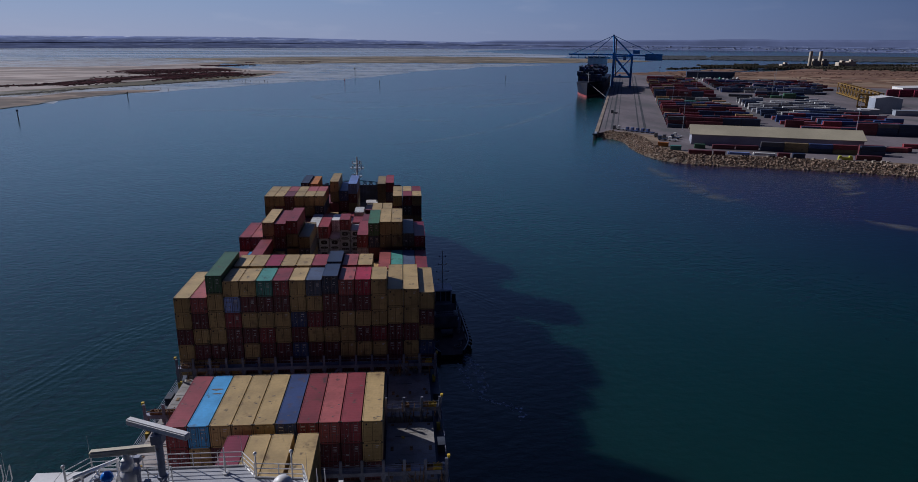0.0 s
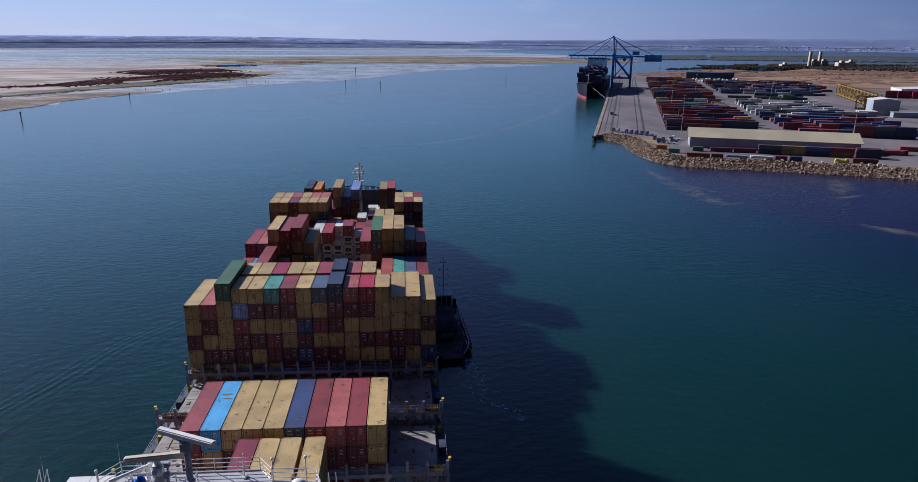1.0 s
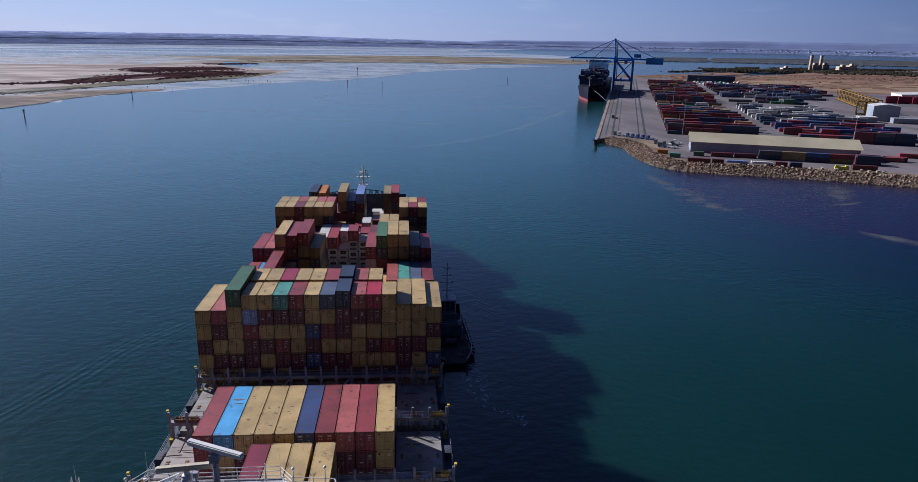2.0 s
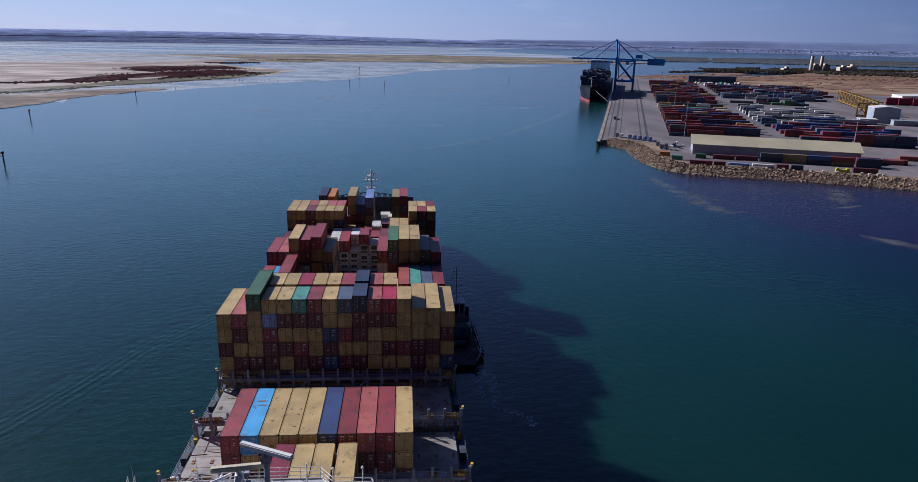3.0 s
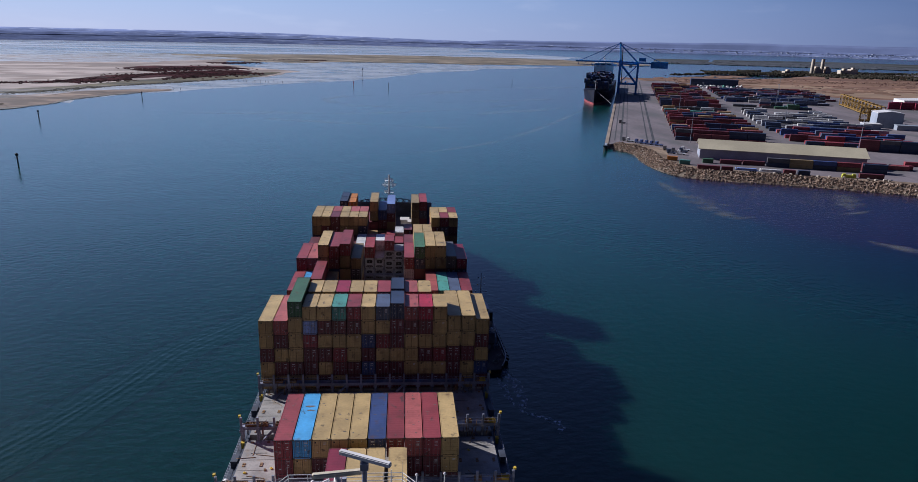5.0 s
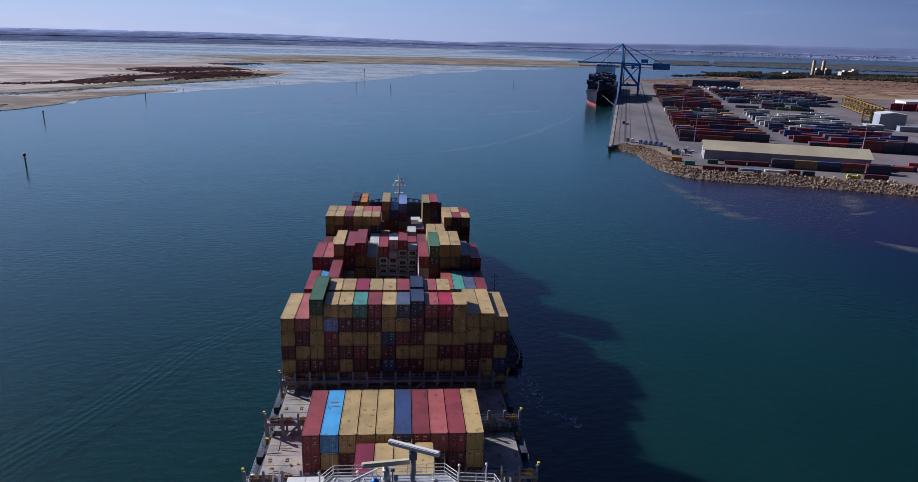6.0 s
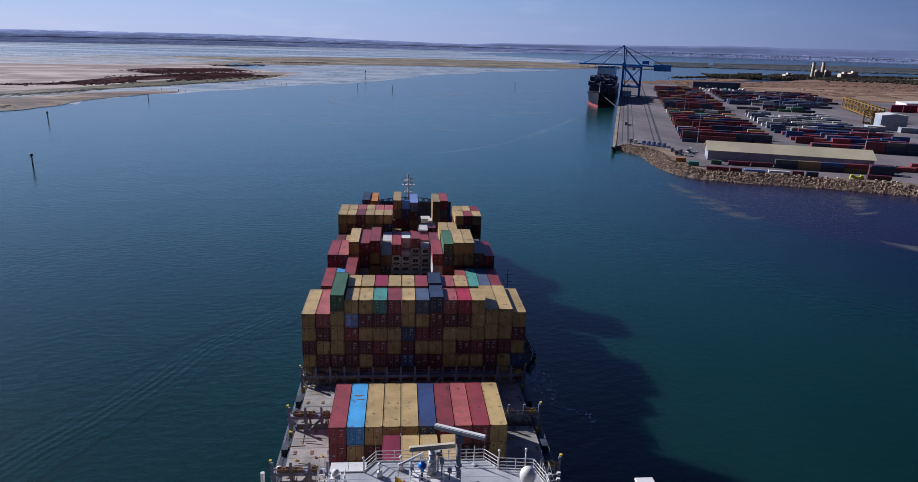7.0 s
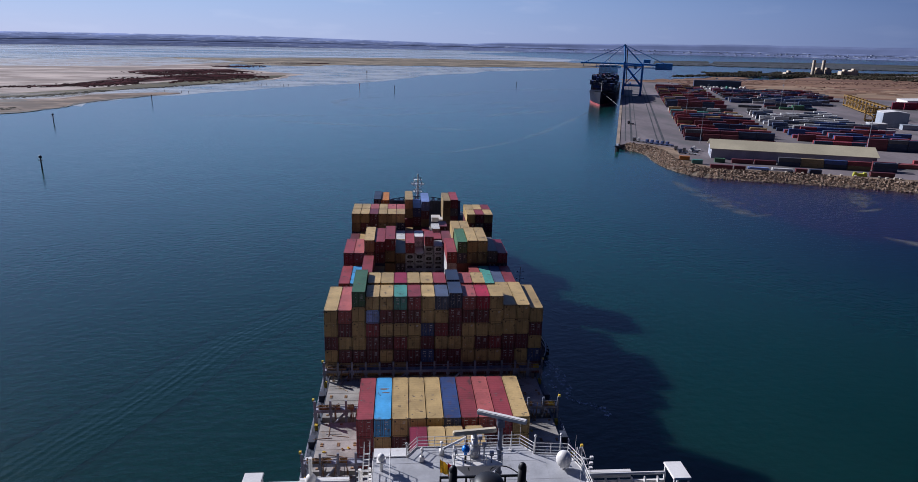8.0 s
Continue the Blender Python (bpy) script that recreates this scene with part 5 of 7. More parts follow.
def wake_ripples(pts, width0, width1, height, waves, label):
    """A slanting train of small waves along a line on the water."""
    bm = bmesh.new()
    line = smooth_line(pts, 0.9)
    rows = []
    for i, c in enumerate(line):
        u = i / (len(line) - 1)
        d = line[min(i + 1, len(line) - 1)] - line[max(0, i - 1)]
        across = Vector((d.y, -d.x, 0)).normalized()
        row = []
        for j in range(61):
            v = j / 60 - 0.5
            width = width0 + (width1 - width0) * u
            w = 1.5 * noise.noise(Vector((i * 0.08, j * 0.05, 2)))
            env = math.cos(math.pi * v) ** 2 * math.sin(math.pi * min(1, u * 1.05 + 0.02)) * (0.6 + 0.6 * noise.noise(Vector((i * 0.12, j * 0.2, 9))))
            p = c + across * (v * width)
            p.z = 0.006 + max(0, height * env) * (1 + math.sin(2 * math.pi * (v * width / waves + 4.0 * u) + w))
            row.append(bm.verts.new(p))
        rows.append(row)
    for a, b in zip(rows, rows[1:]):
        for k in range(60):
            bm.faces.new((a[k], b[k], b[k + 1], a[k + 1])).smooth = True
    bm.normal_update()
    bm.faces.ensure_lookup_table()
    if bm.faces[0].normal.z < 0:
        bmesh.ops.reverse_faces(bm, faces=list(bm.faces))
    thing("wake_ripple", bm, WAKE, label, "ripples", kind="stuff")


wake_ripples([(-26, 174), (-35, 159), (-47.5, 142), (-57.5, 119), (-66, 104), (-82, 76), (-100, 50)], 9, 20, 0.035, 1.9, "fine diverging wake ripples on calm water")
wake_ripples([(27, 176), (33, 166), (38, 156), (42, 148)], 6, 8, 0.03, 1.5, "small bow wave ripples thrown off by the tug")

# ---- channel markers ----
def channel_marker(x, y, h, top, red=False):
    mk = tagged(new("channel_marker"), "red channel beacon standing in the water" if red else "dark channel pile beacon standing in the water", "channel marker", "channel markers")
    mk.matrix_basis = pose(*lay(x, y), 0)
    c = REDPAINT if red else BLACK
    bm = bmesh.new()
    rod(bm, (0, 0, -1), (0, 0, h * 0.8), 0.42, 8, 0.3)
    part("pile", bm, c, mk)
    bm = bmesh.new()
    box(bm, -0.8, 0.8, -0.8, 0.8, h * 0.62, h * 0.65)
    for a in (-0.75, 0.75):
        rod(bm, (a, -0.75, h * 0.65), (a, -0.75, h * 0.78), 0.06, 4)
        rod(bm, (a, 0.75, h * 0.65), (a, 0.75, h * 0.78), 0.06, 4)
    part("work_platform", bm, c, mk)
    bm = bmesh.new()
    if top == "ball":
        dome(bm, (0, 0, h * 0.9), h * 0.12, 12, 8)
    else:
        rod(bm, (0, 0, h * 0.8), (0, 0, h), h * 0.1, 10, h * 0.02)
    part("topmark", bm, c, mk)


for x, y, h, tp, red in ((-293, 549, 7.0, "ball", False), (-203, 356, 7.4, "ball", False), (-277, 717, 6.5, "ball", False), (-65, 912, 8, "cone", True), (-16, 885, 7.5, "cone", False), (-66, 1130, 15, "cone", False), (176, 1010, 7, "cone", False)):
    channel_marker(x, y, h, tp, red)

# ---- sandbank and tidal flats ----
def noisy_band(bm, pts, z, step=25, amp=12, seed=0, place=lay):
    """A closed outline with an uneven edge."""
    out = []
    for (xa, ya), (xb, yb) in zip(pts, pts[1:] + pts[:1]):
        d = math.hypot(xb - xa, yb - ya)
        n = max(1, int(d / step))
        for k in range(n):
            u = k / n
            x, y = xa + (xb - xa) * u, ya + (yb - ya) * u
            f = amp * (noise.noise(Vector((x * 0.012, y * 0.012, seed))) + 0.5 * noise.noise(Vector((x * 0.04, y * 0.04, seed + 3))) + 0.35 * noise.noise(Vector((x * 0.13, y * 0.13, seed + 7))))
            out.append((x - f * (yb - ya) / d, y + f * (xb - xa) / d))
    vs = [bm.verts.new((*place(x, y), z)) for x, y in out]
    edges = [bm.edges.new((a, b)) for a, b in zip(vs, vs[1:] + vs[:1])]
    fs = bmesh.ops.triangle_fill(bm, edges=edges, use_beauty=True)["geom"]
    for f in fs:
        if isinstance(f, bmesh.types.BMFace):
            f.normal_update()
            if f.normal.z < 0:
                f.normal_flip()


# bright sky mirrored in shallow water, painted as broken pale patches
SHALLOW = foam_material("shallow_sky_sheen", (0.52, 0.55, 0.59), 0.022, 0.31, 0.58, 0.5, (0.6, 1, 1), 0.72)
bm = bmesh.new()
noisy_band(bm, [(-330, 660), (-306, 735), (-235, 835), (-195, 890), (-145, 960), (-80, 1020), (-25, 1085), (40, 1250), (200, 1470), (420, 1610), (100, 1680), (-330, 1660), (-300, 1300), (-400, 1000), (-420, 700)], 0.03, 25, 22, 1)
thing("shallows", bm, SHALLOW, "shallows round the sandbank with painted pale sky sheen", "shallows", kind="structure")
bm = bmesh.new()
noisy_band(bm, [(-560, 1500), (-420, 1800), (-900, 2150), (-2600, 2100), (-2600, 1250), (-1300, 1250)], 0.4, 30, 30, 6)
thing("wet_flat", bm, SHALLOW, "painted pale sheen over the outer wet sandflats", "tidal flat", kind="structure")
# the same sheen on the far flats, painted as blue-grey streaks
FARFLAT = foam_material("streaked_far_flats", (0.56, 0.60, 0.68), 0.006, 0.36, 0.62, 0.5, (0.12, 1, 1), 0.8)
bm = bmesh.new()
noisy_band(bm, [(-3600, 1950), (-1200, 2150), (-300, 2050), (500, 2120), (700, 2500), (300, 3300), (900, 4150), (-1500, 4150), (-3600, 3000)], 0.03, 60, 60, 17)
thing("far_flats", bm, FARFLAT, "painted pale sheen streaks over the far tidal flats", "tidal flat", kind="structure")
bm = bmesh.new()
noisy_band(bm, [(-900, 260), (-560, 440), (-352, 612), (-334, 645), (-338, 682), (-325, 725), (-302, 772), (-274, 800), (-300, 818), (-345, 800), (-362, 800), (-348, 866), (-318, 928), (-279, 976), (-240, 1028), (-190, 1240), (-225, 1275), (-285, 1350), (-400, 1480), (-420, 1640), (-520, 1760), (-900, 1800), (-2400, 1700), (-2600, 300)], 0.25, 8, 14, 4)
thing("sandbank", bm, SAND, "pale bare sandbank at low tide", "sandbank", kind="structure")
bm = bmesh.new()
noisy_band(bm, [(-900, 260), (-560, 440), (-352, 612), (-334, 645), (-338, 682), (-325, 725), (-302, 772), (-274, 800), (-280, 812), (-314, 806), (-342, 790), (-368, 768), (-384, 712), (-412, 694), (-560, 600), (-900, 440)], 0.3, 6, 7, 4)
thing("shore_spit", bm, SPIT, "brown wet sand spit along the water", "sand spit", kind="structure")
EDGE = surface("dark_wet_weed_line", (0.075, 0.062, 0.045), 0.7, 0.4, 0.02, 0.15, (0.20, 0.17, 0.13), (0.48, 0.56), coord="World", spec=0.2)
bm = bmesh.new()
noisy_band(bm, [(-560, 437), (-350, 608), (-331, 643), (-335, 682), (-322, 723), (-300, 768), (-304, 774), (-328, 730), (-342, 685), (-339, 650), (-356, 617), (-560, 445)], 0.36, 6, 7, 4)
noisy_band(bm, [(-640, 640), (-470, 742), (-414, 776), (-380, 800), (-366, 845), (-372, 850), (-392, 812), (-430, 792), (-480, 764), (-640, 672)], 0.37, 6, 12, 24)
noisy_band(bm, [(-600, 560), (-470, 650), (-400, 700), (-410, 712), (-480, 672), (-600, 590)], 0.372, 6, 12, 27)
thing("weed_line", bm, EDGE, "dark weedy wet line along the sandbank", "weed", kind="structure")
bm = bmesh.new()
noisy_band(bm, [(-700, 600), (-414, 722), (-381, 752), (-376, 800), (-354, 862), (-321, 925), (-282, 973), (-250, 1014), (-226, 1100), (-215, 1215), (-286, 1158), (-308, 1072), (-356, 990), (-396, 902), (-417, 832), (-460, 776), (-700, 660)], 0.34, 8, 9, 9)
thing("mudflat", bm, MUD, "dark olive wet tidal mudflat strip", "mudflat", kind="structure")
bm = bmesh.new()
noisy_band(bm, [(-470, 700), (-412, 716), (-381, 742), (-371, 776), (-344, 797), (-300, 818), (-275, 812), (-290, 850), (-330, 880), (-356, 850), (-376, 806), (-388, 770), (-420, 744), (-480, 726)], 0.40, 6, 9, 33)
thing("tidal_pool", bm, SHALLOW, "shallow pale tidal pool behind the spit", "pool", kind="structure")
bm = bmesh.new()
noisy_band(bm, [(-420, 1640), (-300, 1600), (-150, 1680), (60, 1700), (190, 1690), (430, 1740), (640, 1790), (760, 1880), (700, 2080), (420, 2260), (100, 2340), (-200, 2290), (-520, 2120), (-900, 1990), (-900, 1830)], 0.32, 10, 38, 14)
thing("outer_flat", bm, FLAT, "mottled tan and olive outer tidal flat", "tidal flat", kind="structure")


bm = bmesh.new()
noisy_band(bm, [(-470, 860), (-440, 895), (-385, 985), (-305, 1105), (-270, 1200), (-300, 1260), (-400, 1150), (-445, 1030), (-470, 930)], 0.42, 14, 16, 31)
noisy_band(bm, [(-520, 1230), (-400, 1290), (-330, 1370), (-370, 1400), (-520, 1330)], 0.42, 14, 14, 37)
thing("scrub_floor", bm, SCRUB, "dark reddish saltmarsh ground cover", "scrub", kind="structure")


def clump(bm, x, y, z, r, h, rng):
    """An uneven low bush."""
    n = 6
    rings = []
    for f, g in ((1.0, 0.0), (0.95, 0.5), (0.5, 0.95)):
        rings.append([bm.verts.new((x + r * f * rng.uniform(0.7, 1.25) * math.cos(2 * math.pi * k / n), y + r * f * rng.uniform(0.7, 1.25) * math.sin(2 * math.pi * k / n), z + h * g * rng.uniform(0.8, 1.15))) for k in range(n)])
    tip = bm.verts.new((x, y, z + h))
    for lo, hi in zip(rings, rings[1:]):
        for k in range(n):
            bm.faces.new((lo[k], lo[(k + 1) % n], hi[(k + 1) % n], hi[k]))
    for k in range(n):
        bm.faces.new((rings[-1][k], rings[-1][(k + 1) % n], tip))


def scatter(name, material, label, category, spots, seed, r=(1.5, 4), h=(0.8, 2.0), z=0.25):
    rng = random.Random(seed)
    bm = bmesh.new()
    for (xa, ya), (xb, yb), width, n in spots:
        for _ in range(n):
            u = rng.random()
            w = rng.gauss(0, width / 2.4)
            d = math.hypot(xb - xa, yb - ya)
            x, y = xa + (xb - xa) * u - w * (yb - ya) / d, ya + (yb - ya) * u + w * (xb - xa) / d
            if noise.noise(Vector((x * 0.012, y * 0.012, seed))) < -0.42:
                continue
            clump(bm, *lay(x, y), z, rng.uniform(*r), rng.uniform(*h), rng)
    thing(name, bm, material, label, category, kind="stuff")


scatter("saltmarsh_scrub", SCRUB, "low dark reddish saltmarsh scrub on sand", "scrub",
        [((-560, 850), (-440, 905), 18, 250), ((-450, 900), (-365, 1020), 36, 1300), ((-400, 1000), (-290, 1190), 70, 3600), ((-460, 1180), (-330, 1330), 70, 1300), ((-430, 1500), (-330, 1560), 30, 420), ((-380, 1700), (-200, 1760), 30, 420)], 2, (1.3, 3.4), (0.5, 1.3))

scatter("beach_wrack", surface("dark_weed_wrack", (0.06, 0.055, 0.04), 0.9, 0.4, 0.1, 0.6, coord="World", spec=0.05), "dark weed and wrack lying on the wet spit", "wrack",
        [((-620, 640), (-420, 740), 26, 420), ((-420, 740), (-372, 830), 14, 260), ((-372, 830), (-260, 1010), 9, 320), ((-560, 480), (-370, 640), 16, 240)], 52, (0.8, 3.0), (0.15, 0.4), 0.36)


def water_stake(x, y, h):
    bm = bmesh.new()
    rod(bm, (0, 0, -0.5), (0, 0, h), 0.28, 6, 0.2)
    box(bm, -0.3, 0.3, -0.3, 0.3, h * 0.8, h)
    thing("water_stake", bm, BLACK, "short dark timber stake standing in shallow water", "stake", "stakes in the shallows", at=pose(*lay(x, y), 0))


for k in range(12):
    water_stake(-240 + 6.4 * k, 950 + (k * 7 % 5) * 3 - 0.8 * k, 2.2 + (k * 3 % 4) * 0.4)
for x, y in ((-302, 825), (-277, 812), (-266, 805)):
    water_stake(x, y, 3.0)

# ---- port: local axes along the shore and along the quay ----
PORT = pose(145, 431, 3, 0, 0, -19.3)


def port_place(x, y):
    """World place of a point of the port's own axes."""
    p = PORT @ Vector((x, y, 0))
    return lay(p.x, p.y)


def port(x, y, z=0, turn=0):
    return pose(*port_place(x, y), 3 + z, 0, 0, turn - 19.3)


def port_sheet(name, pts, z, material, label, category, amp=0.0, kind="structure", depth=0):
    bm = bmesh.new()
    if amp:
        noisy_band(bm, pts, z, 20, amp, 5, port_place)
    else:
        sheet(bm, [port_place(x, y) for x, y in pts], z)
        bm.normal_update()
        if depth:
            ext = bmesh.ops.extrude_face_region(bm, geom=list(bm.faces))
            for v in [g for g in ext["geom"] if isinstance(g, bmesh.types.BMVert)]:
                v.co.z -= depth
            bmesh.ops.recalc_face_normals(bm, faces=bm.faces)
    return thing(name, bm, material, label, category, kind=kind, at=pose(0, 0, 3))


SHORE_MARKS = [(2, 0), (8, 10), (30, -7), (34, -40), (46, -72), (64, -77), (100, -74), (136, -76), (170, -80), (230, -90)]
SHORE = SHORE_MARKS[:2]
for (xa, ya), (xb, yb), (xc, yc) in zip(SHORE_MARKS[1:], SHORE_MARKS[2:], SHORE_MARKS[3:]):  # corners rounded off
    for k in range(5):
        u = k / 4
        p, q = ((xa + xb) / 2, (ya + yb) / 2), ((xb + xc) / 2, (yb + yc) / 2)
        SHORE.append(((1 - u) ** 2 * p[0] + 2 * u * (1 - u) * xb + u * u * q[0], (1 - u) ** 2 * p[1] + 2 * u * (1 - u) * yb + u * u * q[1]))
SHORE = [p for p, q in zip(SHORE, SHORE[1:]) if math.hypot(p[0] - q[0], p[1] - q[1]) > 0.5] + SHORE_MARKS[-1:]
port_sheet("ground", [(0, 0)] + SHORE + [(520, -140), (1800, -100), (2400, 900), (1500, 1500), (760, 1420), (500, 1290), (330, 1000), (170, 840), (60, 800), (0, 800)], 0, ASPHALT, "grey paved container terminal ground", "ground", depth=6)
port_sheet("dirt_ground", [(60, 798), (75, 757), (180, 603), (250, 530), (285, 500), (372, 501), (600, 480), (1500, 380), (1800, 700), (1300, 1250), (700, 1250), (480, 1240), (320, 985), (165, 830)], 0.06, DIRT, "bare brown reclaimed land", "ground", amp=8)
port_sheet("sandy_strip", [(180, 612), (250, 545), (372, 520), (700, 520), (900, 560), (560, 680), (300, 760), (200, 740)], 0.12, surface("pale_sandy_ground", (0.30, 0.195, 0.115), 0.95, 0.25, 0.01, 0.08, (0.18, 0.10, 0.06), (0.52, 0.66), coord="World", stretch=(0.3, 1, 1)), "pale sandy bare strip behind the terminal", "ground", amp=10)
port_sheet("quay_edge", [(0.0, 2), (2.4, 2), (2.4, 795), (0.0, 795)], 0.35, surface("warm_quay_concrete", (0.30, 0.23, 0.17), 0.8, 0.2, 0.05, 0.6, coord="World"), "pale concrete quay edge beam", "quay", depth=6.2)
port_sheet("dirt_verge", [(6, 8), (30, -5), (34, -38), (46, -70), (64, -75), (100, -72), (136, -74), (170, -78), (225, -88), (225, -76), (170, -68), (60, -66), (50, -58), (42, -30), (40, 0), (20, 14)], 0.05, surface("gravelly_brown_verge", (0.27, 0.20, 0.14), 0.95, 0.3, 0.06, 0.5, (0.14, 0.10, 0.075), (0.5, 0.62), coord="World", spec=0.1), "brown gravel verge along the shore road", "ground", amp=1.5)
STRIPE = surface("dark_track_groove", (0.05, 0.05, 0.052), 0.8, 0.2, 0.05, 1, coord="World")
for x, w in ((6.0, 0.8), (10.0, 1.6), (14.5, 0.6), (29.0, 1.0), (33.0, 1.8)):
    bm = bmesh.new()
    ends = [Vector((*port_place(q, y), 0)) for q, y in ((x, 22), (x + w, 22), (x + w, 700), (x, 700))]
    lo, hi = [bm.verts.new(p + Vector((0, 0, 0.004))) for p in ends], [bm.verts.new(p + Vector((0, 0, 0.03))) for p in ends]
    bm.faces.new(hi)
    for k in range(4):
        bm.faces.new((lo[k], lo[(k + 1) % 4], hi[(k + 1) % 4], hi[k]))
    thing("crane_rail", bm, STRIPE, "dark crane rail track set in the quay apron", "rail", "crane rails", "structure", at=pose(0, 0, 3))


def boulders():
    rng = random.Random(7)
    bm = bmesh.new()
    line = SHORE[1:] + [(300, -103), (420, -125)]
    for (xa, ya), (xb, yb) in zip(line, line[1:]):
        d = math.hypot(xb - xa, yb - ya)
        nx, ny = (yb - ya) / d, -(xb - xa) / d
        for _ in range(int(d * 26)):
            u, w = rng.random(), rng.uniform(-1.2, 10.5)
            x, y = xa + (xb - xa) * u + nx * w, ya + (yb - ya) * u + ny * w
            z = 0.1 - w * 0.33 + rng.uniform(-0.3, 0.4)
            r = rng.uniform(0.28, 0.72)
            q = Euler((rng.uniform(0, 6), rng.uniform(0, 6), rng.uniform(0, 6))).to_matrix()
            vs = [bm.verts.new(Vector((*port_place(x, y), z)) + q @ Vector((sx * r * rng.uniform(0.6, 1.1), sy * r * rng.uniform(0.5, 0.9), sz * r * rng.uniform(0.5, 0.8)))) for sx in (-1, 1) for sy in (-1, 1) for sz in (-1, 1)]
            for f in ((0, 1, 3, 2), (4, 6, 7, 5), (0, 4, 5, 1), (2, 3, 7, 6), (0, 2, 6, 4), (1, 5, 7, 3)):
                bm.faces.new([vs[i] for i in f])
    thing("rock_revetment", bm, ROCK_ISLAND, "sloping bank of brown and grey boulders", "rocks", kind="stuff", at=pose(0, 0, 3))
    # the bank that they lie on
    bm = bmesh.new()
    prev = None
    for k, (x, y) in enumerate(line):
        a, b = line[max(0, k - 1)], line[min(len(line) - 1, k + 1)]
        d = math.hypot(b[0] - a[0], b[1] - a[1])
        nx, ny = (b[1] - a[1]) / d, -(b[0] - a[0]) / d
        cur = (bm.verts.new((*port_place(x, y), -0.02)), bm.verts.new((*port_place(x + nx * 12, y + ny * 12), -3.4)))
        if prev:
            bm.faces.new((prev[0], prev[1], cur[1], cur[0]))
        prev = cur
    bmesh.ops.recalc_face_normals(bm, faces=bm.faces)
    thing("revetment_bank", bm, ROCK, "earth bank under the boulders", "bank", kind="structure", at=pose(0, 0, 3))


def island_material(name, stops, rough=0.9):
    m, n, l, p = nodes_of(name)
    g = n.new("ShaderNodeNewGeometry")
    r = ramp(n, stops)
    r.color_ramp.interpolation = "CONSTANT" if len(stops) > 4 else "LINEAR"
    l.new(g.outputs["Random Per Island"], r.inputs[0])
    fine = noise_tex(n, l, 0.8, 4, "World")
    r2 = ramp(n, [(0.3, (0.65,) * 3), (0.7, (1.0,) * 3)])
    l.new(fine.outputs[0], r2.inputs[0])
    l.new(mix(n, l, 1.0, r.outputs[0], r2.outputs[0], "MULTIPLY"), p.inputs["Base Color"])
    p.inputs["Roughness"].default_value = rough
    return m


ROCK_ISLAND = island_material("boulder_stone", [(0.0, (0.09, 0.06, 0.045)), (0.4, (0.24, 0.16, 0.105)), (0.85, (0.37, 0.255, 0.175)), (1.0, (0.48, 0.385, 0.30))])
boulders()


# ---- storage shed ----
def build_shed():
    shed = tagged(new("storage_shed"), "long low storage shed with cream metal roof", "shed")
    shed.matrix_basis = port(59, -33, 0, -1.5)
    L, D, E, R = 94.5, 24.0, 6.4, 10.8
    bm = bmesh.new()
    prism(bm, [(0.4, 0.4), (L - 0.4, 0.4), (L - 0.4, D - 0.4), (0.4, D - 0.4)], 0, E)
    for x in (0.4, L - 0.4):
        f = [bm.verts.new(c) for c in ((x, 0.4, E), (x, D - 0.4, E), (x, D / 2, R - 0.1))]
        bm.faces.new(f)
    part("wall", bm, SHEDWALL, shed, "blue-grey corrugated wall")
    for k in range(47):
        bm = bmesh.new()
        x = 1 + 2 * k
        box(bm, x, x + 0.35, 0.3, 0.42, 0.2, E - 0.1)
        part("wall_rib", bm, SHEDWALL, shed)
    for side in (0, 1):
        bm = bmesh.new()
        y0, y1 = (-0.6, D / 2) if side == 0 else (D + 0.6, D / 2)
        vs = [bm.verts.new(c) for c in ((-0.8, y0, E - 0.1), (L + 0.8, y0, E - 0.1), (L + 0.8, y1, R), (-0.8, y1, R), (-0.8, y0, E - 0.35), (L + 0.8, y0, E - 0.35), (L + 0.8, y1, R - 0.25), (-0.8, y1, R - 0.25))]
        for f in ((0, 1, 2, 3), (7, 6, 5, 4), (0, 4, 5, 1), (1, 5, 6, 2), (3, 2, 6, 7), (0, 3, 7, 4)):
            bm.faces.new([vs[i] for i in f])
        bmesh.ops.recalc_face_normals(bm, faces=bm.faces)
        part("roof_slope", bm, SHEDROOF, shed, "cream metal roof slope")
    for x in (0.3, L - 0.42):
        bm = bmesh.new()
        box(bm, x, x + 0.12, 5, D - 5, 0, 5.2)
        part("end_door", bm, PALE, shed)


build_shed()


# ---- yard containers ----
def yard_mesh(length):
    bm = bmesh.new()
    w = 1.219
    box(bm, -w, w, 0.08, length - 0.08, 0.1, 2.52)
    for x in (-w, w - 0.14):
        for y in (0, length - 0.14):
            box(bm, x - 0.01, x + 0.15, y, y + 0.14, 0, 2.59)
    return mesh_of("shipping_container", bm, PAINTS["T"])


YARD = {12.19: yard_mesh(12.19), 6.06: yard_mesh(6.06)}


def yard_box(x, y, z, paint, length=12.19, turn=-90, group="containers in the terminal yard"):
    ob = paint_object(new("shipping_container", YARD[length]), PAINTS[paint])
    ob.matrix_basis = port(x, y, z, turn)
    tagged(ob, f"{PAINT_WORDS[paint]} steel shipping container in the terminal yard", "shipping container", group)


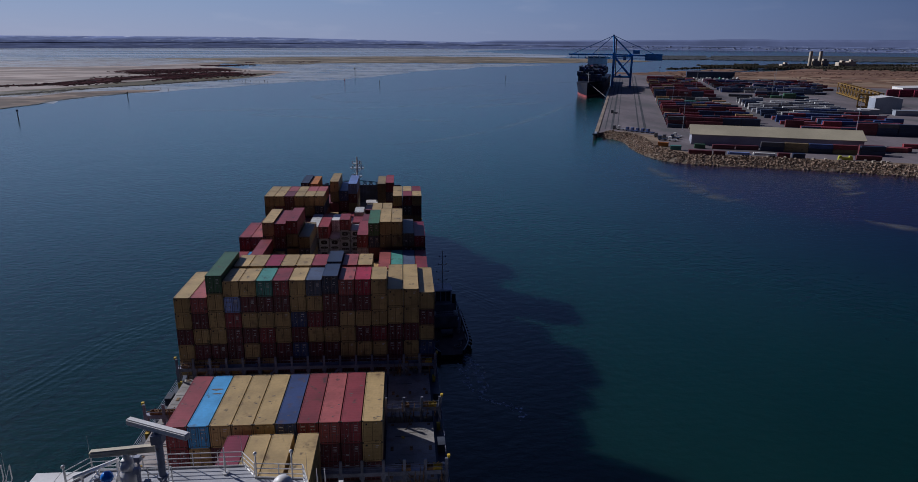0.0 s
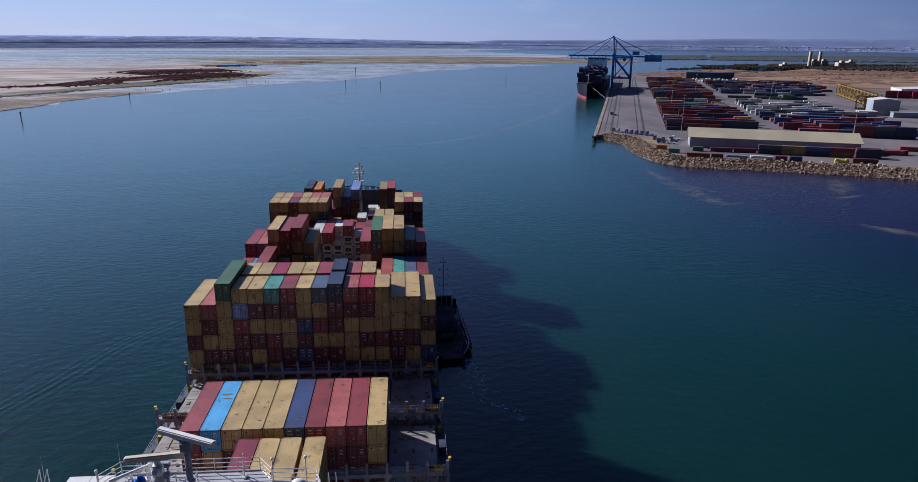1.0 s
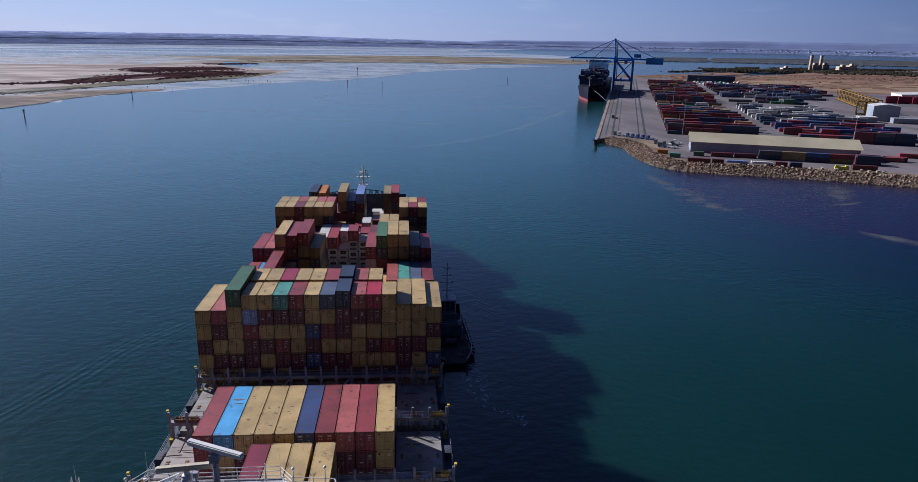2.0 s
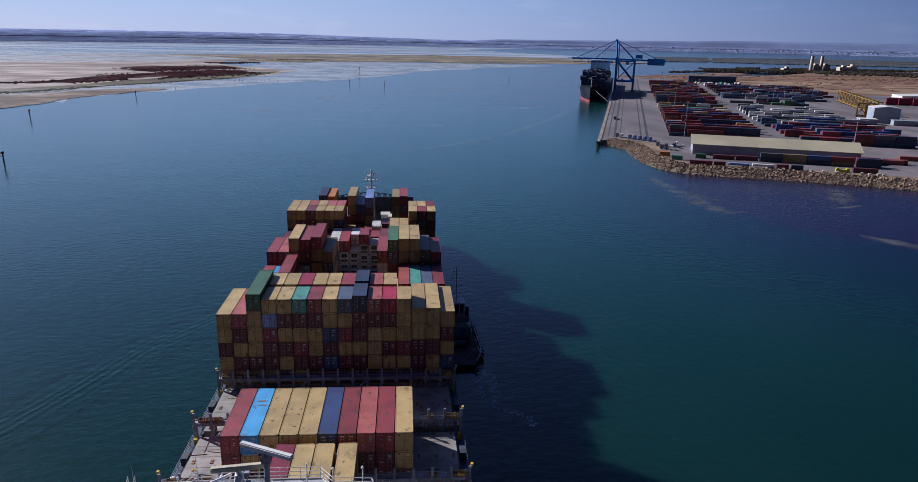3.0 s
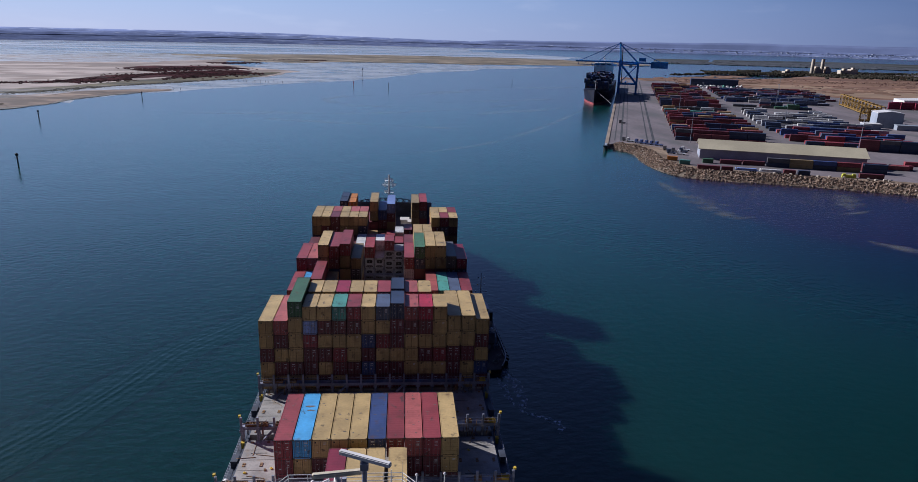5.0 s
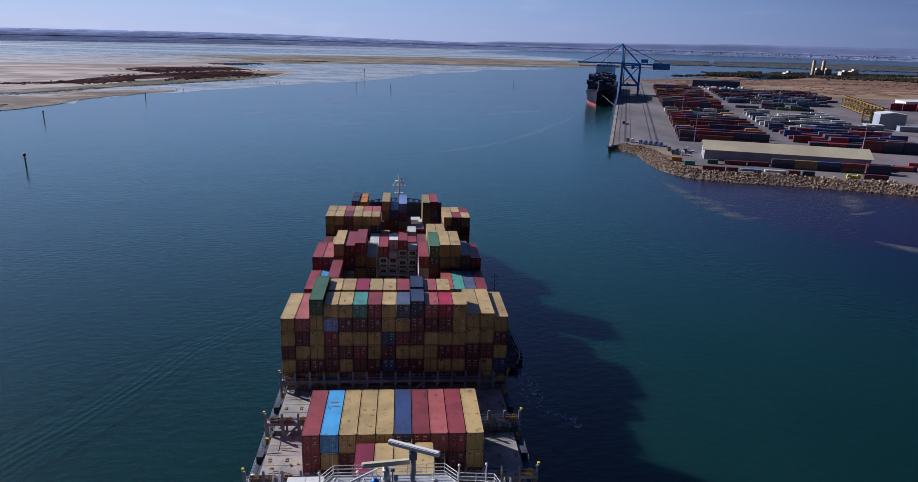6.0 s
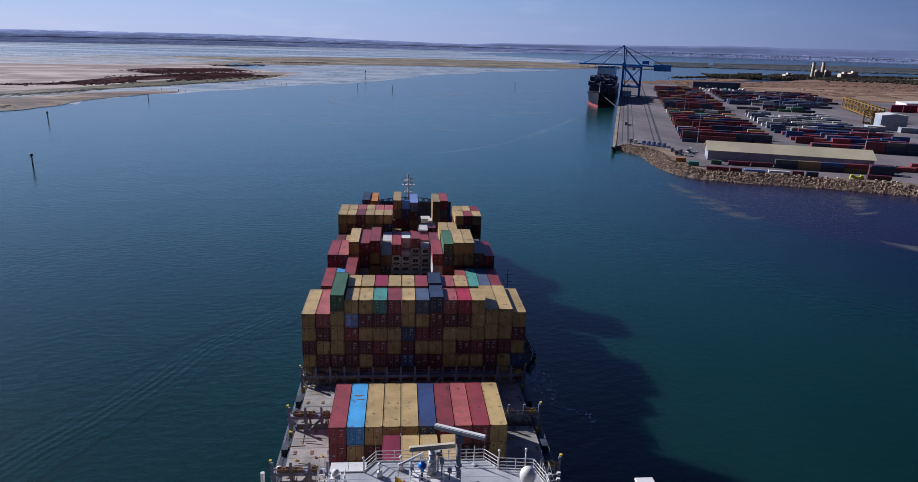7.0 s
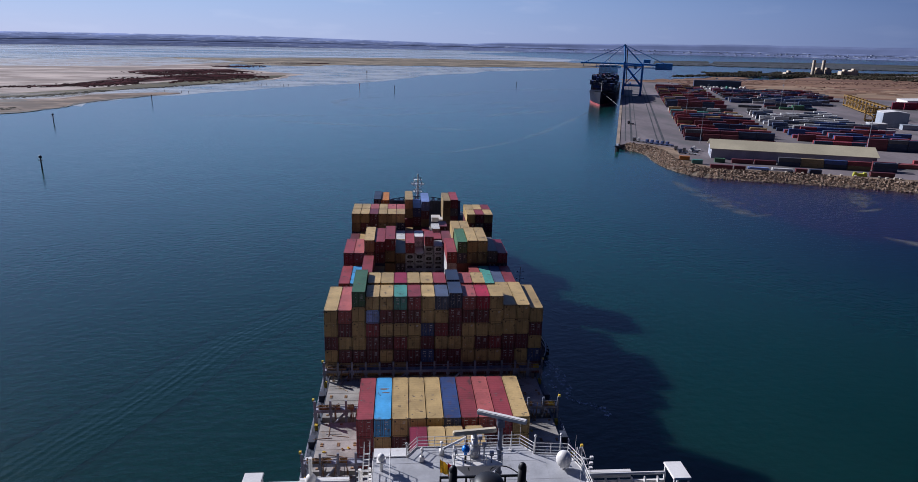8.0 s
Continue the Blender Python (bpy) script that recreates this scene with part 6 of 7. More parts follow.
# row in front of the shed, and boxes by the shore road
for k, (lo, hi) in enumerate((("N", "D"), ("Y", "Y"), ("N", "B"), ("Y", "R"))):
    yard_box(96 + 12.5 * k, -46, 0, lo)
    yard_box(96 + 12.5 * k, -46, 2.6, hi)
for k, c in enumerate("NM"):
    yard_box(147 + 0.5 * k, -46.5 + 4 * k, 0, c)
    yard_box(147 + 0.5 * k, -46.5 + 4 * k, 2.6, c)
for x, y, c, n in ((55, -70, "M", 12.19), (68, -70, "M", 6.06), (101, -67.5, "M", 6.06), (108.5, -67, "N", 6.06), (140, -64, "M", 12.19), (83.0, -45, "M", 12.19), (70, -46, "M", 12.19), (60, -47, "G", 6.06), (46, -57, "E", 6.06), (39.5, -46, "O", 6.06), (167, -27, "R", 12.19), (164, -30, "C", 12.19), (175, -63, "G", 12.19), (185, -60, "R", 6.06)):
    yard_box(x, y, 0, c, n)
yard_box(180, -12, 0, "R")


def flatbed_trailer(x, y, paint):
    t = tagged(new("flatbed_trailer"), "pale flatbed trailer parked beside the shore road", "trailer", "parked trailers")
    t.matrix_basis = port(x, y)
    bm = bmesh.new()
    box(bm, 0, 12, -1.2, 1.2, 1.0, 1.3)
    box(bm, 0, 0.2, -1.2, 1.2, 1.3, 2.4)
    box(bm, 1, 11, -1.1, 1.1, 1.3, 2.2)
    part("bed", bm, PAINTS[paint], t)
    for wx in (8, 9.4, 10.8):
        for wy in (-1.05, 0.8):
            bm = bmesh.new()
            rod(bm, (wx, wy, 0.5), (wx, wy + 0.3, 0.5), 0.5, 10)
            part("wheel", bm, BLACK, t)


flatbed_trailer(75.5, -69.5, "V")
flatbed_trailer(88.5, -68.5, "W")


def concrete_block(x, y):
    bm = bmesh.new()
    box(bm, -0.9, 0.9, -0.6, 0.6, 0, 1.1)
    bmesh.ops.bevel(bm, geom=list(bm.edges), offset=0.1, segments=1, affect="EDGES")
    thing("concrete_block", bm, CONCRETE, "pale concrete barrier block on the shore road", "block", "concrete blocks", at=port(x, y, 0, (x * 37) % 90))


for x in (96, 104, 118, 124, 131, 143, 146.5, 151, 153):
    concrete_block(x, -71 + (x * 13 % 7) * 0.4)
bm = bmesh.new()
box(bm, 0, 7, -0.8, 0.8, 0, 1.6)
box(bm, 0.3, 1.6, -0.7, 0.7, 1.6, 2.3)
box(bm, 5.2, 6.6, -0.7, 0.7, 1.6, 2.3)
thing("barrier_frame", bm, surface("lime_yellow_paint", (0.60, 0.60, 0.06), 0.6, 0.15), "lime yellow steel frame beside the shore road", "frame", at=port(131, -66))


def yard_block(x0, n, y0, y1, step, rows, palette, seed, skip=0.12, tall=3):
    """Rows of boxes laid along the shore, as place and paint."""
    rng = random.Random(seed)
    rest = []
    y = y0
    while y < y1:
        for r in range(rows):
            top = rng.randint(1, tall)
            for k in range(n):
                if rng.random() < skip:
                    continue
                high = max(1, min(tall, top + rng.choice((-1, 0, 0, 0, 1))))
                c = rng.choice(palette)
                for z in range(high):
                    if rng.random() < 0.45:
                        c = rng.choice(palette)
                    rest.append((x0 + 12.45 * k, y + 2.9 * r, 2.6 * z, c))
        y += step * rng.uniform(0.85, 1.15)
    return rest


rest = yard_block(49.5, 5, 44, 60, 15.5, 2, "MMNMDM", 3, 0.02, 3)
rest += yard_block(49.5, 5, 60, 175, 15.5, 2, "MRNRCMBNMRTYB", 30, 0.04, 3)
rest += yard_block(49.5, 5, 180, 240, 15.5, 2, "MRYTCRWEDN", 31, 0.1, 2)
rest += yard_block(49.5, 5, 246, 262, 15.5, 2, "WSWSW", 32, 0.1, 1)
rest += yard_block(49.5, 5, 280, 570, 17, 3, "MRMMNRYMTHM", 33, 0.06, 3)
rest += yard_block(171, 3, 43, 50, 15, 2, "NNMDNM", 5, 0.0, 3)
rest += yard_block(141, 6, 58, 66, 15, 2, "CMNRMRNB", 55, 0.08, 2)
rest += yard_block(133, 7, 72, 120, 15, 2, "RCNMRBHBR", 51, 0.08, 2)
rest += yard_block(129, 7, 124, 165, 15, 2, "HBNSHWDMS", 52, 0.08, 2)
rest += yard_block(127.5, 6, 172, 255, 16, 2, "SWSHWNSWD", 6, 0.14, 2)
rest += yard_block(129, 2, 318, 322, 16, 2, "NDD", 61, 0.0, 1)
rest += yard_block(158, 4, 312, 330, 16, 2, "NHGBDM", 62, 0.1, 2)
rest += yard_block(129, 9, 372, 425, 18, 3, "NHBDSHSBN", 63, 0.18, 2)
rest += yard_block(129, 11, 436, 560, 20, 3, "NHBDMSRHM", 64, 0.22, 2)


def joined_boxes(rest, at=None, along=False, name="yard_container_stacks", label="long rows of dark and rusty stacked shipping containers"):
    keys = sorted({c for *_, c in rest})
    verts, faces, mats = [], [], []
    turn = Matrix.Rotation(radians(-19.3), 3, 'Z') if at is None else Matrix.Identity(3)
    for x, y, z, c in rest:
        b = len(verts)
        ox, oy = port_place(x, y) if at is None else (x, y)
        verts += [Vector((ox, oy, z)) + turn @ Vector((dx, dy, dz)) for dz in (0.05, 2.58) for dx, dy in (((-1.22, 0), (1.22, 0), (1.22, 12.19), (-1.22, 12.19)) if along else ((0, -1.22), (12.19, -1.22), (12.19, 1.22), (0, 1.22)))]
        faces += [(b + 4, b + 5, b + 6, b + 7), (b, b + 1, b + 5, b + 4), (b + 1, b + 2, b + 6, b + 5), (b + 2, b + 3, b + 7, b + 6), (b + 3, b, b + 4, b + 7)]
        mats += [keys.index(c)] * 5
    me = bpy.data.meshes.new("yard_containers")
    me.from_pydata(verts, [], faces)
    for k in keys:
        me.materials.append(PAINTS[k])
    me.polygons.foreach_set("material_index", mats)
    ob = new(name, me)
    ob.matrix_basis = pose(0, 0, 3) if at is None else at
    tagged(ob, label, "container stacks", kind="stuff")


joined_boxes(rest)
joined_boxes(LOWER, SHIP, True, "lower_deck_containers", "lower tiers of maroon and dark containers near the bow")


# ---- buildings and machines of the port ----
def block_building(name, x, y, w, d, h, wall, roof, label, category, ridge=0.0, turn=0):
    b = tagged(new(name), label, category)
    b.matrix_basis = port(x, y, 0, turn)
    bm = bmesh.new()
    prism(bm, [(0, 0), (w, 0), (w, d), (0, d)], 0, h)
    if ridge:
        for yy in (0, d):
            bm.faces.new([bm.verts.new(c) for c in ((0, yy, h), (w, yy, h), (w / 2, yy, h + ridge))])
    part("wall", bm, wall, b)
    bm = bmesh.new()
    if ridge:
        for xa, xb in ((-0.4, w / 2), (w + 0.4, w / 2)):
            vs = [bm.verts.new(c) for c in ((xa, -0.4, h), (xa, d + 0.4, h), (xb, d + 0.4, h + ridge), (xb, -0.4, h + ridge), (xa, -0.4, h + 0.3), (xa, d + 0.4, h + 0.3), (xb, d + 0.4, h + ridge + 0.3), (xb, -0.4, h + ridge + 0.3))]
            for f in ((0, 1, 2, 3), (4, 5, 6, 7), (0, 1, 5, 4), (0, 3, 7, 4), (1, 2, 6, 5)):
                bm.faces.new([vs[i] for i in f])
        bmesh.ops.recalc_face_normals(bm, faces=bm.faces)
    else:
        prism(bm, [(-0.3, -0.3), (w + 0.3, -0.3), (w + 0.3, d + 0.3), (-0.3, d + 0.3)], h, h + 0.4)
    part("roof", bm, roof, b)
    return b


wb = block_building("white_building", 227.5, 188, 21, 18, 13, PALE, WHITE, "tall pale clad industrial building without windows", "building", 1.5)
for k in range(7):
    bm = bmesh.new()
    box(bm, 0.8 + 3.1 * k, 1.0 + 3.1 * k, -0.12, 0.002, 0.5, 12.7)
    part("cladding_rib", bm, PALE, wb)
block_building("low_annex", 213, 173, 14, 10, 4.5, PALE, WHITE, "low pale annex with flat roof", "building")
block_building("low_store", 240, 176, 22, 8, 4.0, PALE, PALE, "low pale store with flat roof", "building")
block_building("white_warehouse", 330, 412, 130, 36, 7, WHITE, WHITE, "long white warehouse with low pitched roof", "warehouse", 2.5)
for k, (x, y) in enumerate(((300, 372), (313, 374), (326, 371), (339, 373), (352, 372), (306, 381), (319, 381), (332, 381), (345, 381), (358, 381))):
    for z in range(3):
        yard_box(x, y, 2.6 * z, "P", 12.19, -90)
block_building("dark_blue_store", 111, 628, 73, 14, 11.5, surface("dark_blue_cladding", (0.02, 0.035, 0.085), 0.6, 0.2, 0.05, 0.5, coord="World"), surface("dark_blue_roof", (0.05, 0.06, 0.10), 0.6, 0.2), "long dark blue store with flat roof", "building")
block_building("quay_conveyor_house", 86, 438, 7, 42, 7, WHITE, PALE, "narrow white building with pitched roof", "building", 2.0, -22)
for k in range(9):
    bm = bmesh.new()
    r = 1.6 + (k * 7 % 5) * 0.5
    dome(bm, (0, 0, 0), r, 10, 5, 1.0, 0.0)
    thing("storage_dome", bm, WHITE, "small white rounded cover on the pavement", "dome", "white covers", at=port(128 + 5.4 * k, 602 - 2.0 * k))


def straddle_carrier(x, y, turn):
    s = tagged(new("straddle_carrier"), "tall yellow straddle carrier parked in line", "straddle carrier", "straddle carriers")
    s.matrix_basis = port(x, y, 0, turn)
    for sx in (-2.3, 2.3):
        bm = bmesh.new()
        box(bm, sx - 0.45, sx + 0.45, -4.5, 4.5, 0.9, 2.0)
        part("side_beam", bm, GOLD, s)
        for sy in (-4.0, 4.0):
            bm = bmesh.new()
            box(bm, sx - 0.35, sx + 0.35, sy - 0.35, sy + 0.35, 2.0, 12.5)
            part("leg", bm, GOLD, s)
        for sy in (-3.4, -1.2, 1.2, 3.4):
            bm = bmesh.new()
            rod(bm, (sx - 0.25, sy, 0.6), (sx + 0.25, sy, 0.6), 0.6, 10)
            part("wheel", bm, BLACK, s)
        bm = bmesh.new()
        box(bm, sx - 0.4, sx + 0.4, -4.6, 4.6, 12.5, 13.3)
        part("top_beam", bm, GOLD, s)
    for y in (-4.4, 3.6):
        bm = bmesh.new()
        box(bm, -1.9, 1.9, y, y + 0.8, 12.5, 13.3)
        part("cross_beam", bm, GOLD, s)
    for sx in (-2.3, 2.3):
        bm = bmesh.new()
        rod(bm, (sx, -3.9, 2.2), (sx, 3.9, 12.2), 0.18, 4)
        part("brace", bm, GOLD, s)
        bm = bmesh.new()
        rod(bm, (sx, 3.9, 2.2), (sx, -3.9, 12.2), 0.18, 4)
        part("brace", bm, GOLD, s)
    bm = bmesh.new()
    box(bm, -1.2, 1.2, -4.0, 4.0, 8.5, 9.2)
    part("spreader", bm, GOLD, s)


for k in range(12):
    straddle_carrier(259 - 0.7 * k, 388 - 12.3 * k, 8)
for k in range(2):
    straddle_carrier(232 + 7 * k, 232, 80)


def light_mast(x, y, h):
    m = tagged(new("light_mast"), "slender pale floodlight mast in the yard", "light mast", "yard light masts")
    m.matrix_basis = port(x, y)
    bm = bmesh.new()
    rod(bm, (0, 0, 0), (0, 0, h), 0.22, 8, 0.1)
    part("pole", bm, PALE, m)
    bm = bmesh.new()
    for k in range(6):
        a = k * math.pi / 3
        box(bm, math.cos(a) * 0.9 - 0.25, math.cos(a) * 0.9 + 0.25, math.sin(a) * 0.9 - 0.25, math.sin(a) * 0.9 + 0.25, h - 0.5, h + 0.1)
    part("lamp_head", bm, PALE, m)


for x, y in ((59, 31), (167, 30), (60, 170), (93, 300), (150, 170), (175, 330), (60, 420), (240, 120), (200, 440)):
    light_mast(x, y, 26)


def parked_vehicle(x, y, turn, paint):
    v = tagged(new("yard_truck"), f"{PAINT_WORDS[paint]} yard truck parked on the quay", "truck", "yard trucks")
    v.matrix_basis = port(x, y, 0, turn)
    bm = bmesh.new()
    box(bm, -1.2, 1.2, 0, 5.5, 0.6, 1.2)
    box(bm, -1.15, 1.15, 3.8, 5.5, 1.2, 2.9)
    bmesh.ops.bevel(bm, geom=list(bm.edges), offset=0.12, segments=1, affect="EDGES")
    part("cab", bm, PAINTS[paint], v)
    for wx in (-1.2, 0.95):
        for wy in (0.9, 4.6):
            bm = bmesh.new()
            rod(bm, (wx, wy, 0.5), (wx + 0.25, wy, 0.5), 0.5, 10)
            part("wheel", bm, BLACK, v)


for k in range(5):
    parked_vehicle(25.5 + 3.4 * k, 14 - 1.6 * k, 60, "B")
for x, y, c in ((20, 19, "W"), (17, 21, "D"), (52, -24, "W"), (54, -14, "N"), (49, -16, "D"), (46, -22, "N"), (56, -6, "W"), (44, -10, "D"), (13, 120, "D")):
    parked_vehicle(x, y, 70, c)


def covered_stack(x, y, w, d, h, teal=False):
    """Goods under a pale tarpaulin that sags between its corners."""
    bm = bmesh.new()
    prism(bm, [(-w / 2, -d / 2), (w / 2, -d / 2), (w / 2, d / 2), (-w / 2, d / 2)], 0, h)
    bmesh.ops.bevel(bm, geom=[e for e in bm.edges if min(v.co.z for v in e.verts) > h * 0.5], offset=h * 0.25, segments=2, affect="EDGES")
    thing("covered_stack", bm, PAINTS["E" if teal else "W"], "teal covered goods stacked before the dark store" if teal else "white covered goods stacked before the dark store", "covered goods", "covered goods", at=port(x, y, 0, 20 * math.sin(x)))


rng = random.Random(77)
for k in range(15):
    covered_stack(117 + 4.7 * k + rng.uniform(-0.8, 0.8), 618 - 0.25 * k + rng.uniform(-3, 3), rng.uniform(3, 4.2), rng.uniform(4, 7), rng.uniform(2.4, 4.2) + (2 if k > 12 else 0), k in (9, 12))


def mooring_dolphin():
    d = tagged(new("mooring_dolphin"), "dark pile dolphin off the quay corner with walkway", "dolphin")
    d.matrix_basis = port(1, -6, -3)
    for x, y in ((-1, -4), (1.2, -4.2), (0, -5.8)):
        bm = bmesh.new()
        rod(bm, (x, y, -2), (x * 0.6, y * 0.9, 3.2), 0.5, 8)
        part("pile", bm, BLACK, d)
    bm = bmesh.new()
    box(bm, -1.6, 1.6, -6.2, -3.0, 3.2, 4.0)
    part("cap", bm, BLACK, d)
    bm = bmesh.new()
    box(bm, -0.7, 0.7, -3.2, 9, 3.4, 3.7)
    part("walkway", bm, PALE, d)


mooring_dolphin()


# ---- quay crane ----
def quay_crane(y0):
    c = tagged(new("quay_crane"), "blue ship-to-shore container crane on the quay", "crane")
    c.matrix_basis = port(2.5, y0, 0)
    G, W, H = 23.5, 17.0, 41.5

    def beam(name, a, b, r, label="", material=CRANEBLUE):
        bm = bmesh.new()
        rod(bm, a, b, r, 4)
        return part(name, bm, material, c, label)
    top = (-2.0, W / 2, 66.0)
    for y in (0, W):
        beam("leg", (0, y, 0), (0, y, H + 3), 1.9)
        beam("leg", (G, y, 0), (G, y, H - 1), 1.9)
        beam("sill_beam", (0, y, 13), (G, y, 13), 1.3)
        beam("upper_tie", (0, y, H - 2.5), (G, y, H - 2.5), 1.1)
        beam("brace", (1, y, H - 3), (G - 1, y, 14), 1.5)
        beam("apex_leg", (0, y, H + 3), (top[0], W / 2 + (y - W / 2) * 0.25, top[2]), 1.1)
        beam("back_strut", (top[0], W / 2 + (y - W / 2) * 0.25, top[2] - 1), (G, y, H - 1), 0.9)
    beam("brace", (0, 0.5, H - 3), (0, W - 0.5, 14), 0.9)
    beam("brace", (G, W - 0.5, H - 3), (G, 0.5, 14), 0.9)
    beam("brace", (1, W / 2, 14), (G - 1, W / 2, H - 4), 0.8)
    for k in range(7):
        beam("walkway_hanger", (-56 + 9 * k, W / 2 - 3.6, H - 1), (-56 + 9 * k, W / 2 - 3.6, H - 4.5), 0.35)
    beam("boom_walkway", (-58, W / 2 - 3.6, H - 4.5), (4, W / 2 - 3.6, H - 4.5), 0.5)
    beam("rear_walkway", (4, W / 2 - 3.6, H - 5), (40, W / 2 - 3.6, H - 5), 0.5)
    for x in (0, G):
        beam("portal_beam", (x, 0, 13), (x, W, 13), 1.3)
        beam("portal_beam", (x, 0, H - 2.5), (x, W, H - 2.5), 1.1)
        beam("bogie", (x, -3, 1.2), (x, W + 3, 1.2), 1.2)
    for dy in (-2.4, 2.4):
        beam("boom_girder", (-60, W / 2 + dy, H), (2, W / 2 + dy, H), 1.35, "long blue boom girder")
        beam("rear_girder", (2, W / 2 + dy, H), (62, W / 2 + dy, H - 1.5), 1.35)
    for k in range(15):
        beam("cross_tie", (-59 + 8.3 * k, W / 2 - 2.2, H + 0.9), (-59 + 8.3 * k, W / 2 + 2.2, H + 0.9), 0.5)
    beam("apex_beam", (top[0], W / 2 - 3, top[2]), (top[0], W / 2 + 3, top[2]), 1.5)
    for x in (-54, -28, 52):
        for dy in (-1.5, 1.5):
            beam("stay", (top[0], W / 2 + dy, top[2]), (x, W / 2 + dy, H + 1), 0.5)
    bm = bmesh.new()
    box(bm, 40, 62, W / 2 - 4.5, W / 2 + 4.5, H - 7, H + 1.5)
    part("machinery_house", bm, CRANEBLUE, c)
    bm = bmesh.new()
    box(bm, 24, 33, W / 2 - 3, W / 2 + 3, H + 1.4, H + 6)
    part("winch_house", bm, CRANEBLUE, c)
    bm = bmesh.new()
    box(bm, 12, 16, W / 2 - 2, W / 2 + 2, H - 7, H - 3.5)
    part("operator_cab", bm, PALE, c)
    beam("stair_tower", (3.5, W / 2, 13), (1.5, W / 2, top[2] - 3), 0.8, "yellow stair tower", GOLD)
    bm = bmesh.new()
    box(bm, 8, 10, -6, W + 6, 13.6, 16)
    part("hatch_platform", bm, CRANEBLUE, c)


quay_crane(415)


# ---- ship at the far berth ----
def far_ship():
    s = tagged(new("moored_container_ship"), "moored dark container ship at the berth seen bow on", "container ship")
    s.matrix_basis = port(-22, 285, -3)
    bm = bmesh.new()
    rows = []
    for k in range(26):
        y = 270 * k / 25
        u = min(1, y / 55)
        b = 16.2 * (1 - (1 - u) ** 2.0) ** 0.6 + 0.05
        low = 16.0 * (1 - (1 - min(1, y / 75)) ** 1.8) + 0.03
        z = 17 - 3 * min(1, y / 25)
        rows.append([bm.verts.new(p) for p in ((-low, y, -1), (-low, y, 2.4), (-b, y, z), (b, y, z), (low, y, 2.4), (low, y, -1))])
    for a, b in zip(rows, rows[1:]):
        for k in range(5):
            bm.faces.new((a[k], a[k + 1], b[k + 1], b[k])).material_index = 1 if k in (0, 4) else 0
    bm.faces.new(rows[0])
    bm.faces.new(rows[-1])
    bmesh.ops.recalc_face_normals(bm, faces=bm.faces)
    part("hull", bm, [HULL, BOOT], s, "dark blue hull with red boot topping")
    rng = random.Random(11)
    bm = bmesh.new()
    box(bm, -13, 13, 176, 188, 14, 42)
    box(bm, -17, 17, 178, 184, 38, 41)
    part("accommodation", bm, WHITE, s)
    for k in range(3):
        bm = bmesh.new()
        box(bm, -12 + 8 * k, -6 + 8 * k, 175.8, 176, 39, 40.6)
        part("bridge_window", bm, BLACK, s)
    bm = bmesh.new()
    rod(bm, (0, 182, 42), (0, 182, 52), 0.6, 6, 0.3)
    rod(bm, (-3, 182, 48), (3, 182, 48), 0.3, 5)
    part("main_mast", bm, WHITE, s)
    bm = bmesh.new()
    rod(bm, (0, 14, 16), (0, 14, 28), 0.45, 6, 0.25)
    rod(bm, (-2, 14, 25), (2, 14, 25), 0.2, 5)
    part("foremast", bm, WHITE, s)
    far_load = []
    for b in range(9):
        y = 36 + 14 * b
        if y > 165:
            y += 30
        tops = [rng.randint(4, 6) for _ in range(13)]
        if b == 0:
            tops = [rng.randint(3, 4) for _ in range(13)]
        for c in range(13):
            if abs(c - 6) > 5 and b == 0:
                continue
            for z in range(tops[c]):
                if z < tops[c] - 2 and b:
                    continue
                far_load.append((-15 + 2.5 * c, y, 16.5 + 2.6 * z, rng.choice("NNNDDMNB")))
    joined_boxes(far_load, s.matrix_basis, True, "moored_ship_containers", "dark containers stacked on the moored ship")
    bm = bmesh.new()
    rod(bm, (3, 4, 15), (22, -24, 3.6), 0.14, 5)
    part("mooring_line", bm, PALE, s)
    return s


far_ship()

# ---- power station and far shore ----
CREAM = surface("cream_chimney_concrete", (0.62, 0.53, 0.41), 0.8, 0.12, 0.05, 0.8, coord="World")


def chimney(x, y):
    c = tagged(new("power_station_chimney"), "tall pale concrete power station chimney", "chimney", "chimneys")
    c.matrix_basis = pose(*lay(x, y), 3)
    bm = bmesh.new()
    rod(bm, (0, 0, 0), (0, 0, 36), 4.4, 20, 3.6)
    part("shaft", bm, CREAM, c)
    bm = bmesh.new()
    rod(bm, (0, 0, 36), (0, 0, 36.8), 3.9, 20, 3.9)
    part("rim", bm, PALE, c)
    bm = bmesh.new()
    box(bm, 6, 19, -6, 6, 0, 15)
    box(bm, 8, 14, -5, 5, 15, 19)
    part("boiler_house", bm, CREAM, c)


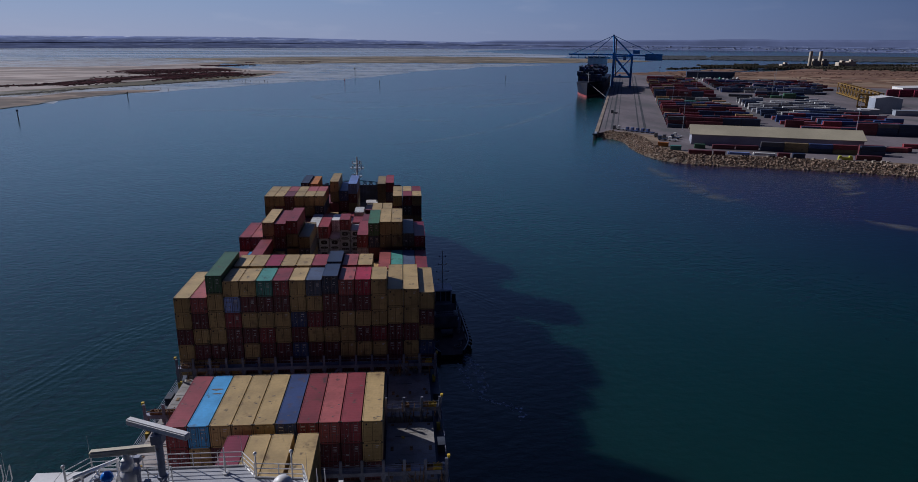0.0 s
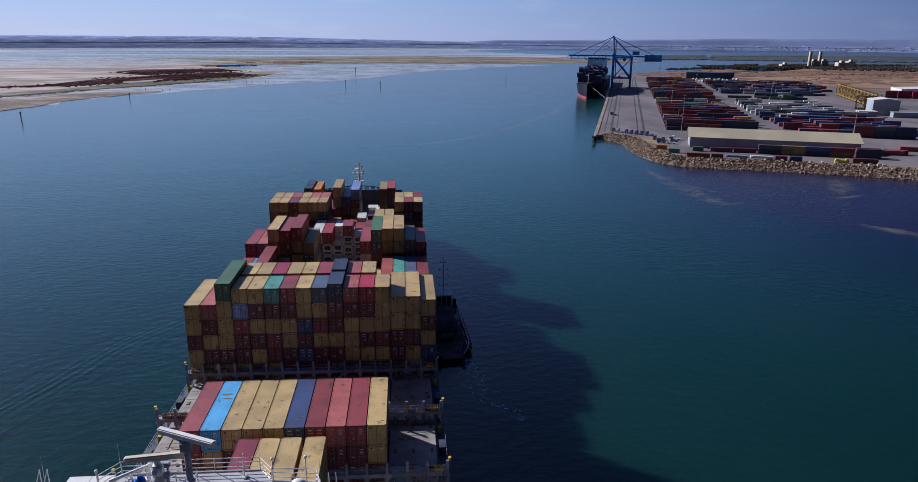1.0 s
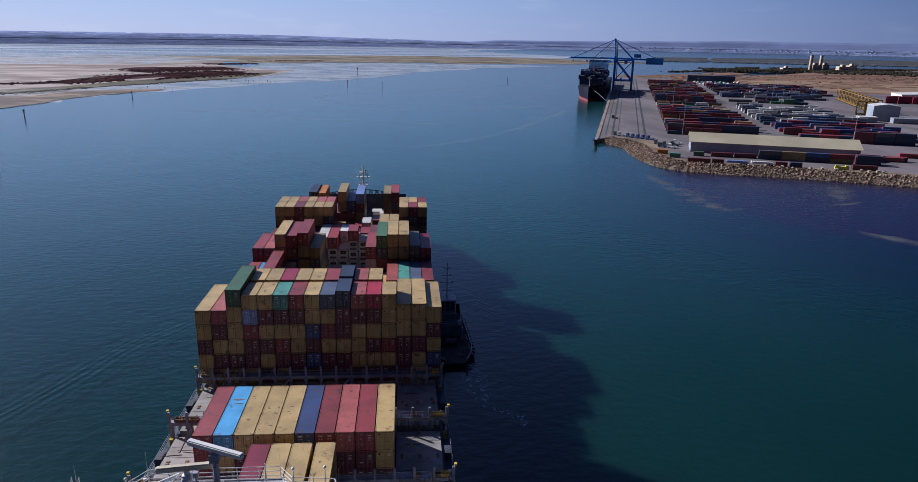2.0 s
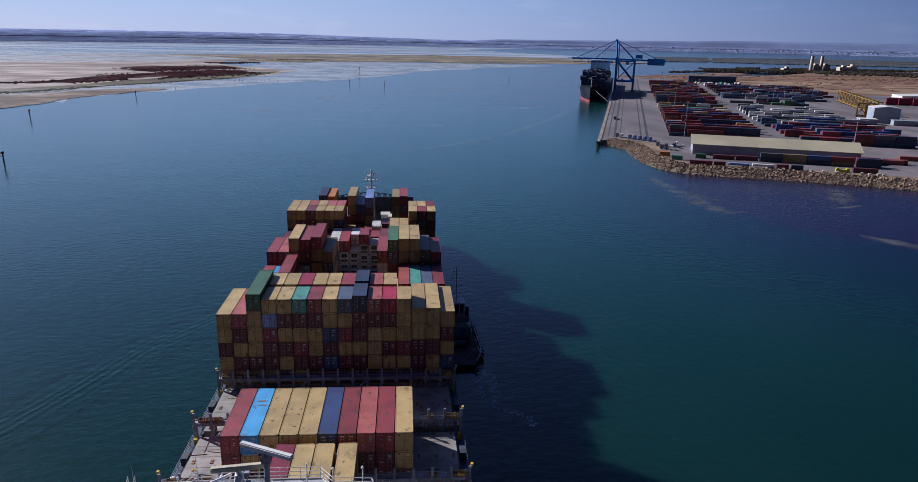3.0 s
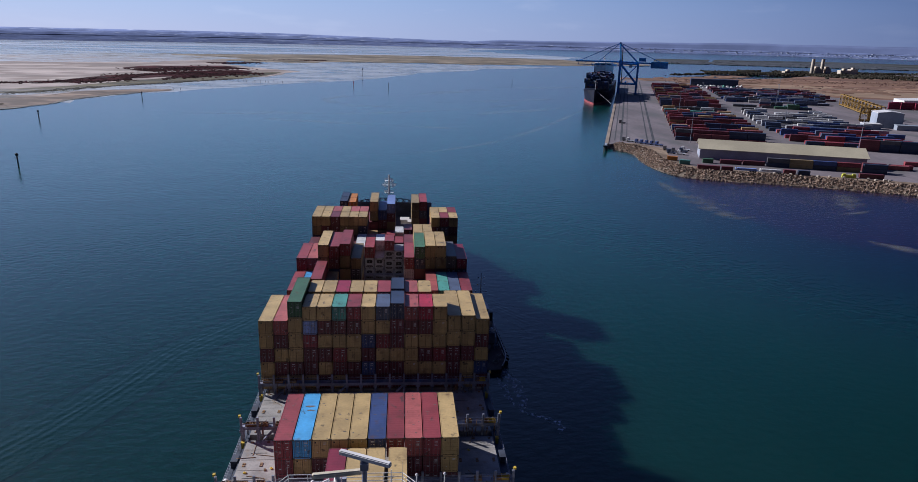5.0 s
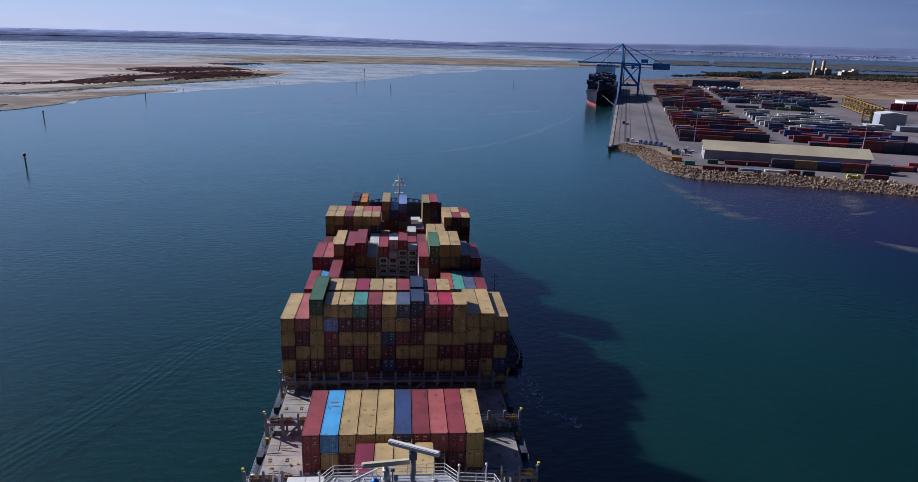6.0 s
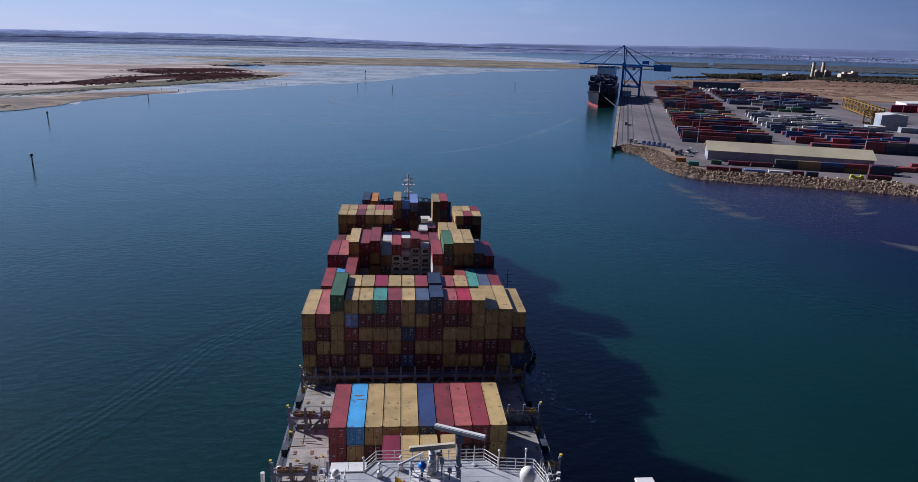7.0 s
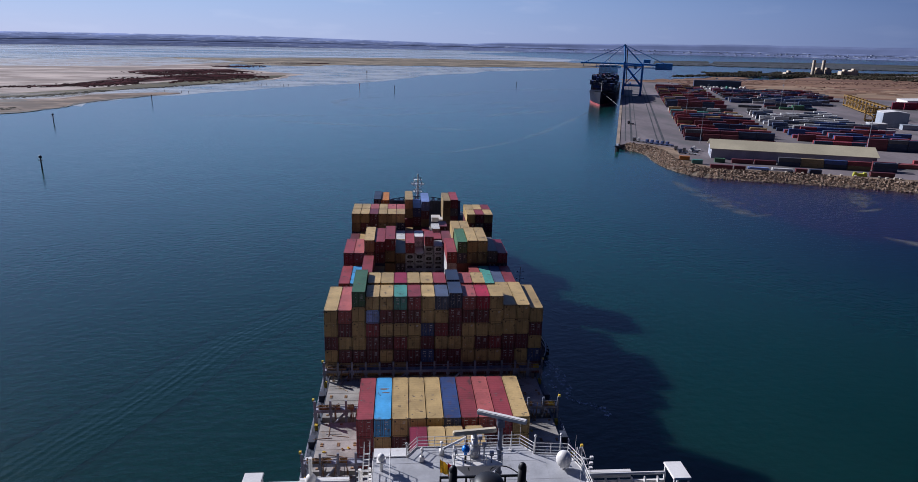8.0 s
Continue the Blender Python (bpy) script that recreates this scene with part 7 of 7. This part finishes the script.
chimney(946, 1432)
chimney(971, 1434)
for x, y, w, h in ((1022, 1440, 26, 11), (1054, 1450, 18, 13), (880, 1430, 22, 7), (1160, 1300, 50, 5)):
    bm = bmesh.new()
    box(bm, 0, w, 0, 14, 0, h)
    box(bm, w * 0.3, w * 0.6, 2, 10, h, h + 4)
    thing("station_building", bm, CREAM, "pale industrial building beside the power station", "building", "power station buildings", at=pose(*lay(x, y), 3))
scatter("far_trees", MANGROVE, "dark belt of trees and mangroves round the port", "trees",
        [((700, 1430), (930, 1400), 60, 1900), ((930, 1400), (1250, 1250), 90, 4400), ((1250, 1250), (1700, 950), 110, 4000), ((820, 1520), (1300, 1500), 40, 1200), ((560, 1290), (760, 1430), 16, 160)], 9, (2.2, 5.0), (1.5, 4.2), 3.0)
scatter("dirt_mounds", DIRT, "low brown spoil mounds and tufts on bare land", "mounds",
        [((480, 1000), (760, 1180), 60, 90), ((620, 900), (1000, 1050), 80, 140), ((700, 760), (1100, 880), 60, 90), ((420, 1120), (700, 1290), 40, 80)], 17, (6, 18), (0.5, 1.3), 3.0)
scatter("dry_scrub", SCRUB, "dry dark scrub scattered on bare land", "scrub",
        [((450, 1080), (800, 1230), 70, 170), ((640, 1000), (1050, 1110), 50, 150), ((760, 1130), (1300, 1180), 60, 420)], 19, (1.0, 2.6), (0.3, 0.8), 3.0)
# the walls' blue is distance haze put into their colour
TOWN = island_material("far_town_haze_tint", [(0.0, (0.20, 0.23, 0.34)), (0.7, (0.27, 0.30, 0.41)), (1.0, (0.45, 0.47, 0.55))])
rng = random.Random(41)
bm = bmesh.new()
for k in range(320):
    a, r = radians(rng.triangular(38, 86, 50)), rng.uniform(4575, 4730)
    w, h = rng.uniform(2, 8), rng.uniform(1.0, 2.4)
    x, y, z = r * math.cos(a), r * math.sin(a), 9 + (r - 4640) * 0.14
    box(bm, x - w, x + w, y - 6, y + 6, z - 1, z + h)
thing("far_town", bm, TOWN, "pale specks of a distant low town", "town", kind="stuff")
# foliage greyed towards haze blue in its base colour
FARMANGROVE = surface("far_mangrove_haze_tint", (0.055, 0.062, 0.075), 0.95, 0.3, 0.02, 0.2, coord="World")
bm = bmesh.new()
noisy_band(bm, [(809, 2046), (987, 2040), (1110, 2280), (1236, 2560), (1014, 2560)], 0.5, 25, 10, 21)
noisy_band(bm, [(1008, 2050), (1346, 2000), (1563, 1881), (1784, 1789), (2700, 1600), (2800, 2050), (2288, 2294), (2024, 2440), (1740, 2587), (1262, 2560)], 0.5, 25, 12, 25)
thing("mangrove_islet", bm, surface("dark_mangrove_floor", (0.07, 0.075, 0.075), 0.9, 0.4, 0.006, 0.03, (0.12, 0.11, 0.10), (0.55, 0.65), coord="World", stretch=(0.4, 1, 1), spec=0.05), "dark low mangrove islet in the channel", "islet", kind="structure")
scatter("mangroves", FARMANGROVE, "dense dark mangroves on low islets", "mangroves",
        [((840, 2060), (985, 2060), 20, 260), ((920, 2180), (1080, 2190), 90, 420), ((1030, 2060), (1560, 1910), 60, 1500), ((1130, 2200), (1650, 2150), 150, 1500), ((1560, 1910), (2600, 1650), 90, 2200)], 12, (8, 18), (1.6, 2.8), 0.5)
# aerial haze is mixed into these three base colours as blue
FARWOOD = surface("far_wood_haze_tint", (0.10, 0.125, 0.205), 0.95, 0.3, 0.004, 0.03, coord="World", spec=0.0)
FARHILL = surface("far_hills_haze_tint", (0.185, 0.225, 0.38), 0.95, 0.15, 0.002, 0.01, coord="World", spec=0.0)
FARLAND = surface("far_land_haze_tint", (0.165, 0.20, 0.34), 0.95, 0.22, 0.007, 0.05, (0.42, 0.46, 0.56), (0.60, 0.68), coord="World", stretch=(1, 1, 14), spec=0.0)


def far_shore():
    """A low ring of distant wooded shore and plain that rises to the skyline, with hills to starboard."""
    bm = bmesh.new()
    prev = None
    for k in range(241):
        a = math.radians(20 + 140 * k / 240)
        c, s = math.cos(a), math.sin(a)
        h = 4.5 + 13 * max(0.0, min(1.0, (math.degrees(a) - 75) / 30)) + 2.0 * noise.noise(Vector((k * 0.15, 0, 0))) + 0.8 * noise.noise(Vector((k * 0.9, 5, 0)))
        cur = [bm.verts.new((r * c, r * s, z)) for r, z in ((4685, 10 + h), (4690, 14 + h), (4700, 14 + h), (4712, 10 + h))]
        if prev:
            for j in range(3):
                bm.faces.new((prev[j], cur[j], cur[j + 1], prev[j + 1]))
        prev = cur
    bmesh.ops.recalc_face_normals(bm, faces=bm.faces)
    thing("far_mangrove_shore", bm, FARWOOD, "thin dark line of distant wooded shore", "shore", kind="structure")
    bm = bmesh.new()
    prev = None
    for k in range(361):
        a = math.radians(k)
        c, s = math.cos(a), math.sin(a)
        rise = 51 - 22 * max(0.0, min(1.0, (80 - abs(k - 20)) / 20)) + 17 * max(0.0, min(1.0, (k - 75) / 30))
        swell = 13 * max(0.0, min(1.0, (k - 75) / 30)) * max(0.0, min(1.0, (200 - k) / 30))
        cur = [bm.verts.new((r * c, r * s, z)) for r, z in ((4560, 0.2), (4640, 9 + swell), (4760, 26 + swell), (4880, rise), (4895, -5))]
        if prev:
            for j in range(4):
                f = bm.faces.new((prev[j], cur[j], cur[j + 1], prev[j + 1]))
                f.smooth = True
        prev = cur
    bmesh.ops.recalc_face_normals(bm, faces=bm.faces)
    hills = bmesh.new()
    prev = None
    for k in range(-120, 361):
        a = math.radians(k * 0.25)
        c, s = math.cos(a), math.sin(a)
        f = max(0.0, min(1.0, (88 - k * 0.25) / 24))
        top = 20 + 31 * min(1.0, f * 4) + 16 * f * f * (1 + 0.5 * noise.noise(Vector((k * 0.05, 1, 0))) + 0.2 * noise.noise(Vector((k * 0.21, 4, 0))))
        cur = [hills.verts.new((r * c, r * s, z)) for r, z in ((4790, 15), (4868, top * 0.78), (4893, top), (4897, -5))]
        if prev:
            for j in range(3):
                hills.faces.new((prev[j], cur[j], cur[j + 1], prev[j + 1])).smooth = True
        prev = cur
    bmesh.ops.recalc_face_normals(hills, faces=hills.faces)
    thing("far_hills", hills, FARHILL, "distant hills tinted haze blue on the skyline", "hills", kind="structure")
    thing("backdrop", bm, FARLAND, "distant plain and low hills tinted haze blue", "distance", kind="structure")


far_shore()
